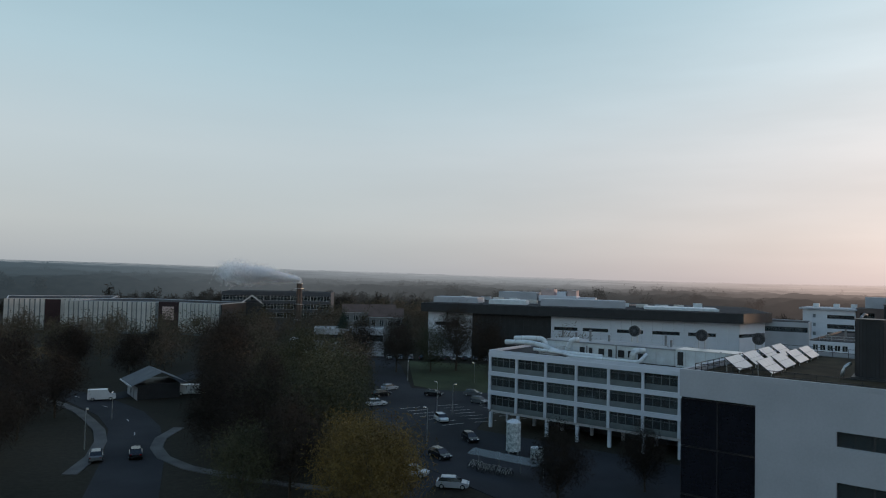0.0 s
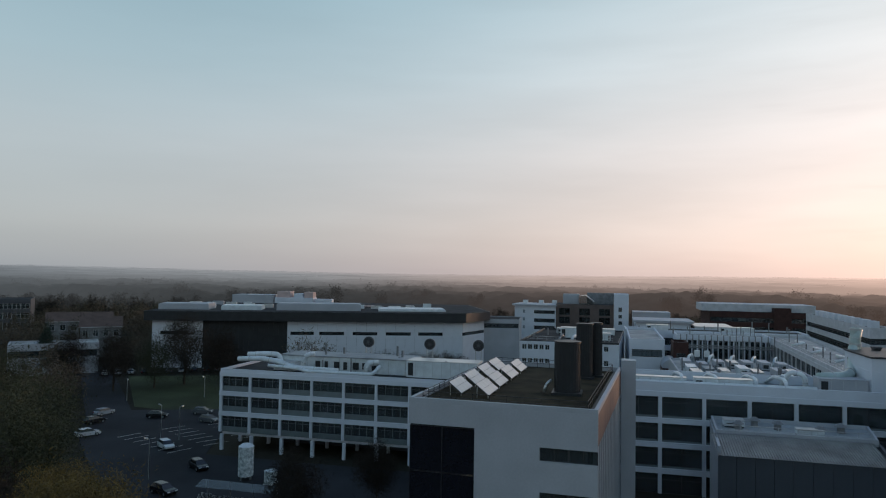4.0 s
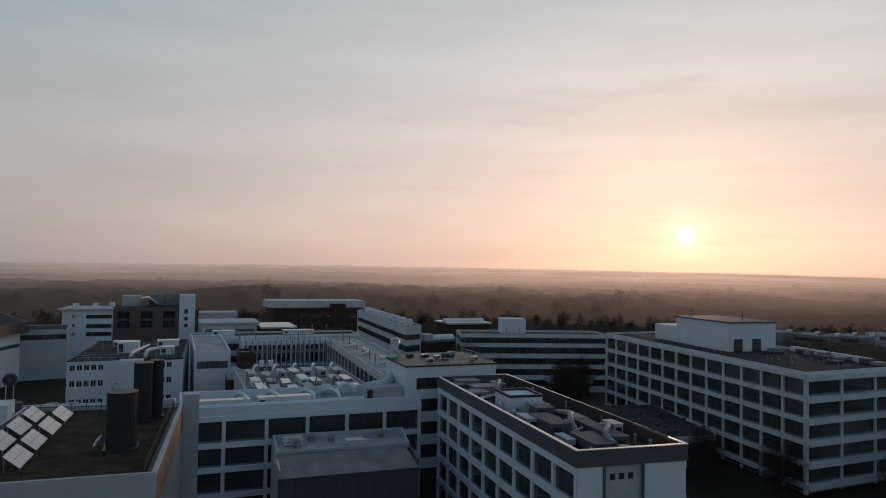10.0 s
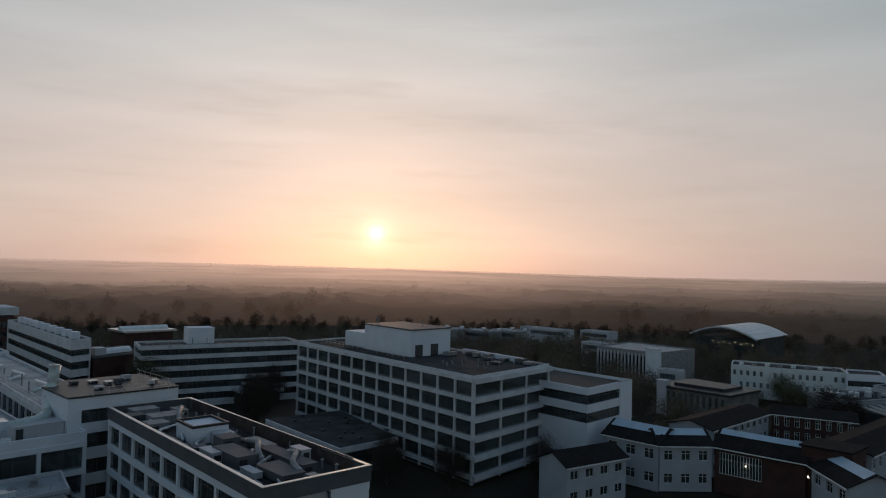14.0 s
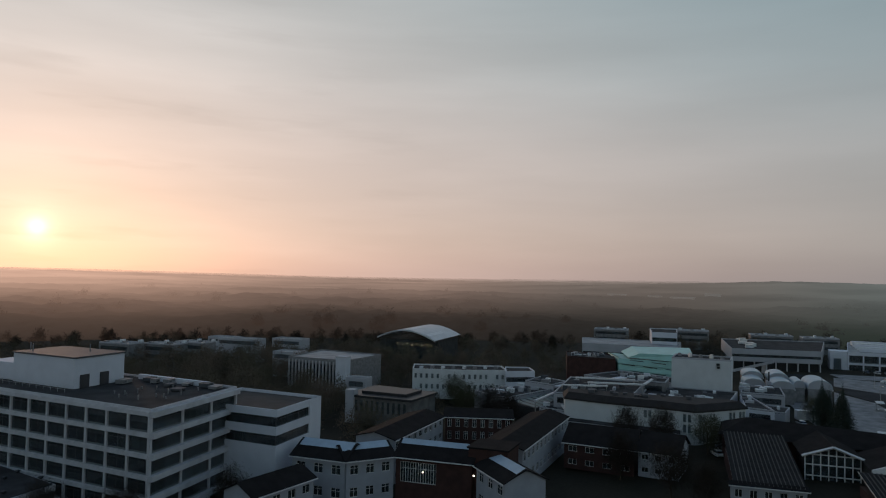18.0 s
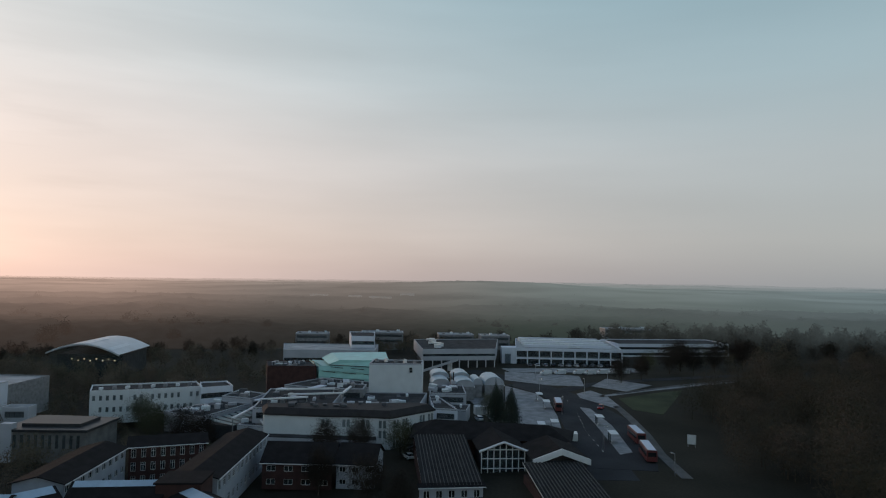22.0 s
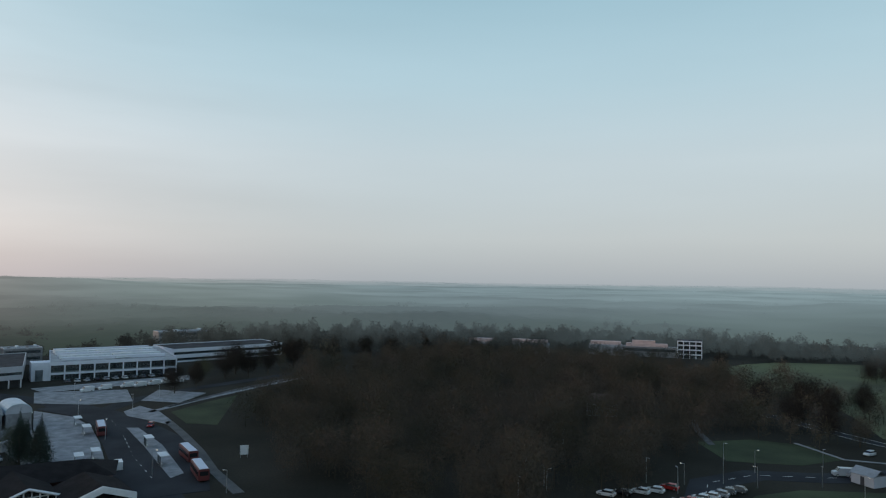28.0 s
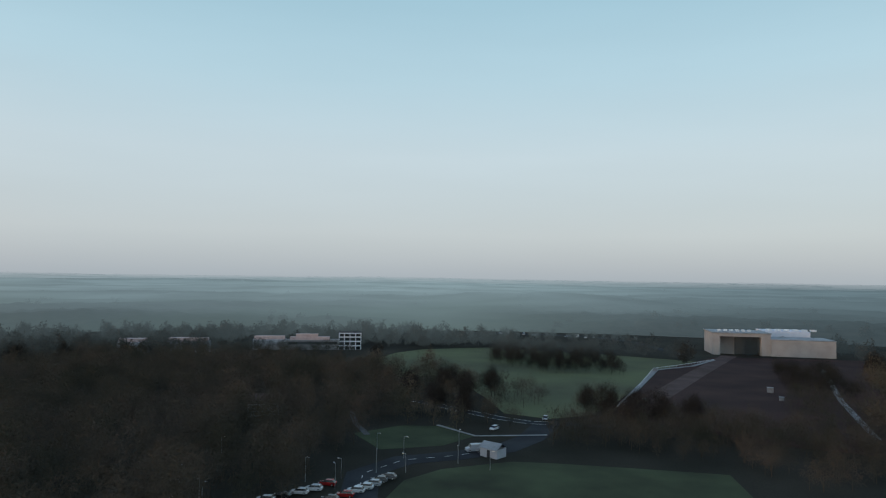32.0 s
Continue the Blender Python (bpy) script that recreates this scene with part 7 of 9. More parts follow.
    for i in range(17):
        part("fin", fin, None, fins, m=m @ pose(0.6 + i * 1.48, 0, 0))
    s = thing("stair_tower", "white windowless stair tower", "stair tower")
    part("wall", MB().prism([(225.4, 117), (225.2, 113), (228.5, 112.6), (228.5, 117)], -4, 8.6), WHITE, s)
    part("cap", MB().prism([(225.2, 117.2), (225.0, 112.8), (228.7, 112.4), (228.7, 117.2)], 8.6, 8.9), CONC, s)
    for x, y, w, d, z in ((255, 150, 12, 8, 5.5), (206, 96, 7, 5, 5.0), (300, 175, 16, 9, 6.0), (285, 190, 22, 8, 6.5), (268, 205, 18, 9, 5.5), (296, 212, 14, 8, 5.5)):
        o = thing("low_block", "low pale flat-roofed block among trees", "building", group="south campus buildings")
        q = [(x, y + w), (x, y), (x + d, y), (x + d, y + w)]
        part("wall", MB().prism(q, -5, z - 0.5), CLAD, o)
        simple_roof(o, q, z, 0.5, CLAD, ROOFL)
        strip_windows(o, q[0], q[1], z - 2.8, z - 1.2, 2.5, recess=-0.06, x0=1, x1=w - 1)
    # arched sports hall
    a = thing("arched_sports_hall", "sports hall under a broad pale arched roof", "sports hall", group="south campus buildings")
    y0, y1, n = 143.0, 112.0, 16
    arc = [(y0 + (y1 - y0) * k / n, 5.2 + 6.4 * math.sin(math.pi * (0.12 + 0.80 * k / n))) for k in range(n + 1)]
    mb = MB()
    for (ya, za), (yb, zb) in zip(arc, arc[1:]):
        mb.face((320, ya, za), (320, yb, zb), (362, yb, zb), (362, ya, za))
        mb.face((320, ya, za - 0.7), (320, yb, zb - 0.7), (320, yb, zb), (320, ya, za))
    part("roof", mb, mat("pale_roof_sheet", (0.5, 0.54, 0.57), 0.4, 0.1, 0.2, 4, metal=0.2), a)
    for k in (3, 8, 13):
        (ya, za), (yb, zb) = arc[k], arc[k + 1]
        part("roof_light", MB().face((322, ya, za + 0.1), (322, yb, zb + 0.1), (345, yb, zb + 0.1), (345, ya, za + 0.1)), DUCT, a)
    part("glazed_front", MB().face(*([(324, y, z - 0.7) for y, z in arc] + [(324, y1, -4), (324, y0, -4)])), GLASS, a)
    part("inner_wall", MB().box(327, 360, y1 + 1, y0 - 1, -4, 6), INSIDE, a)
    lampm = glow("hall_lamp", (1.0, 0.75, 0.4), 1.6)
    for i in range(8):
        part("hall_lamp", MB().box(323.5, 323.8, 115 + 2.6 * i, 115.34 + 2.6 * i, 3.6 + 0.7 * (i % 2), 3.9 + 0.7 * (i % 2)), lampm, a)
    # flats on the far side of the wood
    h = thing("hall_of_residence", "pinkish-roofed flats with a white framed end", "residence", group="far campus buildings")
    m, L = wall_frame((273, -400), (243, -418))
    part("wall", MB().box(0, L, 0, 10, 0, 6.5), UNIT, h, m=m)
    strip_windows(h, (273, -400), (243, -418), 3.6, 5.4, 3.0, recess=-0.06, x0=1, x1=L - 1)
    part("roof", MB().box(2, L - 6, 2, 8, 6.5, 8.5).box(6, L - 14, 3, 7, 8.5, 10.5), PINK, h, m=m)
    frame_facade(h, (243, -418), (229.5, -425.5), [0, 3, 6, 9, 11.6], 4, 0.5, 0.7, 0.3, nx=2, frame_mat=WHITE)
    part("inner_wall", MB().box(0.4, 15, 0.8, 10, 0, 11.5), CHAR, h, m=wall_frame((243, -418), (229.5, -425.5))[0])
    part("roof", MB().box(0, 15.4, 0.4, 10, 11.5, 11.8), ROOF, h, m=wall_frame((243, -418), (229.5, -425.5))[0])
    for x, y, w in ((292, -388, 22), (330, -350, 26), (352, -330, 18)):
        o = thing("hall_of_residence", "far low pinkish residence above the wood", "residence", group="far campus buildings")
        part("wall", MB().box(0, w, 0, 8, -1, 7.0), CLAD, o, m=pose(x, y, 0, 0, 0, -149))
        part("roof", MB().box(1, w - 1, 1, 7, 7.0, 9.2), PINK, o, m=pose(x, y, 0, 0, 0, -149))
    # sports centre at the head of the earth field
    s = thing("sports_centre", "large pale sports centre with a deep entrance portal", "sports centre", group="far campus buildings")
    p, q, r = (2.2, -517.5), (-34.8, -525), (-75, -532)
    m, L = wall_frame(p, q)
    stone = mat("pale_stone_cladding", (0.36, 0.34, 0.32), 0.75, 0.12, 0.15, 4)
    part("wall", MB().box(0, 4.5, 0, 30, -1, 15).box(L - 6, L, 0, 30, -1, 15).box(4.5, L - 6, 9, 30, -1, 15), stone, s, m=m)
    part("portal_head", MB().box(4.51, L - 6.01, 0, 8.9, 12.8, 15), stone, s, m=m)
    part("portal_glass", MB().box(15, L - 6.1, 4, 4.2, -1, 12.7), GLASS, s, m=m)
    part("mullions", MB().box(15.0, 15.4, 3.7, 3.99, -1, 12.7).box(22, 22.4, 3.7, 3.99, -1, 12.7), CHAR, s, m=m)
    part("roof", MB().box(-0.6, L + 0.6, -0.6, 30.6, 15, 15.7), ROOFL, s, m=m)
    m2, L2 = wall_frame(q, r)
    part("wall", MB().box(0.02, L2, -1.5, 24, -1, 11.2), stone, s, m=m2)
    part("roof", MB().box(-0.3, L2 + 0.3, -1.8, 24.3, 11.2, 11.8), ROOFL, s, m=m2)
    part("upper_hall", MB().box(2, L2 - 8, 25, 50, -1, 15.6), WHITE, s, m=m2)
    for i in range(6):
        part("roof_unit", MB().box(5 + 6 * i, 8.5 + 6 * i, 30, 34, 15.6, 16.8), DUCT, s, m=m2)
        part("roof_unit", MB().box(6 + 4 * i, 8 + 4 * i, 12, 15, 15.7, 16.9), DUCT, s, m=m)


south_blocks()

# ------------------------------------------------------------ roof plant


def ahu(x, y, z, lx, ly, h, rz=0.0, mt=None, label="white air-handling unit on a flat roof"):
    """An air-handling unit: casing with panel seams, louvre, door and a curved cowl."""
    a = thing("air_handling_unit", label, "air handler", pose(x, y, z, 0, 0, rz), group="roof plant")
    part("casing", MB().box(0, lx, 0, ly, 0.2, h), mt or DUCT, a)
    part("skid", MB().box(0.1, lx - 0.1, 0.1, ly - 0.1, 0, 0.2), BLACKM, a)
    part("lid", MB().box(-0.06, lx + 0.06, -0.06, ly + 0.06, h, h + 0.07), mt or STEEL, a)
    n = max(1, int(lx / 1.5))
    for i in range(1, n):
        part("seam", cached(("seam", round(h, 1)), lambda: MB().box(-0.03, 0.03, -0.035, 0.0, 0.25, h - 0.05).mesh("seam", STEEL)), None, a, m=pose(i * lx / n, 0, 0))
    part("louvre", MB().box(0.25, min(lx - 0.2, 1.15), -0.05, 0.0, 0.5, h - 0.3), CHAR, a)
    return a


def duct(path, r, name="ventilation_duct", label="pale round duct bending over the roof", mt=None, n=10):
    base = Vector(path[0])
    d = thing(name, label, "duct", pose(*base), group="roof plant")
    P = [Vector(p) - base for p in path]
    # round the corners
    Q = [P[0]]
    for i in range(1, len(P) - 1):
        a, b, c = P[i - 1], P[i], P[i + 1]
        k = min(r * 2.2, (a - b).length * 0.45, (c - b).length * 0.45)
        s, e = b + (a - b).normalized() * k, b + (c - b).normalized() * k
        Q += [s * (1 - t) ** 2 + b * 2 * t * (1 - t) + e * t * t for t in (0, 0.25, 0.5, 0.75, 1)]
    Q.append(P[-1])
    part("pipe", MB().tube(Q, r, r, n), mt or DUCT, d, smooth=True)
    for i in range(len(P) - 1):
        mid = (P[i] + P[i + 1]) / 2
        ax = (P[i + 1] - P[i]).normalized() * 0.05
        part("flange", MB().tube([mid - ax, mid + ax], r * 1.12, r * 1.12, n), STEEL, d)
    return d


def stub_vent(x, y, z, h, r, cowl=True):
    v = thing("roof_vent", "grey metal vent pipe with a small cowl", "vent", pose(x, y, z), group="roof plant")
    part("pipe", MB().cone(0, 0, 0, h, r, r, 10), UNIT, v)
    if cowl:
        part("cowl", MB().cone(0, 0, h, h + r * 0.9, r * 1.7, r * 0.6, 10), UNIT, v)


def round_fan(x, y, z, r, up):
    f = thing("roof_fan", "round dark fan housing on a tall stand above a plant box", "fan", pose(x, y, z, 0, 0, 8), group="roof plant")
    part("housing", MB().tube([(0, -0.35, up), (0, 0.35, up)], r, r, 22), DARKGREY, f)
    part("grille", MB().tube([(0, -0.40, up), (0, -0.36, up)], r * 0.82, r * 0.82, 22), BLACKM, f)
    hub = MB()
    for i in range(6):
        a = i * math.pi / 6
        hub.tube([(-r * math.cos(a), -0.43, up - r * math.sin(a)), (r * math.cos(a), -0.43, up + r * math.sin(a))], 0.04, 0.04, 4)
    part("spokes", hub, DARKGREY, f)
    for sx in (-0.5, 0.5):
        part("leg", MB().box(sx - 0.06, sx + 0.06, -0.2, 0.2, 1.2, up - r * 0.75), STEEL, f)
    part("plant_box", MB().box(-1.7, 1.7, -0.9, 0.9, 0, 1.2), DARKGREY, f)


def roof_rail(pts, z, closed=False):
    r = thing("roof_rail", "thin grey guard rail along a roof edge", "guard rail", group="roof plant")
    k = len(pts)
    for i in range(k if closed else k - 1):
        m, L = wall_frame(pts[i], pts[(i + 1) % k], z)
        part("rail", MB().box(0, L, -0.03, 0.03, 1.04, 1.1), STEEL, r, m=m)
        part("rail", MB().box(0, L, -0.025, 0.025, 0.5, 0.55), STEEL, r, m=m)
        post = cached("railpost", lambda: MB().box(-0.03, 0.03, -0.031, 0.031, 0, 1.08).mesh("post", STEEL))
        for j in range(int(L / 2.2) + 1):
            part("post", post, None, r, m=m @ pose(min(j * 2.2, L - 0.03), 0, 0))


prng = random.Random(3)
# beside the flues
duct([(-5.6, 74.4, 14.0), (-5.4, 74.4, 19.0), (-5.1, 75.0, 19.6), (-4.9, 75.6, 19.4)], 0.11, "vent_pipe", "thin bright vent pipe beside the dark flue", UNIT)
duct([(-6.6, 71.6, 14.0), (-6.4, 71.6, 14.8), (-5.9, 72.0, 15.2)], 0.14, "vent_pipe", "short bent pipe at the foot of the flue", STEEL)
# on the white laboratory: plant room, wrapped pipes, ducts and fans
pr = thing("roof_plant_room", "long pale roof plant room hung with ducts", "plant room", group="roof plant")
part("wall", MB().box(-57, -33, 113.2, 119.5, 8.45, 11.0), DUCT, pr)
part("roof", MB().box(-57.2, -32.8, 113.0, 119.7, 11.0, 11.2), ROOFL, pr)
for i in range(8):
    part("panel_seam", cached("prs", lambda: MB().box(-0.04, 0.04, 113.14, 113.2, 8.5, 11.0).mesh("panel_seam", STEEL)), None, pr, m=pose(-55 + 3 * i, 0, 0))
for i, w in enumerate((0.9, 0.6, 1.0, 0.7, 1.1, 0.5, 0.8)):
    part("louvre", MB().box(-50.5 + 1.75 * i, -50.5 + 1.75 * i + w, 113.05, 113.13, 9.0 + 0.1 * (i % 3), 10.3), CHAR, pr)
ahu(-33.0, 110.6, 8.5, 12, 4.5, 2.9, label="large white air-handling unit on the laboratory roof")
ahu(-57.4, 110.9, 8.5, 4.0, 2.2, 1.6)
duct([(-64.6, 111.5, 10.2), (-60, 111.2, 10.5), (-56.2, 110.6, 10.2), (-53.5, 110.2, 9.3), (-45, 109.9, 9.2)], 0.46, label="fat white insulated duct along the roof edge")
duct([(-63.4, 112.8, 10.9), (-60, 112.6, 11.2), (-57, 112.4, 11.2), (-56.6, 112.4, 8.9)], 0.46, label="fat white insulated duct with a bent end")
duct([(-58, 110.1, 9.5), (-52.0, 109.7, 9.3), (-50.6, 109.4, 8.95), (-38.5, 109.2, 9.0), (-37.6, 110.4, 10.3)], 0.3)
duct([(-52.2, 110.9, 8.9), (-51.2, 110.8, 11.6), (-50.0, 111.6, 11.7)], 0.42)
duct([(-40.3, 111.2, 9.0), (-40.2, 111.2, 10.6), (-38.6, 112.4, 10.6)], 0.5, label="short wide duct elbow at the plant room")
for i in range(5):
    u, v = prng.uniform(0.02, 0.72), prng.uniform(0.25, 0.8)
    ahu(-141 + 93 * u - 12 * v, 190 + 34.5 * u + 55 * v, 13.1, prng.uniform(1.5, 4.5), prng.uniform(1.2, 2.6), prng.uniform(0.6, 2.0), 20, mt=prng.choice((DUCT, DUCT, UNIT, CLAD, PINK)), label="small pale plant box on the hall's dark roof")
for x, y in ((-43.7, 121.6), (-32.1, 122.2), (-23.2, 122.9)):
    round_fan(x, y, 8.5, 1.0, 4.6)
for x in (-58.5, -56.5, -54.0, -49.5, -47.0, -35.5, -36.8):
    stub_vent(x, 116 + prng.uniform(-2, 4), 11.2 if x > -57 and x < -33 else 8.5, prng.uniform(0.8, 1.9), 0.2, prng.random() < 0.5)
roof_rail([(-64, 122.5), (-30, 122.5)], 8.5)
for i in range(6):
    duct([(-30 - i * 0.3 + 1.2 * i, 108.8 + 0.4 * (i % 2), 8.65), (-44 + 3 * i, 108.9 + 0.4 * (i % 2), 8.65)], 0.09, "roof_pipe", "thin pipe run on the roof", STEEL, 6)
# on the north wing
duct([(2.2, 107.3, 10.35), (12, 107.2, 10.4), (20, 107.2, 10.4), (28.2, 107.3, 10.5)], 0.4, label="long pale duct along the wing's roof edge")
ahu(2.4, 108.0, 9.6, 8.5, 1.6, 1.5)
ahu(12, 108.1, 9.6, 8.0, 1.8, 1.6)
ahu(28.6, 107.6, 9.6, 6.2, 3.0, 2.4, mt=CLAD, label="grey air-handling unit on the wing's roof")
for x0 in (10.2, 15.0, 20.4, 24.4):
    duct([(x0, 107.6, 10.7), (x0 + 0.2, 109.6, 11.3), (x0 - 0.4, 113.5, 11.2), (x0 - 0.8, 119, 9.4)], 0.28)
duct([(27.6, 110.4, 9.7), (27.4, 110.4, 12.1), (25.6, 111.2, 12.4), (24.6, 111.6, 10.2)], 0.36, label="arched pale duct on the wing's roof")
duct([(29, 109.5, 11.9), (33, 111, 12.0), (35.2, 115, 12.6), (36.2, 118.4, 15.6), (36.9, 118.6, 18.6)], 0.75, "exhaust_duct", "large pale exhaust duct rising to a stack", mat("pale_green_duct", (0.42, 0.50, 0.48), 0.4, 0.12, 0.6, 6))
st = thing("exhaust_stack", "pale round exhaust stack with a band", "stack", pose(36.6, 118.6, 10.9), group="roof plant")
part("pipe", MB().cone(0, 0, 0, 7.4, 0.75, 0.75, 16), mat("pale_green_duct", (0.42, 0.50, 0.48)), st)
part("band", MB().cone(0, 0, 5.0, 5.4, 0.86, 0.86, 16), STEEL, st)
part("rim", MB().cone(0, 0, 7.4, 7.7, 0.85, 0.85, 16), STEEL, st)
for i in range(7):
    for k in range(3):
        ahu(13.4 + 2.9 * i + prng.uniform(-0.3, 0.3), 122.5 + 9.5 * k + prng.uniform(-1, 1), 8.62, 1.6, prng.uniform(4.0, 6.0), prng.uniform(0.8, 1.6), mt=prng.choice((DUCT, STEEL, CLAD, ROOFL)), label="low pale roof unit in a row over the court")
for i in range(5):
    duct([(15 + 4 * i, 147, 8.9), (15.4 + 4 * i, 148, 10.2), (16.4 + 4 * i, 151, 10.2), (16.6 + 4 * i, 152.6, 8.9)], 0.26)
for x in (17.5, 19.4):
    wb = thing("white_roof_box", "small white box on legs over the court roof", "roof unit", pose(x, 152.5, 8.6), group="roof plant")
    part("box", MB().box(-0.5, 0.5, -0.4, 0.4, 1.0, 2.3), FRAMEW, wb)
    part("stand", MB().box(-0.4, 0.4, -0.3, 0.3, 0, 1.0), DARKGREY, wb)
for i in range(12):
    stub_vent(16 + 24 * prng.random(), 193 + 9 * prng.random(), 10.5, prng.uniform(0.8, 2.6), prng.uniform(0.08, 0.16), prng.random() < 0.4)
roof_rail([(17.4, 192.6), (39.6, 192.6)], 10.5)
for x, y in ((16.5, 139), (19.5, 139.5), (18, 126), (23, 133), (28, 128), (31, 141), (14, 133)):
    stub_vent(x, y, 8.62, prng.uniform(0.8, 2.2), 0.3)
# on the corner block and the rear court
roof_rail([(38, 106), (50, 106), (50, 120)], 15.45)
for i in range(9):
    ahu(38.5 + 1.3 * i, 108 + 9 * prng.random(), 15.45, prng.uniform(0.7, 1.5), prng.uniform(0.6, 1.4), prng.uniform(0.4, 1.1), mt=prng.choice((DARKGREY, CLAD, STEEL)), label="small roof unit on the corner block")
for i in range(8):
    stub_vent(39 + 0.6 * i + prng.random(), 126 + 9 * i, 10.3, prng.uniform(1.0, 3.2), 0.14)
for i in range(4):
    duct([(41, 128 + 16 * i, 10.6), (44, 129 + 16 * i, 11.2), (44.5, 139 + 16 * i, 10.7)], 0.3)
roof_rail([(38.4, 126), (41.6, 200)], 10.25)
for i in range(10):
    stub_vent(8 + 4.4 * i, 206 + 6 * prng.random(), 10.8, prng.uniform(1, 3), 0.16)
ahu(10, 207, 10.75, 6, 3, 1.6), ahu(30, 208, 10.75, 9, 3, 1.4)
# low laboratory
ahu(-12, 172, 10.65, 4.5, 4, 2.6), ahu(-3, 168, 10.65, 3, 3, 1.8), ahu(-14, 186, 10.65, 5, 3, 1.4), ahu(-4, 184, 10.65, 5, 4, 1.6)
duct([(-6, 164, 10.8), (-5.6, 166, 12.2), (-1, 172, 12.2), (-0.6, 178, 11.0)], 0.4)
duct([(-9, 166, 10.8), (-8.6, 168, 11.6), (-6, 180, 11.6), (-6, 188, 10.9)], 0.35)
for i in range(9):
    stub_vent(-18 + 2.2 * i, 164 + 30 * prng.random(), 10.65, prng.uniform(0.6, 2.0), 0.2)
roof_rail([(-19, 163), (0.5, 164)], 10.65)
for i in range(9):
    ahu(-55 + 5.2 * i + prng.uniform(-1.5, 1.5), prng.uniform(111.5, 120), 8.5, prng.uniform(0.8, 2.2), prng.uniform(0.7, 1.6), prng.uniform(0.5, 1.5), mt=prng.choice((DUCT, UNIT, CLAD)), label="small pale roof unit on the laboratory roof")
for i in range(12):
    stub_vent(-58 + 4.6 * i + prng.uniform(-1, 1), prng.uniform(109.5, 116), 8.5, prng.uniform(1.0, 3.2), prng.uniform(0.07, 0.16), prng.random() < 0.5)
for i in range(10):
    stub_vent(13 + 2.1 * i, prng.uniform(120, 145), 8.62, prng.uniform(1.0, 2.8), prng.uniform(0.08, 0.2), prng.random() < 0.5)
# on the grey-parapet block
bx = thing("roof_plant_room", "square pale roof hatch room with a dark sunken top", "plant room", group="roof plant")
part("wall", MB().prism([(41.2, 82.0), (45.8, 81.6), (46.2, 86.8), (41.6, 87.2)], 12.5, 14.5), WHITE, bx)
ring(bx, "rim", [(41.1, 81.9), (45.9, 81.5), (46.3, 86.9), (41.5, 87.3)], 14.5, 14.8, 0.3, CHAR)
part("lean_to", MB().prism([(43.2, 79.6), (45.6, 79.4), (45.8, 81.5), (43.4, 81.7)], 12.5, 13.9), CLAD, bx)
for x, y, lx, ly, h in ((38.6, 72.2, 1.3, 3.2, 1.4), (38.8, 76.6, 1.6, 1.2, 1.1), (41.8, 75.6, 2.2, 2.6, 1.8), (39.2, 64.5, 1.0, 3.0, 0.8), (46.2, 66.2, 1.2, 2.4, 1.6), (40.0, 97.6, 2.0, 2.2, 1.1), (45.4, 88.8, 2.0, 1.4, 1.3), (46.3, 96.5, 1.4, 3.0, 1.2), (42.6, 59.2, 1.0, 1.2, 1.0)):
    ahu(x, y, 12.5, lx, ly, h, -3, mt=prng.choice((UNIT, DARKGREY, DARKGREY, CLAD)), label="small weathered unit among ducts behind the grey parapet")
for i in range(9):
    y0 = 61 + 4.6 * i
    duct([(40.2 + 0.4 * (i % 3), y0, 12.75), (40.6 + 0.4 * (i % 3), y0 + 1.2, 13.1 + 0.25 * (i % 2)), (43.0 + 0.6 * (i % 4), y0 + 2.8, 13.2 + 0.3 * (i % 2)), (43.6 + 0.6 * (i % 4), y0 + 4.2, 12.75)], 0.16 + 0.04 * (i % 3), mt=prng.choice((UNIT, DUCT, STEEL)), n=8)
for i in range(4):
    duct([(38.4 + 0.3 * i, 60 + i, 12.62), (40.6 + 0.3 * i, 101 - 2 * i, 12.62)], 0.08, "roof_pipe", "thin pipe run on the roof", STEEL, 6)
for x, y, lx, ly, h in ((39.6, 68.5, 2.4, 6.0, 1.9), (40.4, 61.0, 2.6, 5.4, 1.3), (43.8, 62.5, 1.8, 9.5, 1.5), (39.8, 91.0, 2.6, 2.6, 1.4), (41.6, 94.0, 4.2, 3.0, 1.6), (41.5, 100.2, 3.6, 2.6, 1.5), (45.6, 72.5, 1.4, 5, 1.2)):
    ahu(x, y, 12.5, lx, ly, h * 0.8, -3, mt=DARKGREY if ly > 5.2 else UNIT, label="weathered pale roof unit behind the grey parapet")
duct([(42.4, 67.6, 12.8), (42.6, 69.5, 14.2), (44.6, 72.5, 14.2), (44.9, 78, 13.3)], 0.34, mt=UNIT)
duct([(43.0, 60.6, 12.9), (43.2, 63.6, 14.0), (45.8, 66.5, 14.0), (46.2, 70, 13.2)], 0.32, mt=UNIT)
duct([(43.8, 91, 13.0), (44.6, 93, 14.2), (47, 97, 14.2), (47.4, 100, 13.0)], 0.3, mt=UNIT)
for i in range(13):
    stub_vent(46.3 + 1.6 * prng.random() + (0.05 * i), 60.5 + 3.1 * i, 12.5, prng.uniform(0.7, 2.0), prng.uniform(0.06, 0.16), prng.random() < 0.4)
sc = thing("roof_screen", "rusty ribbed screen wall along the roof's far edge", "screen", group="roof plant")
mb = MB().box(0, 41.4, 0.02, 0.10, 0, 1.75)
for i in range(60):
    mb.box(i * 0.69 + 0.2, i * 0.69 + 0.3, -0.05, 0.13, 0, 1.72)
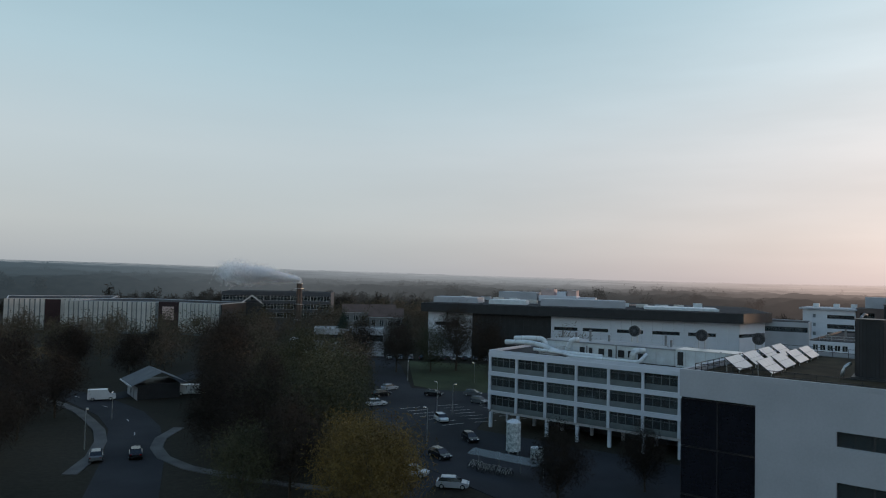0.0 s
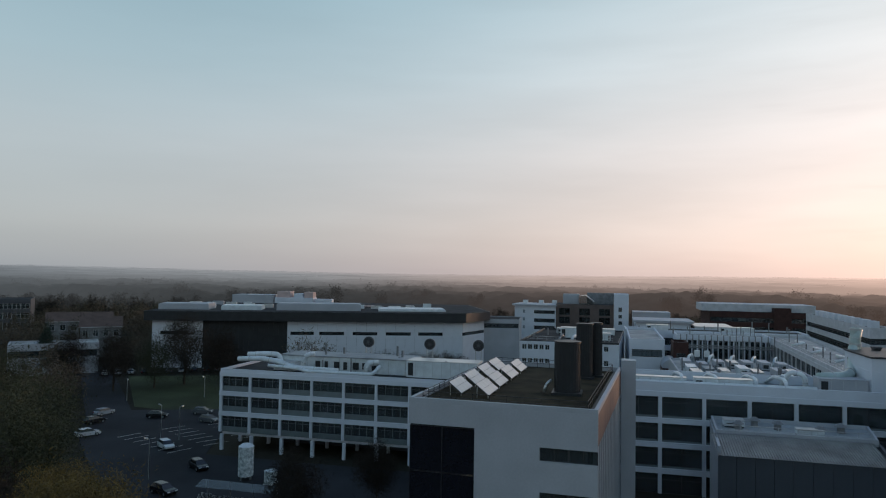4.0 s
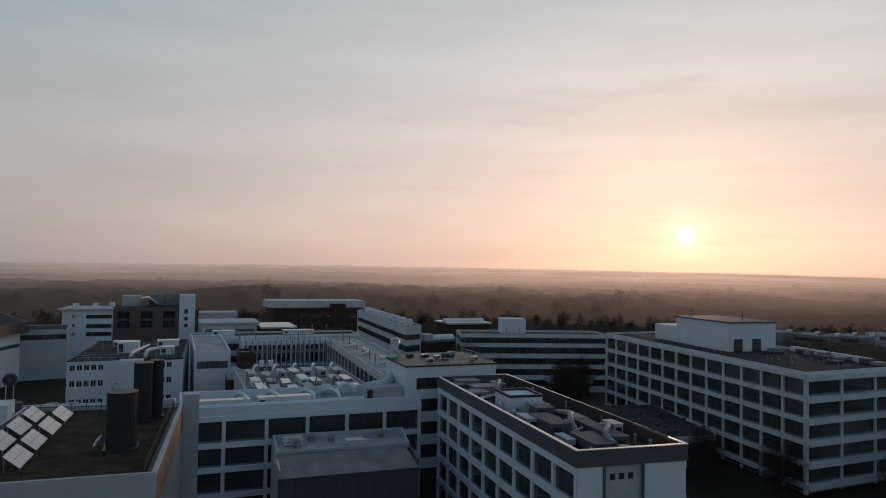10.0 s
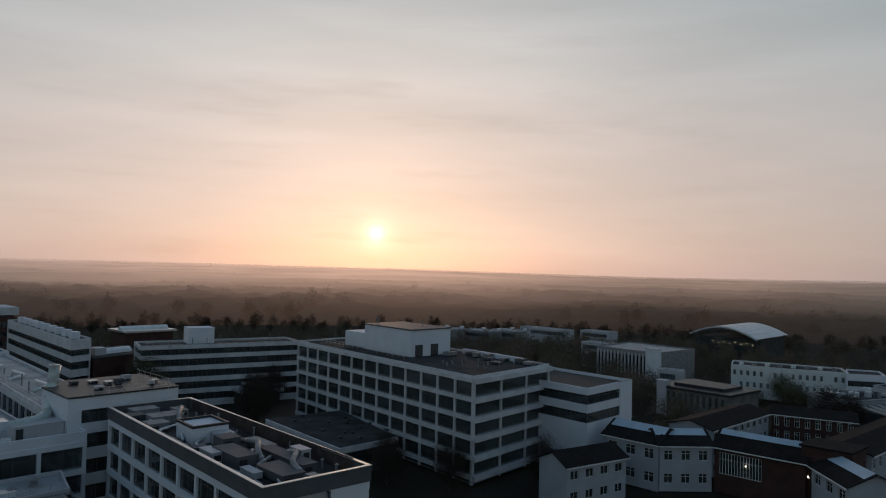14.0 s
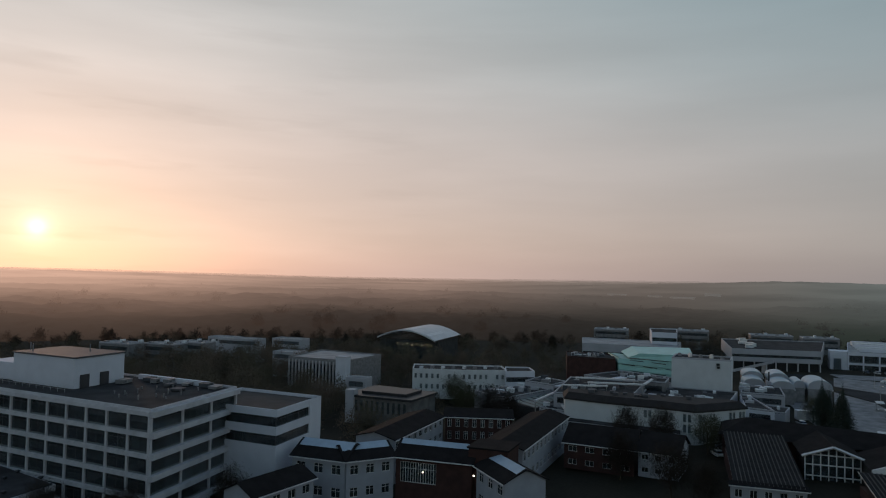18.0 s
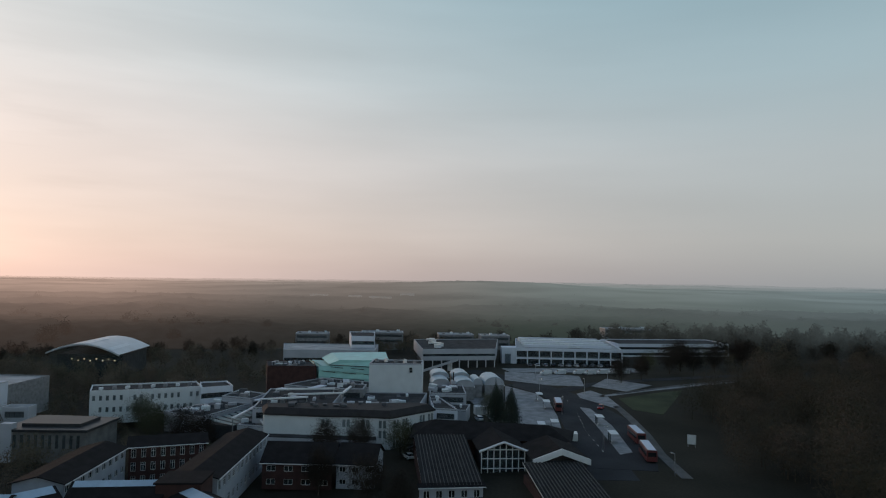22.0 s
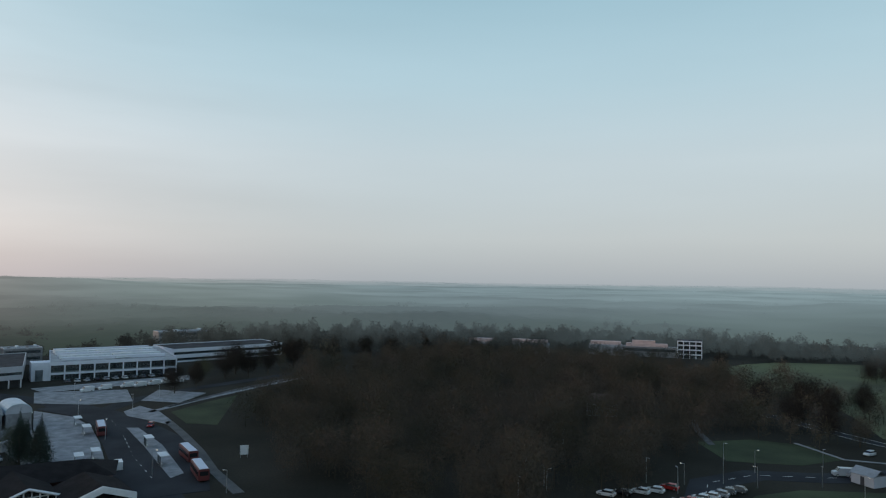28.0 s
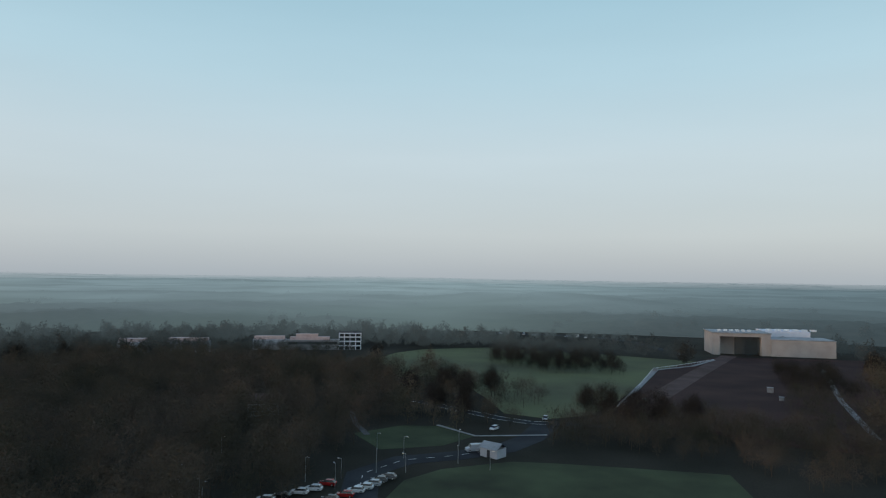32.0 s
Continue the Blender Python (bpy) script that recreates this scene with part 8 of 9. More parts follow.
part("screen_wall", mb, mat("rusty_screen", (0.06, 0.047, 0.042), 0.8, 0.3, 0.5, 6), sc, m=wall_frame((48.6, 60), (50.8, 101.5), 12.4)[0])
# on the teaching block
for i in range(9):
    ahu(113 + 8 * prng.random(), 88 + 2.6 * i, 14.92, prng.uniform(1.4, 3.6), prng.uniform(1.2, 2.4), prng.uniform(0.4, 1.0), 5, mt=prng.choice((UNIT, DARKGREY, UNIT)), label="low roof unit on the teaching block")
for i in range(16):
    stub_vent(104 + 18 * prng.random(), 90 + 20 * prng.random(), 14.92, prng.uniform(0.3, 1.0), 0.12)
roof_rail([(104.5, 112), (110, 150)], 14.92)
for x, y in ((111, 128), (113, 131), (116, 118)):
    stub_vent(x, y, 21.2, 1.6, 0.12, False)
for i in range(12):
    stub_vent(84 + 36 * prng.random(), 0.0 + 186 + 4 * prng.random() - 3 * (i / 12), 11.65, prng.uniform(0.6, 2.6), 0.1)
roof_rail([(80.5, 189.5), (121, 178)], 11.65)
for i in range(18):
    part_z = 0.96
    ahu(84 + 15 * prng.random(), 107 + 1.4 * i, part_z, 0.7, 0.5, 0.35, mt=DARKGREY, label="small vent box on the dark link roof")
# on the metal-roofed hall
for x, y in ((16, 96), (21, 97.5), (25.5, 95.5), (28.5, 98), (18.5, 99)):
    stub_vent(x, y, 6.5, 0.8, 0.45)
ahu(14.5, 97, 6.5, 2.5, 2, 0.9), ahu(22.6, 94.2, 6.5, 3, 1.6, 0.8)
roof_rail([(13.6, 93.4), (30.8, 93.2)], 6.5)
# theatre and library roofs
for i in range(7):
    ahu(346 + 7 * i, -32 - 4 * prng.random(), 8.55, prng.uniform(3, 5), prng.uniform(2, 4), prng.uniform(0.8, 2.0), label="pale roof unit on the library block")
    ahu(362 + 6 * i, -88 - 30 * prng.random(), 7.7, prng.uniform(2, 4), prng.uniform(4, 9), prng.uniform(1.0, 1.9), label="pale roof unit on the long white building")
for i in range(12):
    ahu(190.5 + 4.5 * prng.random(), -6 + 30 * prng.random(), 7.9, prng.uniform(0.8, 1.8), prng.uniform(0.8, 1.6), prng.uniform(0.4, 0.9), mt=DARKGREY, label="small unit on the theatre's dark roof")
for k, pts in enumerate(([(238, 33), (230, 24.5), (244.6, 16.6)], [(230, 24.5), (244.6, 16.6), (256, 3)], [(214, 34), (226, 27), (231, 12)])):
    m, L = wall_frame(pts[0], pts[1])
    cn = thing("walkway_canopy", "long thin white canopy over a roof walkway", "canopy", group="arts centre canopies")
    part("slab", MB().box(0, L, 0, 2.6, 5.2 + 0.1 * k, 5.5 + 0.1 * k), WHITE, cn, m=m)
    for j in range(4):
        part("post", MB().box(-0.1, 0.1, 0.2, 0.4, 3.0, 5.2), STEEL, cn, m=m @ pose(1 + j * (L - 2) / 3, 0, 0))

# ------------------------------------------------------------ chimney, tanks, small buildings of the north-west
ch = thing("boiler_chimney", "pair of tall dark steel flues", "chimney", pose(-230.5, 213.2, -5))
for dx in (-0.9, 0.9):
    fl = part("flue", MB().cone(dx, 0, 0, 22.2, 0.75, 0.65, 14), mat("brown_steel", (0.10, 0.075, 0.065), 0.6, 0.2, 0.3, 4), ch)
    part("rim", MB().cone(dx, 0, 22.2, 22.6, 0.8, 0.8, 14), STEEL, fl)
for z in (6, 13, 20):
    part("brace", MB().box(-1.7, 1.7, -0.9, 0.9, z, z + 0.25), STEEL, ch)
part("plinth", MB().box(-2.4, 2.4, -1.8, 1.8, 0, 1.6), BRICK, ch)


def steam():
    m = bpy.data.materials.new("thin_steam")
    m.use_nodes = True
    N, L = m.node_tree.nodes, m.node_tree.links
    N.clear()
    df, tl, half, out = N.new("ShaderNodeBsdfDiffuse"), N.new("ShaderNodeBsdfTranslucent"), N.new("ShaderNodeMixShader"), N.new("ShaderNodeOutputMaterial")
    df.inputs[0].default_value = tl.inputs[0].default_value = (0.95, 0.95, 0.95, 1)
    L.new(df.outputs[0], half.inputs[1])
    L.new(tl.outputs[0], half.inputs[2])
    L.new(half.outputs[0], out.inputs[0])
    s = thing("steam_plume", "thin white steam drifting from the chimney", "steam", pose(-230.5, 213.2, 18.2))
    R = np.random.RandomState(4)
    n = 80000
    k = R.rand(n) ** 1.35
    swirl = np.stack([np.sin(7 * k + 1.0), np.cos(9 * k), np.sin(13 * k + 2.0)], 1) * np.array([1.2, 1.2, 0.9]) * k[:, None]
    mid = np.stack([-21 * k, -22 * k, 0.5 + 2.6 * np.sin(k * 2.2)], 1) + swirl
    p = mid + R.normal(size=(n, 3)) * (0.4 + 2.3 * k ** 0.8)[:, None] * np.array([1, 1, 0.8])
    u, v = R.normal(size=(n, 3)), R.normal(size=(n, 3))
    size = (0.08 + 0.10 * k)[:, None]
    tri = np.stack([p - u * size, p + v * size, p + u * size * 0.6 - v * size * 0.5], 1)
    ob = part("puff", cloud_mesh("puff", tri, m), None, s)
    ob["kind"] = "stuff"


steam()
bb = thing("banded_hall", "long dark hall with pale horizontal bands", "building", group="far campus buildings")
banded_block(bb, [(-264.5, 197.3), (-232, 234.6), (-245, 250), (-280, 212)], -5, [(1.0, 3.4), (5.0, 7.4), (9.0, 11.2)], 13.0, DARKGREY, {0}, 3.0, style="white")
ge = thing("gabled_porch", "white-framed gabled porch before the hall", "porch", group="far campus buildings")
m, L = wall_frame((-250.5, 198), (-245.5, 204.4))
part("wall", MB().box(0, L, 0.4, 6, -5, 8.0), CHAR, ge, m=m)
part("roof", MB().face((-0.5, 0, 8.0), (L / 2, 0, 11.4), (L / 2, 8, 11.4), (-0.5, 8, 8.0)).face((L / 2, 0, 11.4), (L + 0.5, 0, 8.0), (L + 0.5, 8, 8.0), (L / 2, 8, 11.4)), STEEL, ge, m=m)
part("barge_board", MB().tube([(-0.6, -0.1, 7.9), (L / 2, -0.1, 11.4), (L + 0.6, -0.1, 7.9)], 0.3, 0.3, 4), FRAMEW, ge, m=m)
for p0, p1, e in (((-207, 217), (-199, 224.5), 5.6), ((-179, 202.5), (-169, 210.7), 5.6), ((-188, 214), (-181, 221), 6.4), ((-160, 222), (-151, 229), 7.0)):
    house_wing(p0, p1, 9, -5, e, e + 3.2, label="far pale house with a pinkish tiled roof", light_ridge=False, wall=UNIT, roof_mat=mat("faded_red_tile", (0.11, 0.075, 0.062), 0.9, 0.2, 0.4, 8))
fb = thing("flat_roof_block", "low pale flat-roofed block behind trees", "building", group="far campus buildings")
banded_block(fb, [(-165.4, 160), (-148.4, 175.7), (-156, 184), (-173, 168)], -5, [(0.0, 2.0)], 4.0, CLAD, {0}, 2.5, roof=ROOFL)
for x, y, lx, ly, h in ((-169, 155, 3, 2, 5.6), (-166.5, 157.5, 2, 2, 4.0), (-164, 159, 2.4, 1.6, 2.4)):
    tk = thing("gas_store", "white steel gas store beside the boiler house", "tank", pose(x, y, -5))
    part("body", MB().cone(0, 0, 0.6, h, lx / 2, lx / 2, 14), DUCT, tk)
    part("cap", MB().cone(0, 0, h, h + 0.5, lx / 2, lx / 5, 14), DUCT, tk)
    part("foot", MB().box(-0.8, 0.8, -0.8, 0.8, 0, 0.6), CONC, tk)
sh = thing("garage_shed", "low shed with a pale sloping sheet roof", "shed")
m, L = wall_frame((-143, 82.5), (-133, 79))
part("wall", MB().box(0.5, L - 0.5, 0.5, 9, -5.2, -1.9), CHAR, sh, m=m)
part("roof", MB().face((-0.6, -0.8, -1.9), (L + 0.6, -0.8, -1.9), (L + 0.6, 5, 0.6), (-0.6, 5, 0.6)).face((-0.6, 5, 0.6), (L + 0.6, 5, 0.6), (L + 0.6, 10.5, -1.9), (-0.6, 10.5, -1.9)), mat("pale_sheet", (0.10, 0.105, 0.11), 0.7, 0.2, 0.4, 4), sh, m=m)
part("fascia", MB().box(-0.6, L + 0.6, -0.9, -0.8, -2.15, -1.85), FRAMEW, sh, m=m)
for i in range(3):
    part("garage_door", MB().box(1 + i * 3.4, 3.8 + i * 3.4, 0.42, 0.5, -5.1, -2.4), CLAD, sh, m=m)
tk = thing("cryogenic_tank", "tall white mottled storage tank on short legs", "tank", pose(-52.3, 93.2, -5))
part("body", MB().cone(0, 0, 0.7, 5.0, 1.12, 1.12, 20), mat("flaking_white_paint", (0.62, 0.64, 0.63), 0.6, 0.3, 2.0, 12, tint=(0.2, 0.24, 0.24)), tk)
part("dome", MB().cone(0, 0, 5.0, 5.35, 1.12, 0.6, 20), DUCT, tk)
for a in range(3):
    part("leg", MB().box(-0.1, 0.1, -0.1, 0.1, 0, 0.8), STEEL, tk, m=pose(0.8 * math.cos(a * 2.1), 0.8 * math.sin(a * 2.1), 0))
tk = thing("small_tank", "short white mottled tank", "tank", pose(-47.8, 92.4, -5))
part("body", MB().cone(0, 0, 0.2, 2.0, 0.95, 0.95, 16), mat("flaking_white_paint", (0.62, 0.64, 0.63)), tk)
part("foot", MB().box(-0.8, 0.8, -0.8, 0.8, 0, 0.2), CONC, tk)
# far blocks beyond the campus
HAMLET = [(1240, 80, 30, 5.0, 80), (1215, 20, 22, 4.5, 84), (1150, -30, 36, 4.0, 82), (1265, -75, 26, 5.0, 86)]
for x, y, w, d, z, lab in ((236, 236, 16, 9, 7.2, "far pale flats with flat roofs"), (247, 222, 16, 9, 6.6, "far pale flats with flat roofs"), (256, 210, 12, 9, 7.0, "far pale flats with flat roofs"),
                           (432, 48, 20, 12, 8.5, "far white block above the trees"), (434, 8, 26, 12, 9.6, "far white block above the trees"), (431, -40, 22, 12, 9.0, "far white block above the trees"),
                           (426, -66, 18, 12, 9.0, "far white block above the trees"), (498, -170, 36, 12, 9.5, "far white block above the trees")):
    o = thing("distant_block", lab, "building", group="distant buildings")
    q = [(x, y), (x, y - w), (x + d, y - w), (x + d, y)]
    part("wall", MB().prism(q, -5, z - 0.5), UNIT, o)
    simple_roof(o, q, z, 0.5, CLAD, ROOFL)
    for k in range(4):
        part("roof_unit", MB().box(x + 1 + (k * 5) % 8, x + 3 + (k * 5) % 8, y - w * (k + 0.7) / 4, y - w * (k + 0.4) / 4, z - 0.2, z + 0.5 + 0.3 * (k % 2)), DUCT if k % 2 else UNIT, o)
    for k in range(3 if z > 12 else 2):
        strip_windows(o, q[0], q[1], z - 3.0 - 3.4 * k, z - 1.5 - 3.4 * k, max(2.5, w / 8), recess=-0.06, x0=1, x1=w - 1)

# pale copy of the backdrop material: haze is painted on the walls as emission
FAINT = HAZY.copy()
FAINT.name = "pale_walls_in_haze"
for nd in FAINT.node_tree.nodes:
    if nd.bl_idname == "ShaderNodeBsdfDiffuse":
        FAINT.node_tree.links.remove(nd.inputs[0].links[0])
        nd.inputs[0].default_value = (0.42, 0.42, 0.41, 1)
for x, y, w, h, turn in HAMLET:
    z = float(far_height(np.array([x * 1.0]), np.array([y * 1.0]))[0][0])
    o = thing("distant_block", "faint pale building far off among trees", "building", pose(x, y, z - 2, 0, 0, turn), group="distant buildings")
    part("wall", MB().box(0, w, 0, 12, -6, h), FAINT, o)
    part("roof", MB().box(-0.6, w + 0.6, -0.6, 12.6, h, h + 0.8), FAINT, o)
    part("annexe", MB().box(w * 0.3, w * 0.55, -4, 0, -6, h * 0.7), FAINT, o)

# ------------------------------------------------------------ vehicles
TYRE = mat("tyre_rubber", (0.012, 0.012, 0.012), 0.9, 0.2, 4, 20)
CARGLASS = mat("car_glass", (0.015, 0.018, 0.02), 0.08, 0.1, 1, 5, spec=0.6)
CARCOL = {"white": (0.62, 0.63, 0.63), "silver": (0.36, 0.38, 0.40), "black": (0.015, 0.015, 0.017), "red": (0.30, 0.02, 0.018), "blue": (0.03, 0.06, 0.14), "grey": (0.12, 0.125, 0.13)}
LAMPW = mat("headlamp_lens", (0.6, 0.62, 0.62), 0.1, 0.05)
LAMPR = mat("tail_lamp", (0.25, 0.01, 0.01), 0.2, 0.05)


def loft(mb, sections):
    """Closed skin through four-cornered rings."""
    s0 = len(mb.v)
    for r in sections:
        mb.v += r
    n = len(sections[0])
    for i in range(len(sections) - 1):
        for k in range(n):
            a, b = s0 + i * n + k, s0 + i * n + (k + 1) % n
            mb.f.append((a, b, b + n, a + n))
    mb.f += [tuple(range(s0 + n - 1, s0 - 1, -1)), tuple(range(s0 + (len(sections) - 1) * n, s0 + len(sections) * n))]
    return mb


def wheel_meshes(r):
    return (cached(("ty", r), lambda: MB().tube([(0, -0.11, 0), (0, 0.11, 0)], r, r, 16).mesh("tyre", TYRE)),
            cached(("rim", r), lambda: MB().tube([(0, -0.115, 0), (0, 0.115, 0)], r * 0.62, r * 0.62, 12).mesh("rim", STEEL)))


def add_wheels(v, xs, hw, r):
    ty, rim = wheel_meshes(r)
    for x in xs:
        for s in (-1, 1):
            w = part("wheel", ty, None, v, m=pose(x, s * hw, r))
            part("rim", rim, None, w, m=pose(0, 0, 0))


def car(x, y, rz, colour, van=False):
    L, W, H = (5.2, 1.95, 2.2) if van else (4.2, 1.74, 1.46)
    v = thing("van" if van else "car", f"{colour} parked {'van' if van else 'hatchback car'} on asphalt", "van" if van else "car", pose(x, y, ground_z(x, y) + 0.1, 0, 0, rz), group="parked vehicles")
    paint = mat("car_paint_" + colour, CARCOL[colour], 0.25, 0.05, 0.5, 3, spec=0.6)

    def body():
        def sec(px, z0, z1, w):
            return [(px, -w, z0), (px, w, z0), (px, w * 0.98, z1), (px, -w * 0.98, z1)]
        h = W / 2
        if van:
            return loft(MB(), [sec(-2.6, 0.35, 1.2, h * 0.95), sec(-2.55, 0.28, H, h * 0.93), sec(1.0, 0.28, H, h * 0.95), sec(1.6, 0.28, 1.35, h), sec(2.5, 0.3, 1.1, h * 0.95), sec(2.6, 0.4, 0.8, h * 0.9)]).mesh("body", paint)
        return loft(MB(), [sec(-2.1, 0.4, 0.78, h * 0.88), sec(-1.95, 0.25, 0.95, h * 0.96), sec(-1.0, 0.22, 0.95, h), sec(0.9, 0.22, 0.92, h), sec(1.8, 0.25, 0.78, h * 0.95), sec(2.1, 0.4, 0.62, h * 0.85)]).mesh("body", paint)
    part("body", cached(("body", colour, van), body), None, v)
    if van:
        part("windscreen", cached("vwin", lambda: loft(MB(), [[(1.02, -0.84, 1.4), (1.02, 0.84, 1.4), (1.02, 0.8, 2.1), (1.02, -0.8, 2.1)], [(1.62, -0.86, 1.38), (1.62, 0.86, 1.38), (1.12, 0.82, 2.12), (1.12, -0.82, 2.12)]]).mesh("windscreen", CARGLASS)), None, v)
    else:
        part("cabin_glass", cached("cwin", lambda: loft(MB(), [[(-1.85, -0.8, 0.93), (-1.85, 0.8, 0.93), (-1.45, 0.62, 1.40), (-1.45, -0.62, 1.40)], [(1.15, -0.8, 0.9), (1.15, 0.8, 0.9), (0.35, 0.62, 1.40), (0.35, -0.62, 1.40)]]).mesh("cabin_glass", CARGLASS)), None, v)
        part("roof_panel", cached(("croof", colour), lambda: loft(MB(), [[(-1.5, -0.64, 1.38), (-1.5, 0.64, 1.38), (-1.45, 0.58, 1.46), (-1.45, -0.58, 1.46)], [(0.42, -0.64, 1.38), (0.42, 0.64, 1.38), (0.30, 0.58, 1.46), (0.30, -0.58, 1.46)]]).mesh("roof_panel", paint)), None, v)
    for s in (-1, 1):
        part("headlight", cached("hl", lambda: MB().box(-0.05, 0.05, -0.18, 0.18, -0.07, 0.07).mesh("headlight", LAMPW)), None, v, m=pose(L / 2 - 0.05, s * W * 0.33, 0.66))
        part("tail_light", cached("tl", lambda: MB().box(-0.04, 0.04, -0.13, 0.13, -0.1, 0.1).mesh("tail_light", LAMPR)), None, v, m=pose(-L / 2 + 0.04, s * W * 0.36, 0.72))
    add_wheels(v, (-1.35, 1.3) if not van else (-1.6, 1.65), W / 2 - 0.1, 0.31 if not van else 0.35)


def bus(x, y, rz, red=True, tall=False):
    h = 4.2 if tall else 3.0
    v = thing("bus", "red single-decker bus with a pale roof waiting at a stop" if not tall else "red double-decker bus with a white roof", "bus", pose(x, y, ground_z(x, y) + 0.1, 0, 0, rz), group="buses")
    paint = mat("bus_red", (0.11, 0.020, 0.020), 0.45, 0.06, 0.5, 4, spec=0.5)

    def sec(px, i):
        return [(px, -1.25 + i, 0.35), (px, 1.25 - i, 0.35), (px, 1.25 - i, h - 0.15), (px, 1.1 - i, h), (px, -1.1 + i, h), (px, -1.25 + i, h - 0.15)]
    part("body", loft(MB(), [sec(-5.5, 0.12), sec(-5.35, 0), sec(5.35, 0), sec(5.5, 0.12)]), paint, v)
    part("roof", MB().box(-5.2, 5.2, -1.0, 1.0, h + 0.004, h + 0.08), WHITE, v)
    for z in ((1.35,) if not tall else (1.35, 3.0)):
        for i in range(6):
            for s in (-1, 1):
                part("window", cached("buswin", lambda: MB().box(-0.75, 0.75, -0.02, 0.02, 0, 0.95).mesh("window", CARGLASS)), None, v, m=pose(-4.3 + 1.7 * i, s * 1.255, z))
    part("windscreen", MB().box(5.49, 5.54, -1.05, 1.05, 1.2, 2.6), CARGLASS, v)
    part("rear_window", MB().box(-5.54, -5.49, -0.95, 0.95, 1.5, 2.5), CARGLASS, v)
    add_wheels(v, (-3.4, 3.3), 1.12, 0.48)


def shelter(x, y, rz):
    s = thing("bus_shelter", "glass bus shelter with a flat white roof", "bus shelter", pose(x, y, ground_z(x, y) + 0.14, 0, 0, rz), group="bus shelters")
    part("roof", MB().box(-2.3, 2.3, -1.1, 1.1, 2.5, 2.65), FRAMEW, s)
    for px in (-2.1, 0, 2.1):
        part("post", cached("shp", lambda: MB().box(-0.05, 0.05, 0.85, 0.95, 0, 2.5).mesh("post", STEEL)), None, s, m=pose(px, 0, 0))
    for px in (-2.04, 0.06):
        part("glass_panel", cached("shg", lambda: MB().box(0, 1.98, 0.88, 0.92, 0.2, 2.3).mesh("glass_panel", GLASS)), None, s, m=pose(px, 0, 0))
    part("bench", MB().box(-1.6, 1.6, 0.4, 0.75, 0.42, 0.48), STEEL, s)


HEADLAMP = glow("street_lamp_lens", (1.0, 0.85, 0.6), 2.0)


def street_lamp(x, y, rz=0.0, h=6.0, lit=True):
    l = thing("street_lamp", "slender grey street lamp with a small flat head", "street lamp", pose(x, y, ground_z(x, y), 0, 0, rz), group="street lamps")
    part("pole", cached(("lp", h), lambda: MB().cone(0, 0, 0, h, 0.09, 0.05, 8).mesh("pole", STEEL)), None, l)
    part("arm", cached(("la", h), lambda: MB().box(0, 0.7, -0.03, 0.03, h - 0.08, h).mesh("arm", STEEL)), None, l)
    hd = part("lamp_head", cached(("lh", h), lambda: MB().box(0.5, 1.1, -0.14, 0.14, h - 0.02, h + 0.1).mesh("lamp_head", CLAD)), None, l)
    part("lens", cached(("ll", h, lit), lambda: MB().box(0.55, 1.05, -0.1, 0.1, h - 0.05, h - 0.022).mesh("lens", HEADLAMP if lit else LAMPW)), None, hd)


for x, y, rz, c in ((-74.5, 105.3, -35, "white"), (-79.2, 125.8, -10, "grey"), (-91.5, 126.1, 20, "black"), (-104, 125.5, 80, "silver"), (-93.4, 108.7, 60, "white"), (-56.7, 73.9, 20, "silver"),
                    (-59.6, 84.1, -20, "black"), (-49.7, 73.1, 30, "silver"), (-85.1, 132.5, 20, "grey"), (-100, 118, 75, "black"), (-62, 96, -35, "black"), (-90.9, 54.5, 150, "black"), (-93, 50, 150, "grey")):
    car(x, y, rz, c)
for i in range(11):
    car(-143 + 3.1 * i * 0.9, 172 + 2.6 * i * 0.8, 130, prng.choice(("white", "silver", "black", "grey", "white")))
for x, y in ((-137.4, 74.5), (-131.5, 90.5), (-129.2, 93.5)):
    car(x, y, 60, "white", True)
for i, (x, y, c) in enumerate(((95.5, -135.2, "black"), (93.5, -139.2, "white"), (91.9, -142.7, "white"), (91.0, -147.5, "red"), (82.9, -141.6, "red"), (82.2, -145.5, "white"), (81.5, -148.6, "white"), (81.0, -151.8, "silver"), (80.9, -155.0, "grey"), (80.0, -158.3, "grey"), (84.5, -137.5, "black"), (97.5, -131.5, "white"))):
    car(x, y, 10 + 3 * (i % 3), c)
for x, y, rz in ((314.1, -78.2, 95), (315.8, -85.5, 95), (317, -94.7, 96), (315.7, -99.6, 94), (317.8, -106.2, 95), (318.9, -117.1, 94), (319, -112, 95), (187, -53.4, -12)):
    car(x, y, rz, "white", True)
for i in range(12):
    car(346 - 0.2 * i, -78 - 4.0 * i, 5, prng.choice(("white", "grey", "black", "silver", "blue")))
for x, y, rz, c in ((195.8, 1.2, 70, "silver"), (175.1, -8, 20, "white"), (231.3, -76, 150, "red"), (182, -10, 80, "grey"), (216, -32, 10, "white"), (60, -246.5, 95, "silver"), (72, -223, 80, "white")):
    car(x, y, rz, c)
for i in range(9):
    car(186 - 8.0 * i - 22 * (i > 4) - prng.uniform(0, 3), -606 - prng.uniform(0, 5), 90 + prng.uniform(-8, 8), prng.choice(("white", "silver", "white", "white")), i % 3 == 0)
bus(231, -61.2, -12), bus(186, -70.6, -8), bus(168, -66.4, -12)
for x, y, rz in ((232, -57.4, -8), (200, -51.6, -10), (197.5, -47, -10), (206, -67.0, -8), (184, -63.3, -8), (247, -58.6, -8)):
    shelter(x, y, rz)
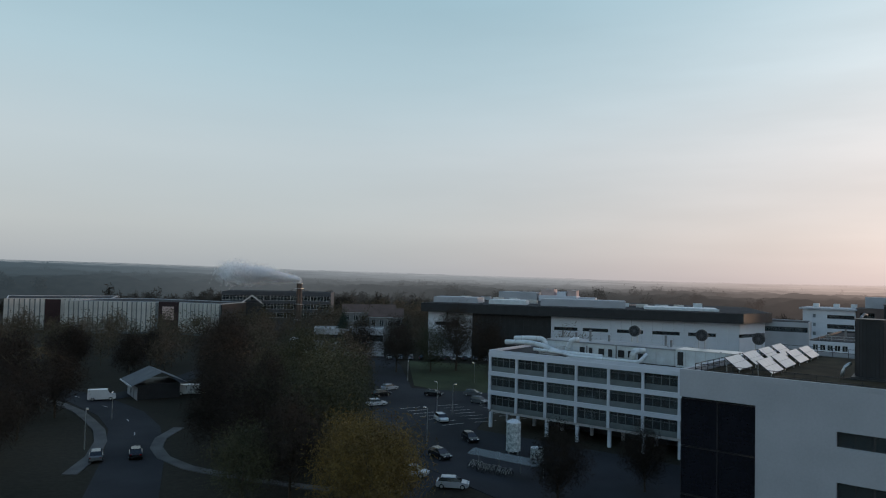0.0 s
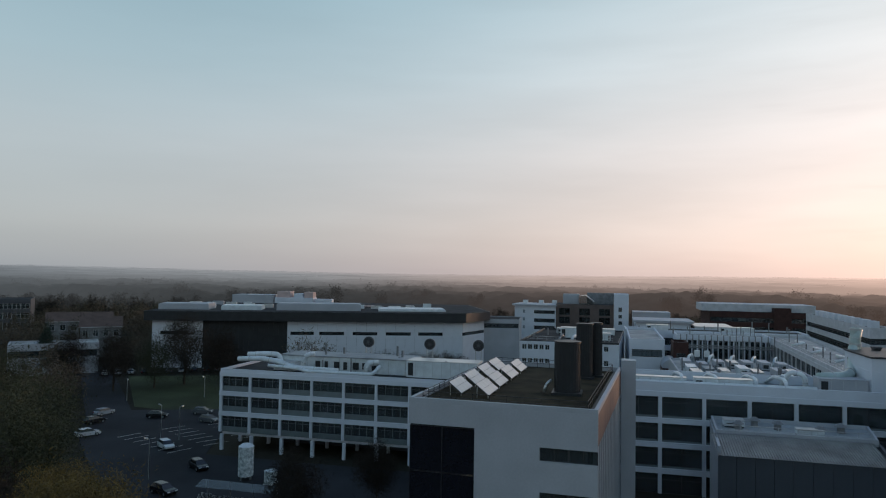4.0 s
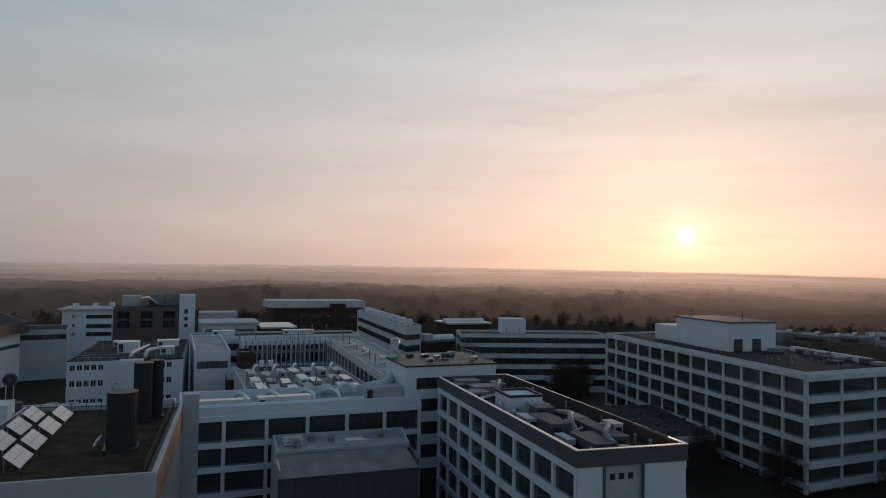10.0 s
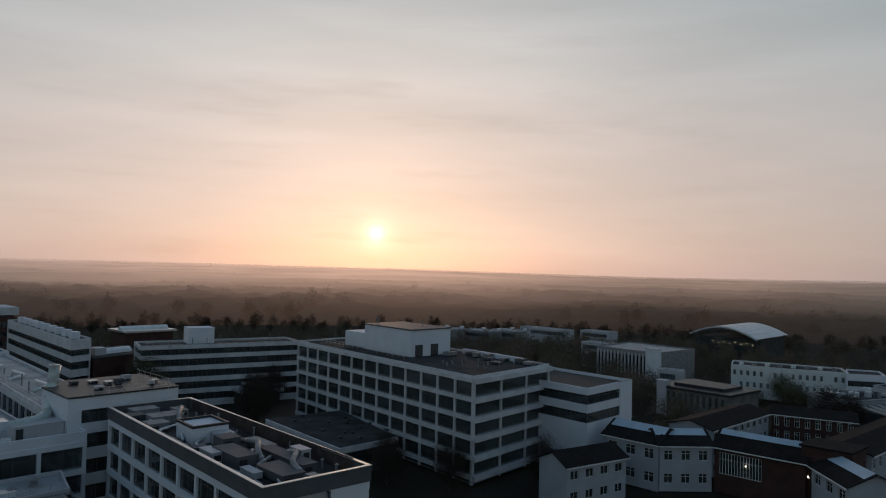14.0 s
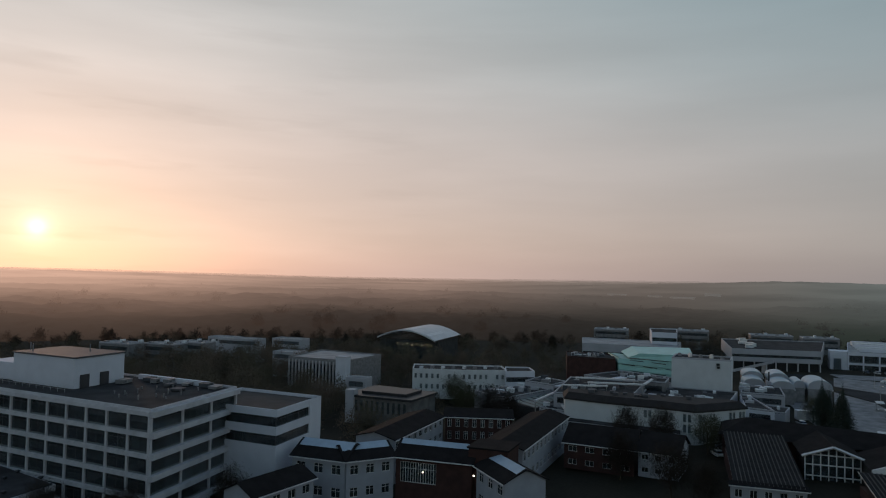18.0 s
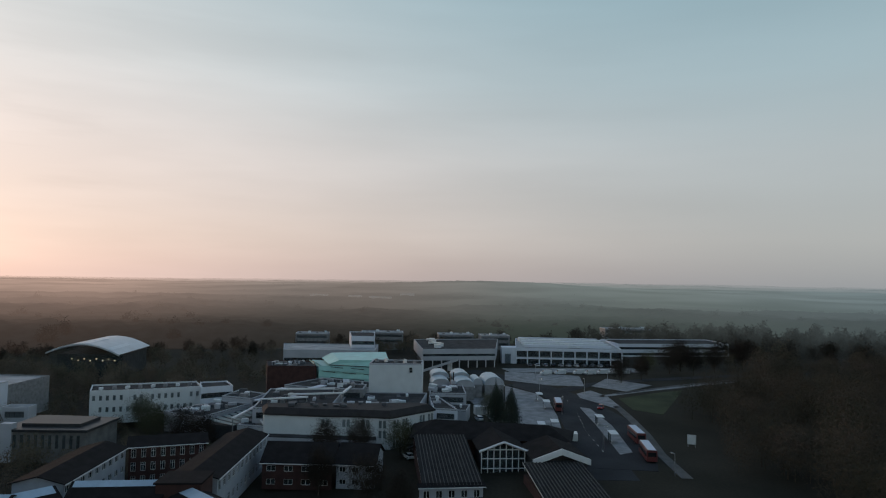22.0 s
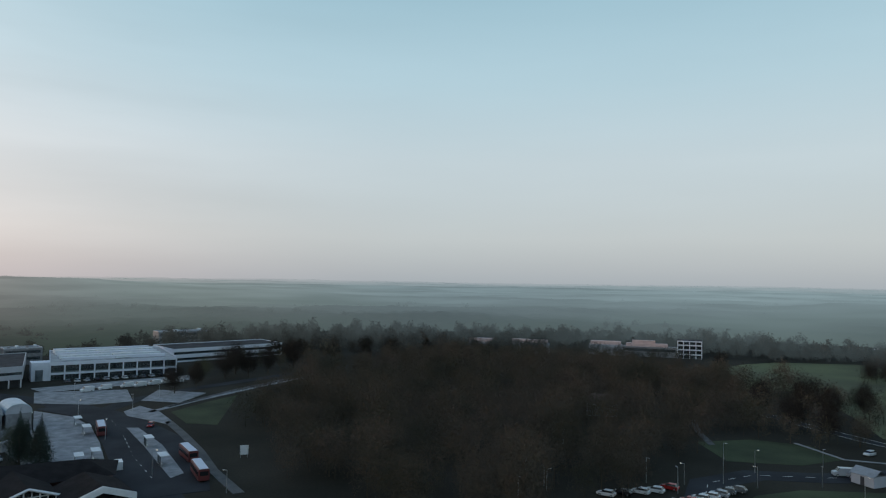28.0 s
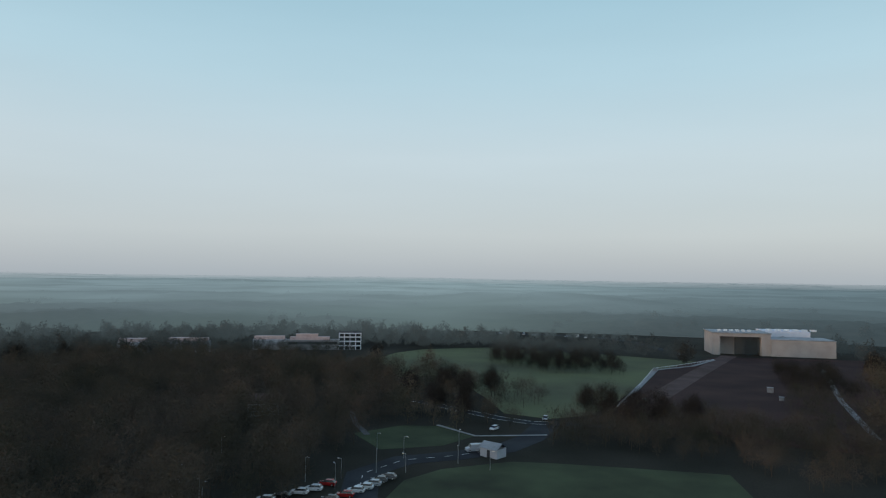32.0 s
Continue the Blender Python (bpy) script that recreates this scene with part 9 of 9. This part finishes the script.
for x, y in ((-65.7, 89), (-76.1, 111.3), (-80.1, 111.6), (-110, 140), (-96, 150), (-118, 66), (-100, 52), (93.4, -178.7), (84.6, -177.8), (78.3, -165.1), (90.9, -153.9), (88.1, -146), (97.7, -148.2), (75.5, -198),
             (111.5, -126.5), (108.5, -123.9), (125.2, -134.9), (106.5, -111.9), (85.2, -162), (68.9, -178.9), (58.9, -176.1), (130.4, -157.3), (123, -133), (259.5, -61.8), (283.7, -96.7), (222, -60), (176, -58), (152.2, -66.1), (262, -80), (300, -70)):
    street_lamp(x, y, prng.uniform(0, 360), prng.choice((5.0, 6.0)))
sg = thing("sign_board", "white notice board with dark bars on two posts", "sign", pose(178.5, -82.7, ground_z(178.5, -82.7), 0, 0, 65))
part("board", MB().box(-1.1, 1.1, -0.05, 0.05, 0.7, 3.2), FRAMEW, sg)
for z in (2.6, 2.1, 1.5):
    part("text_bar", MB().box(-0.8, 0.6, -0.06, -0.052, z, z + 0.22), CHAR, sg)
for px in (-0.9, 0.9):
    part("post", MB().box(px - 0.05, px + 0.05, 0.06, 0.14, 0, 3.1), STEEL, sg)


def bicycle(x, y, rz):
    b = thing("bicycle", "parked bicycle in a stand", "bicycle", pose(x, y, ground_z(x, y) + 0.1, 0, 0, rz), group="parked bicycles")
    ringm = cached("bw", lambda: MB().tube([(0.33 * math.cos(a), 0, 0.33 + 0.33 * math.sin(a)) for a in [i * math.pi / 8 for i in range(17)]], 0.03, 0.03, 5).mesh("wheel", TYRE))
    for px in (-0.5, 0.5):
        part("wheel", ringm, None, b, m=pose(px, 0, 0))
    part("frame", cached("bf", lambda: MB().tube([(-0.5, 0, 0.33), (-0.15, 0, 0.9), (0.38, 0, 0.92), (0.5, 0, 0.33)], 0.025, 0.025, 5).tube([(-0.15, 0, 0.9), (0, 0, 0.35), (0.38, 0, 0.9)], 0.025, 0.025, 5).mesh("frame", STEEL)), None, b)
    part("saddle", cached("bs", lambda: MB().box(-0.3, -0.05, -0.07, 0.07, 0.95, 1.0).mesh("saddle", BLACKM)), None, b)
    part("handlebar", cached("bh", lambda: MB().box(0.36, 0.42, -0.28, 0.28, 1.0, 1.04).mesh("handlebar", STEEL)), None, b)


for i in range(11):
    bicycle(-53 + 0.62 * i + prng.uniform(-0.1, 0.1), 82.3 + prng.uniform(-0.5, 0.5), 80 + prng.uniform(-15, 15))
cs = thing("cycle_shelter", "cycle shelter with a curved clear roof", "cycle shelter", pose(-48, 84.3, -5))
part("roof", MB().face((-5.5, -2.2, 2.2), (5.5, -2.2, 2.2), (5.5, -0.4, 2.7), (-5.5, -0.4, 2.7)).face((-5.5, -0.4, 2.7), (5.5, -0.4, 2.7), (5.5, 0.6, 2.2), (-5.5, 0.6, 2.2)), GLASS, cs)
for i in range(4):
    part("post", MB().box(-5.2 + 3.45 * i, -5.1 + 3.45 * i, 0.3, 0.4, 0.05, 2.3), STEEL, cs)
hu = thing("kiosk_hut", "small pale hut with a pitched roof by the road", "hut", pose(62.5, -190.5, 0.0, 0, 0, -20))
part("wall", MB().box(-3, 3, -2.2, 2.2, 0, 2.6), CLAD, hu)
part("roof", MB().face((-3.3, -2.5, 2.5), (3.3, -2.5, 2.5), (3.3, 0, 4.0), (-3.3, 0, 4.0)).face((-3.3, 0, 4.0), (3.3, 0, 4.0), (3.3, 2.5, 2.5), (-3.3, 2.5, 2.5)), ROOFL, hu)
part("door", MB().box(-0.5, 0.5, 2.2, 2.26, 0, 2.1), FRAMED, hu)
for x, y in ((66.5, -194.5), (69, -193)):
    car(x, y, 40, "silver", True)
house_wing((158, -206), (150, -213), 7, -0.5, 4.5, 7.4, label="small pale house hidden in the wood", light_ridge=False, roof_mat=mat("faded_red_tile", (0.22, 0.13, 0.10)))
for x, y, s in ((-21.3, -352.5, 1.3), (-24, -330, 0.9), (30, -300, 0.8), (33, -405, 1.0)):
    bn = thing("site_cabin", "small pale site cabin on the earth field", "cabin", pose(x, y, ground_z(x, y)))
    part("wall", MB().box(-s, s, -s, s, 0.1, 1.7 * s), UNIT, bn)
    part("roof", MB().box(-s - 0.1, s + 0.1, -s - 0.1, s + 0.1, 1.7 * s, 1.7 * s + 0.15), ROOFL, bn)
    part("base", MB().box(-s, s, -s, s, -0.2, 0.1), CONC, bn)
fe = thing("field_fence", "pale low fence along the field's edge", "fence")
for a, b in (((41, -270), (39, -279)), ((39, -279), (36, -345)), ((36, -345), (34.5, -411)), ((34.5, -411), (20, -437)), ((20, -437), (2, -476))):
    m, L = wall_frame(a, b, 0.1)
    part("rail", MB().box(0, L, -0.06, 0.06, 0.75, 0.95), FRAMEW, fe, m=m)
    for k in range(int(L / 4)):
        part("post", cached("fp", lambda: MB().box(-0.07, 0.07, -0.07, 0.07, -0.1, 1.0).mesh("post", FRAMEW)), None, fe, m=m @ pose(k * 4.0, 0, 0))


def dashes(line, step, length, width, label, lift=0.075):
    P = [Vector(p) for p in line]
    mk = thing("road_marking", label, "road marking", kind="structure")
    for a, b in zip(P, P[1:]):
        d = (b - a)
        n = max(1, int(d.length / step))
        for i in range(n):
            c = a + d * ((i + 0.5) / n)
            me = cached(("dash", length, width), lambda: MB().box(-length / 2, length / 2, -width / 2, width / 2, 0, 0.012).mesh("dash", PAINT))
            part("dash", me, None, mk, m=pose(c.x, c.y, ground_z(c.x, c.y) + lift, 0, 0, math.degrees(math.atan2(d.y, d.x))))


dashes([(60, -110), (78, -138), (88, -160), (84, -176), (72, -187), (62, -200)], 5, 2.4, 0.22, "white dashed centre line on asphalt")
dashes([(118, -264.4), (105, -258.7), (89, -250.7), (75.2, -244.8), (64, -241.8), (57, -244)], 5, 5.2, 0.3, "white edge line on a narrow road")
dashes([(119, -259.9), (107, -254.3), (91, -246.3), (76.8, -240.2), (64, -237.2), (57, -239.5)], 5, 5.2, 0.3, "white edge line on a narrow road")
dashes([(172, -57), (196, -60), (226, -66), (250, -69.5), (268, -66)], 5, 2.0, 0.2, "white dashed line on the bus road")
dashes([(-182, 73), (-139, 73), (-122, 70), (-109, 65), (-92, 55)], 9, 2.0, 0.12, "worn white centre line on a dark road")
for k in range(3):
    dashes([(-88 + 4 * k, 112 + 8 * k), (-70 + 3 * k, 104 + 6 * k)], 2.6, 0.12, 4.6, "white parking bay lines on asphalt", 0.115)
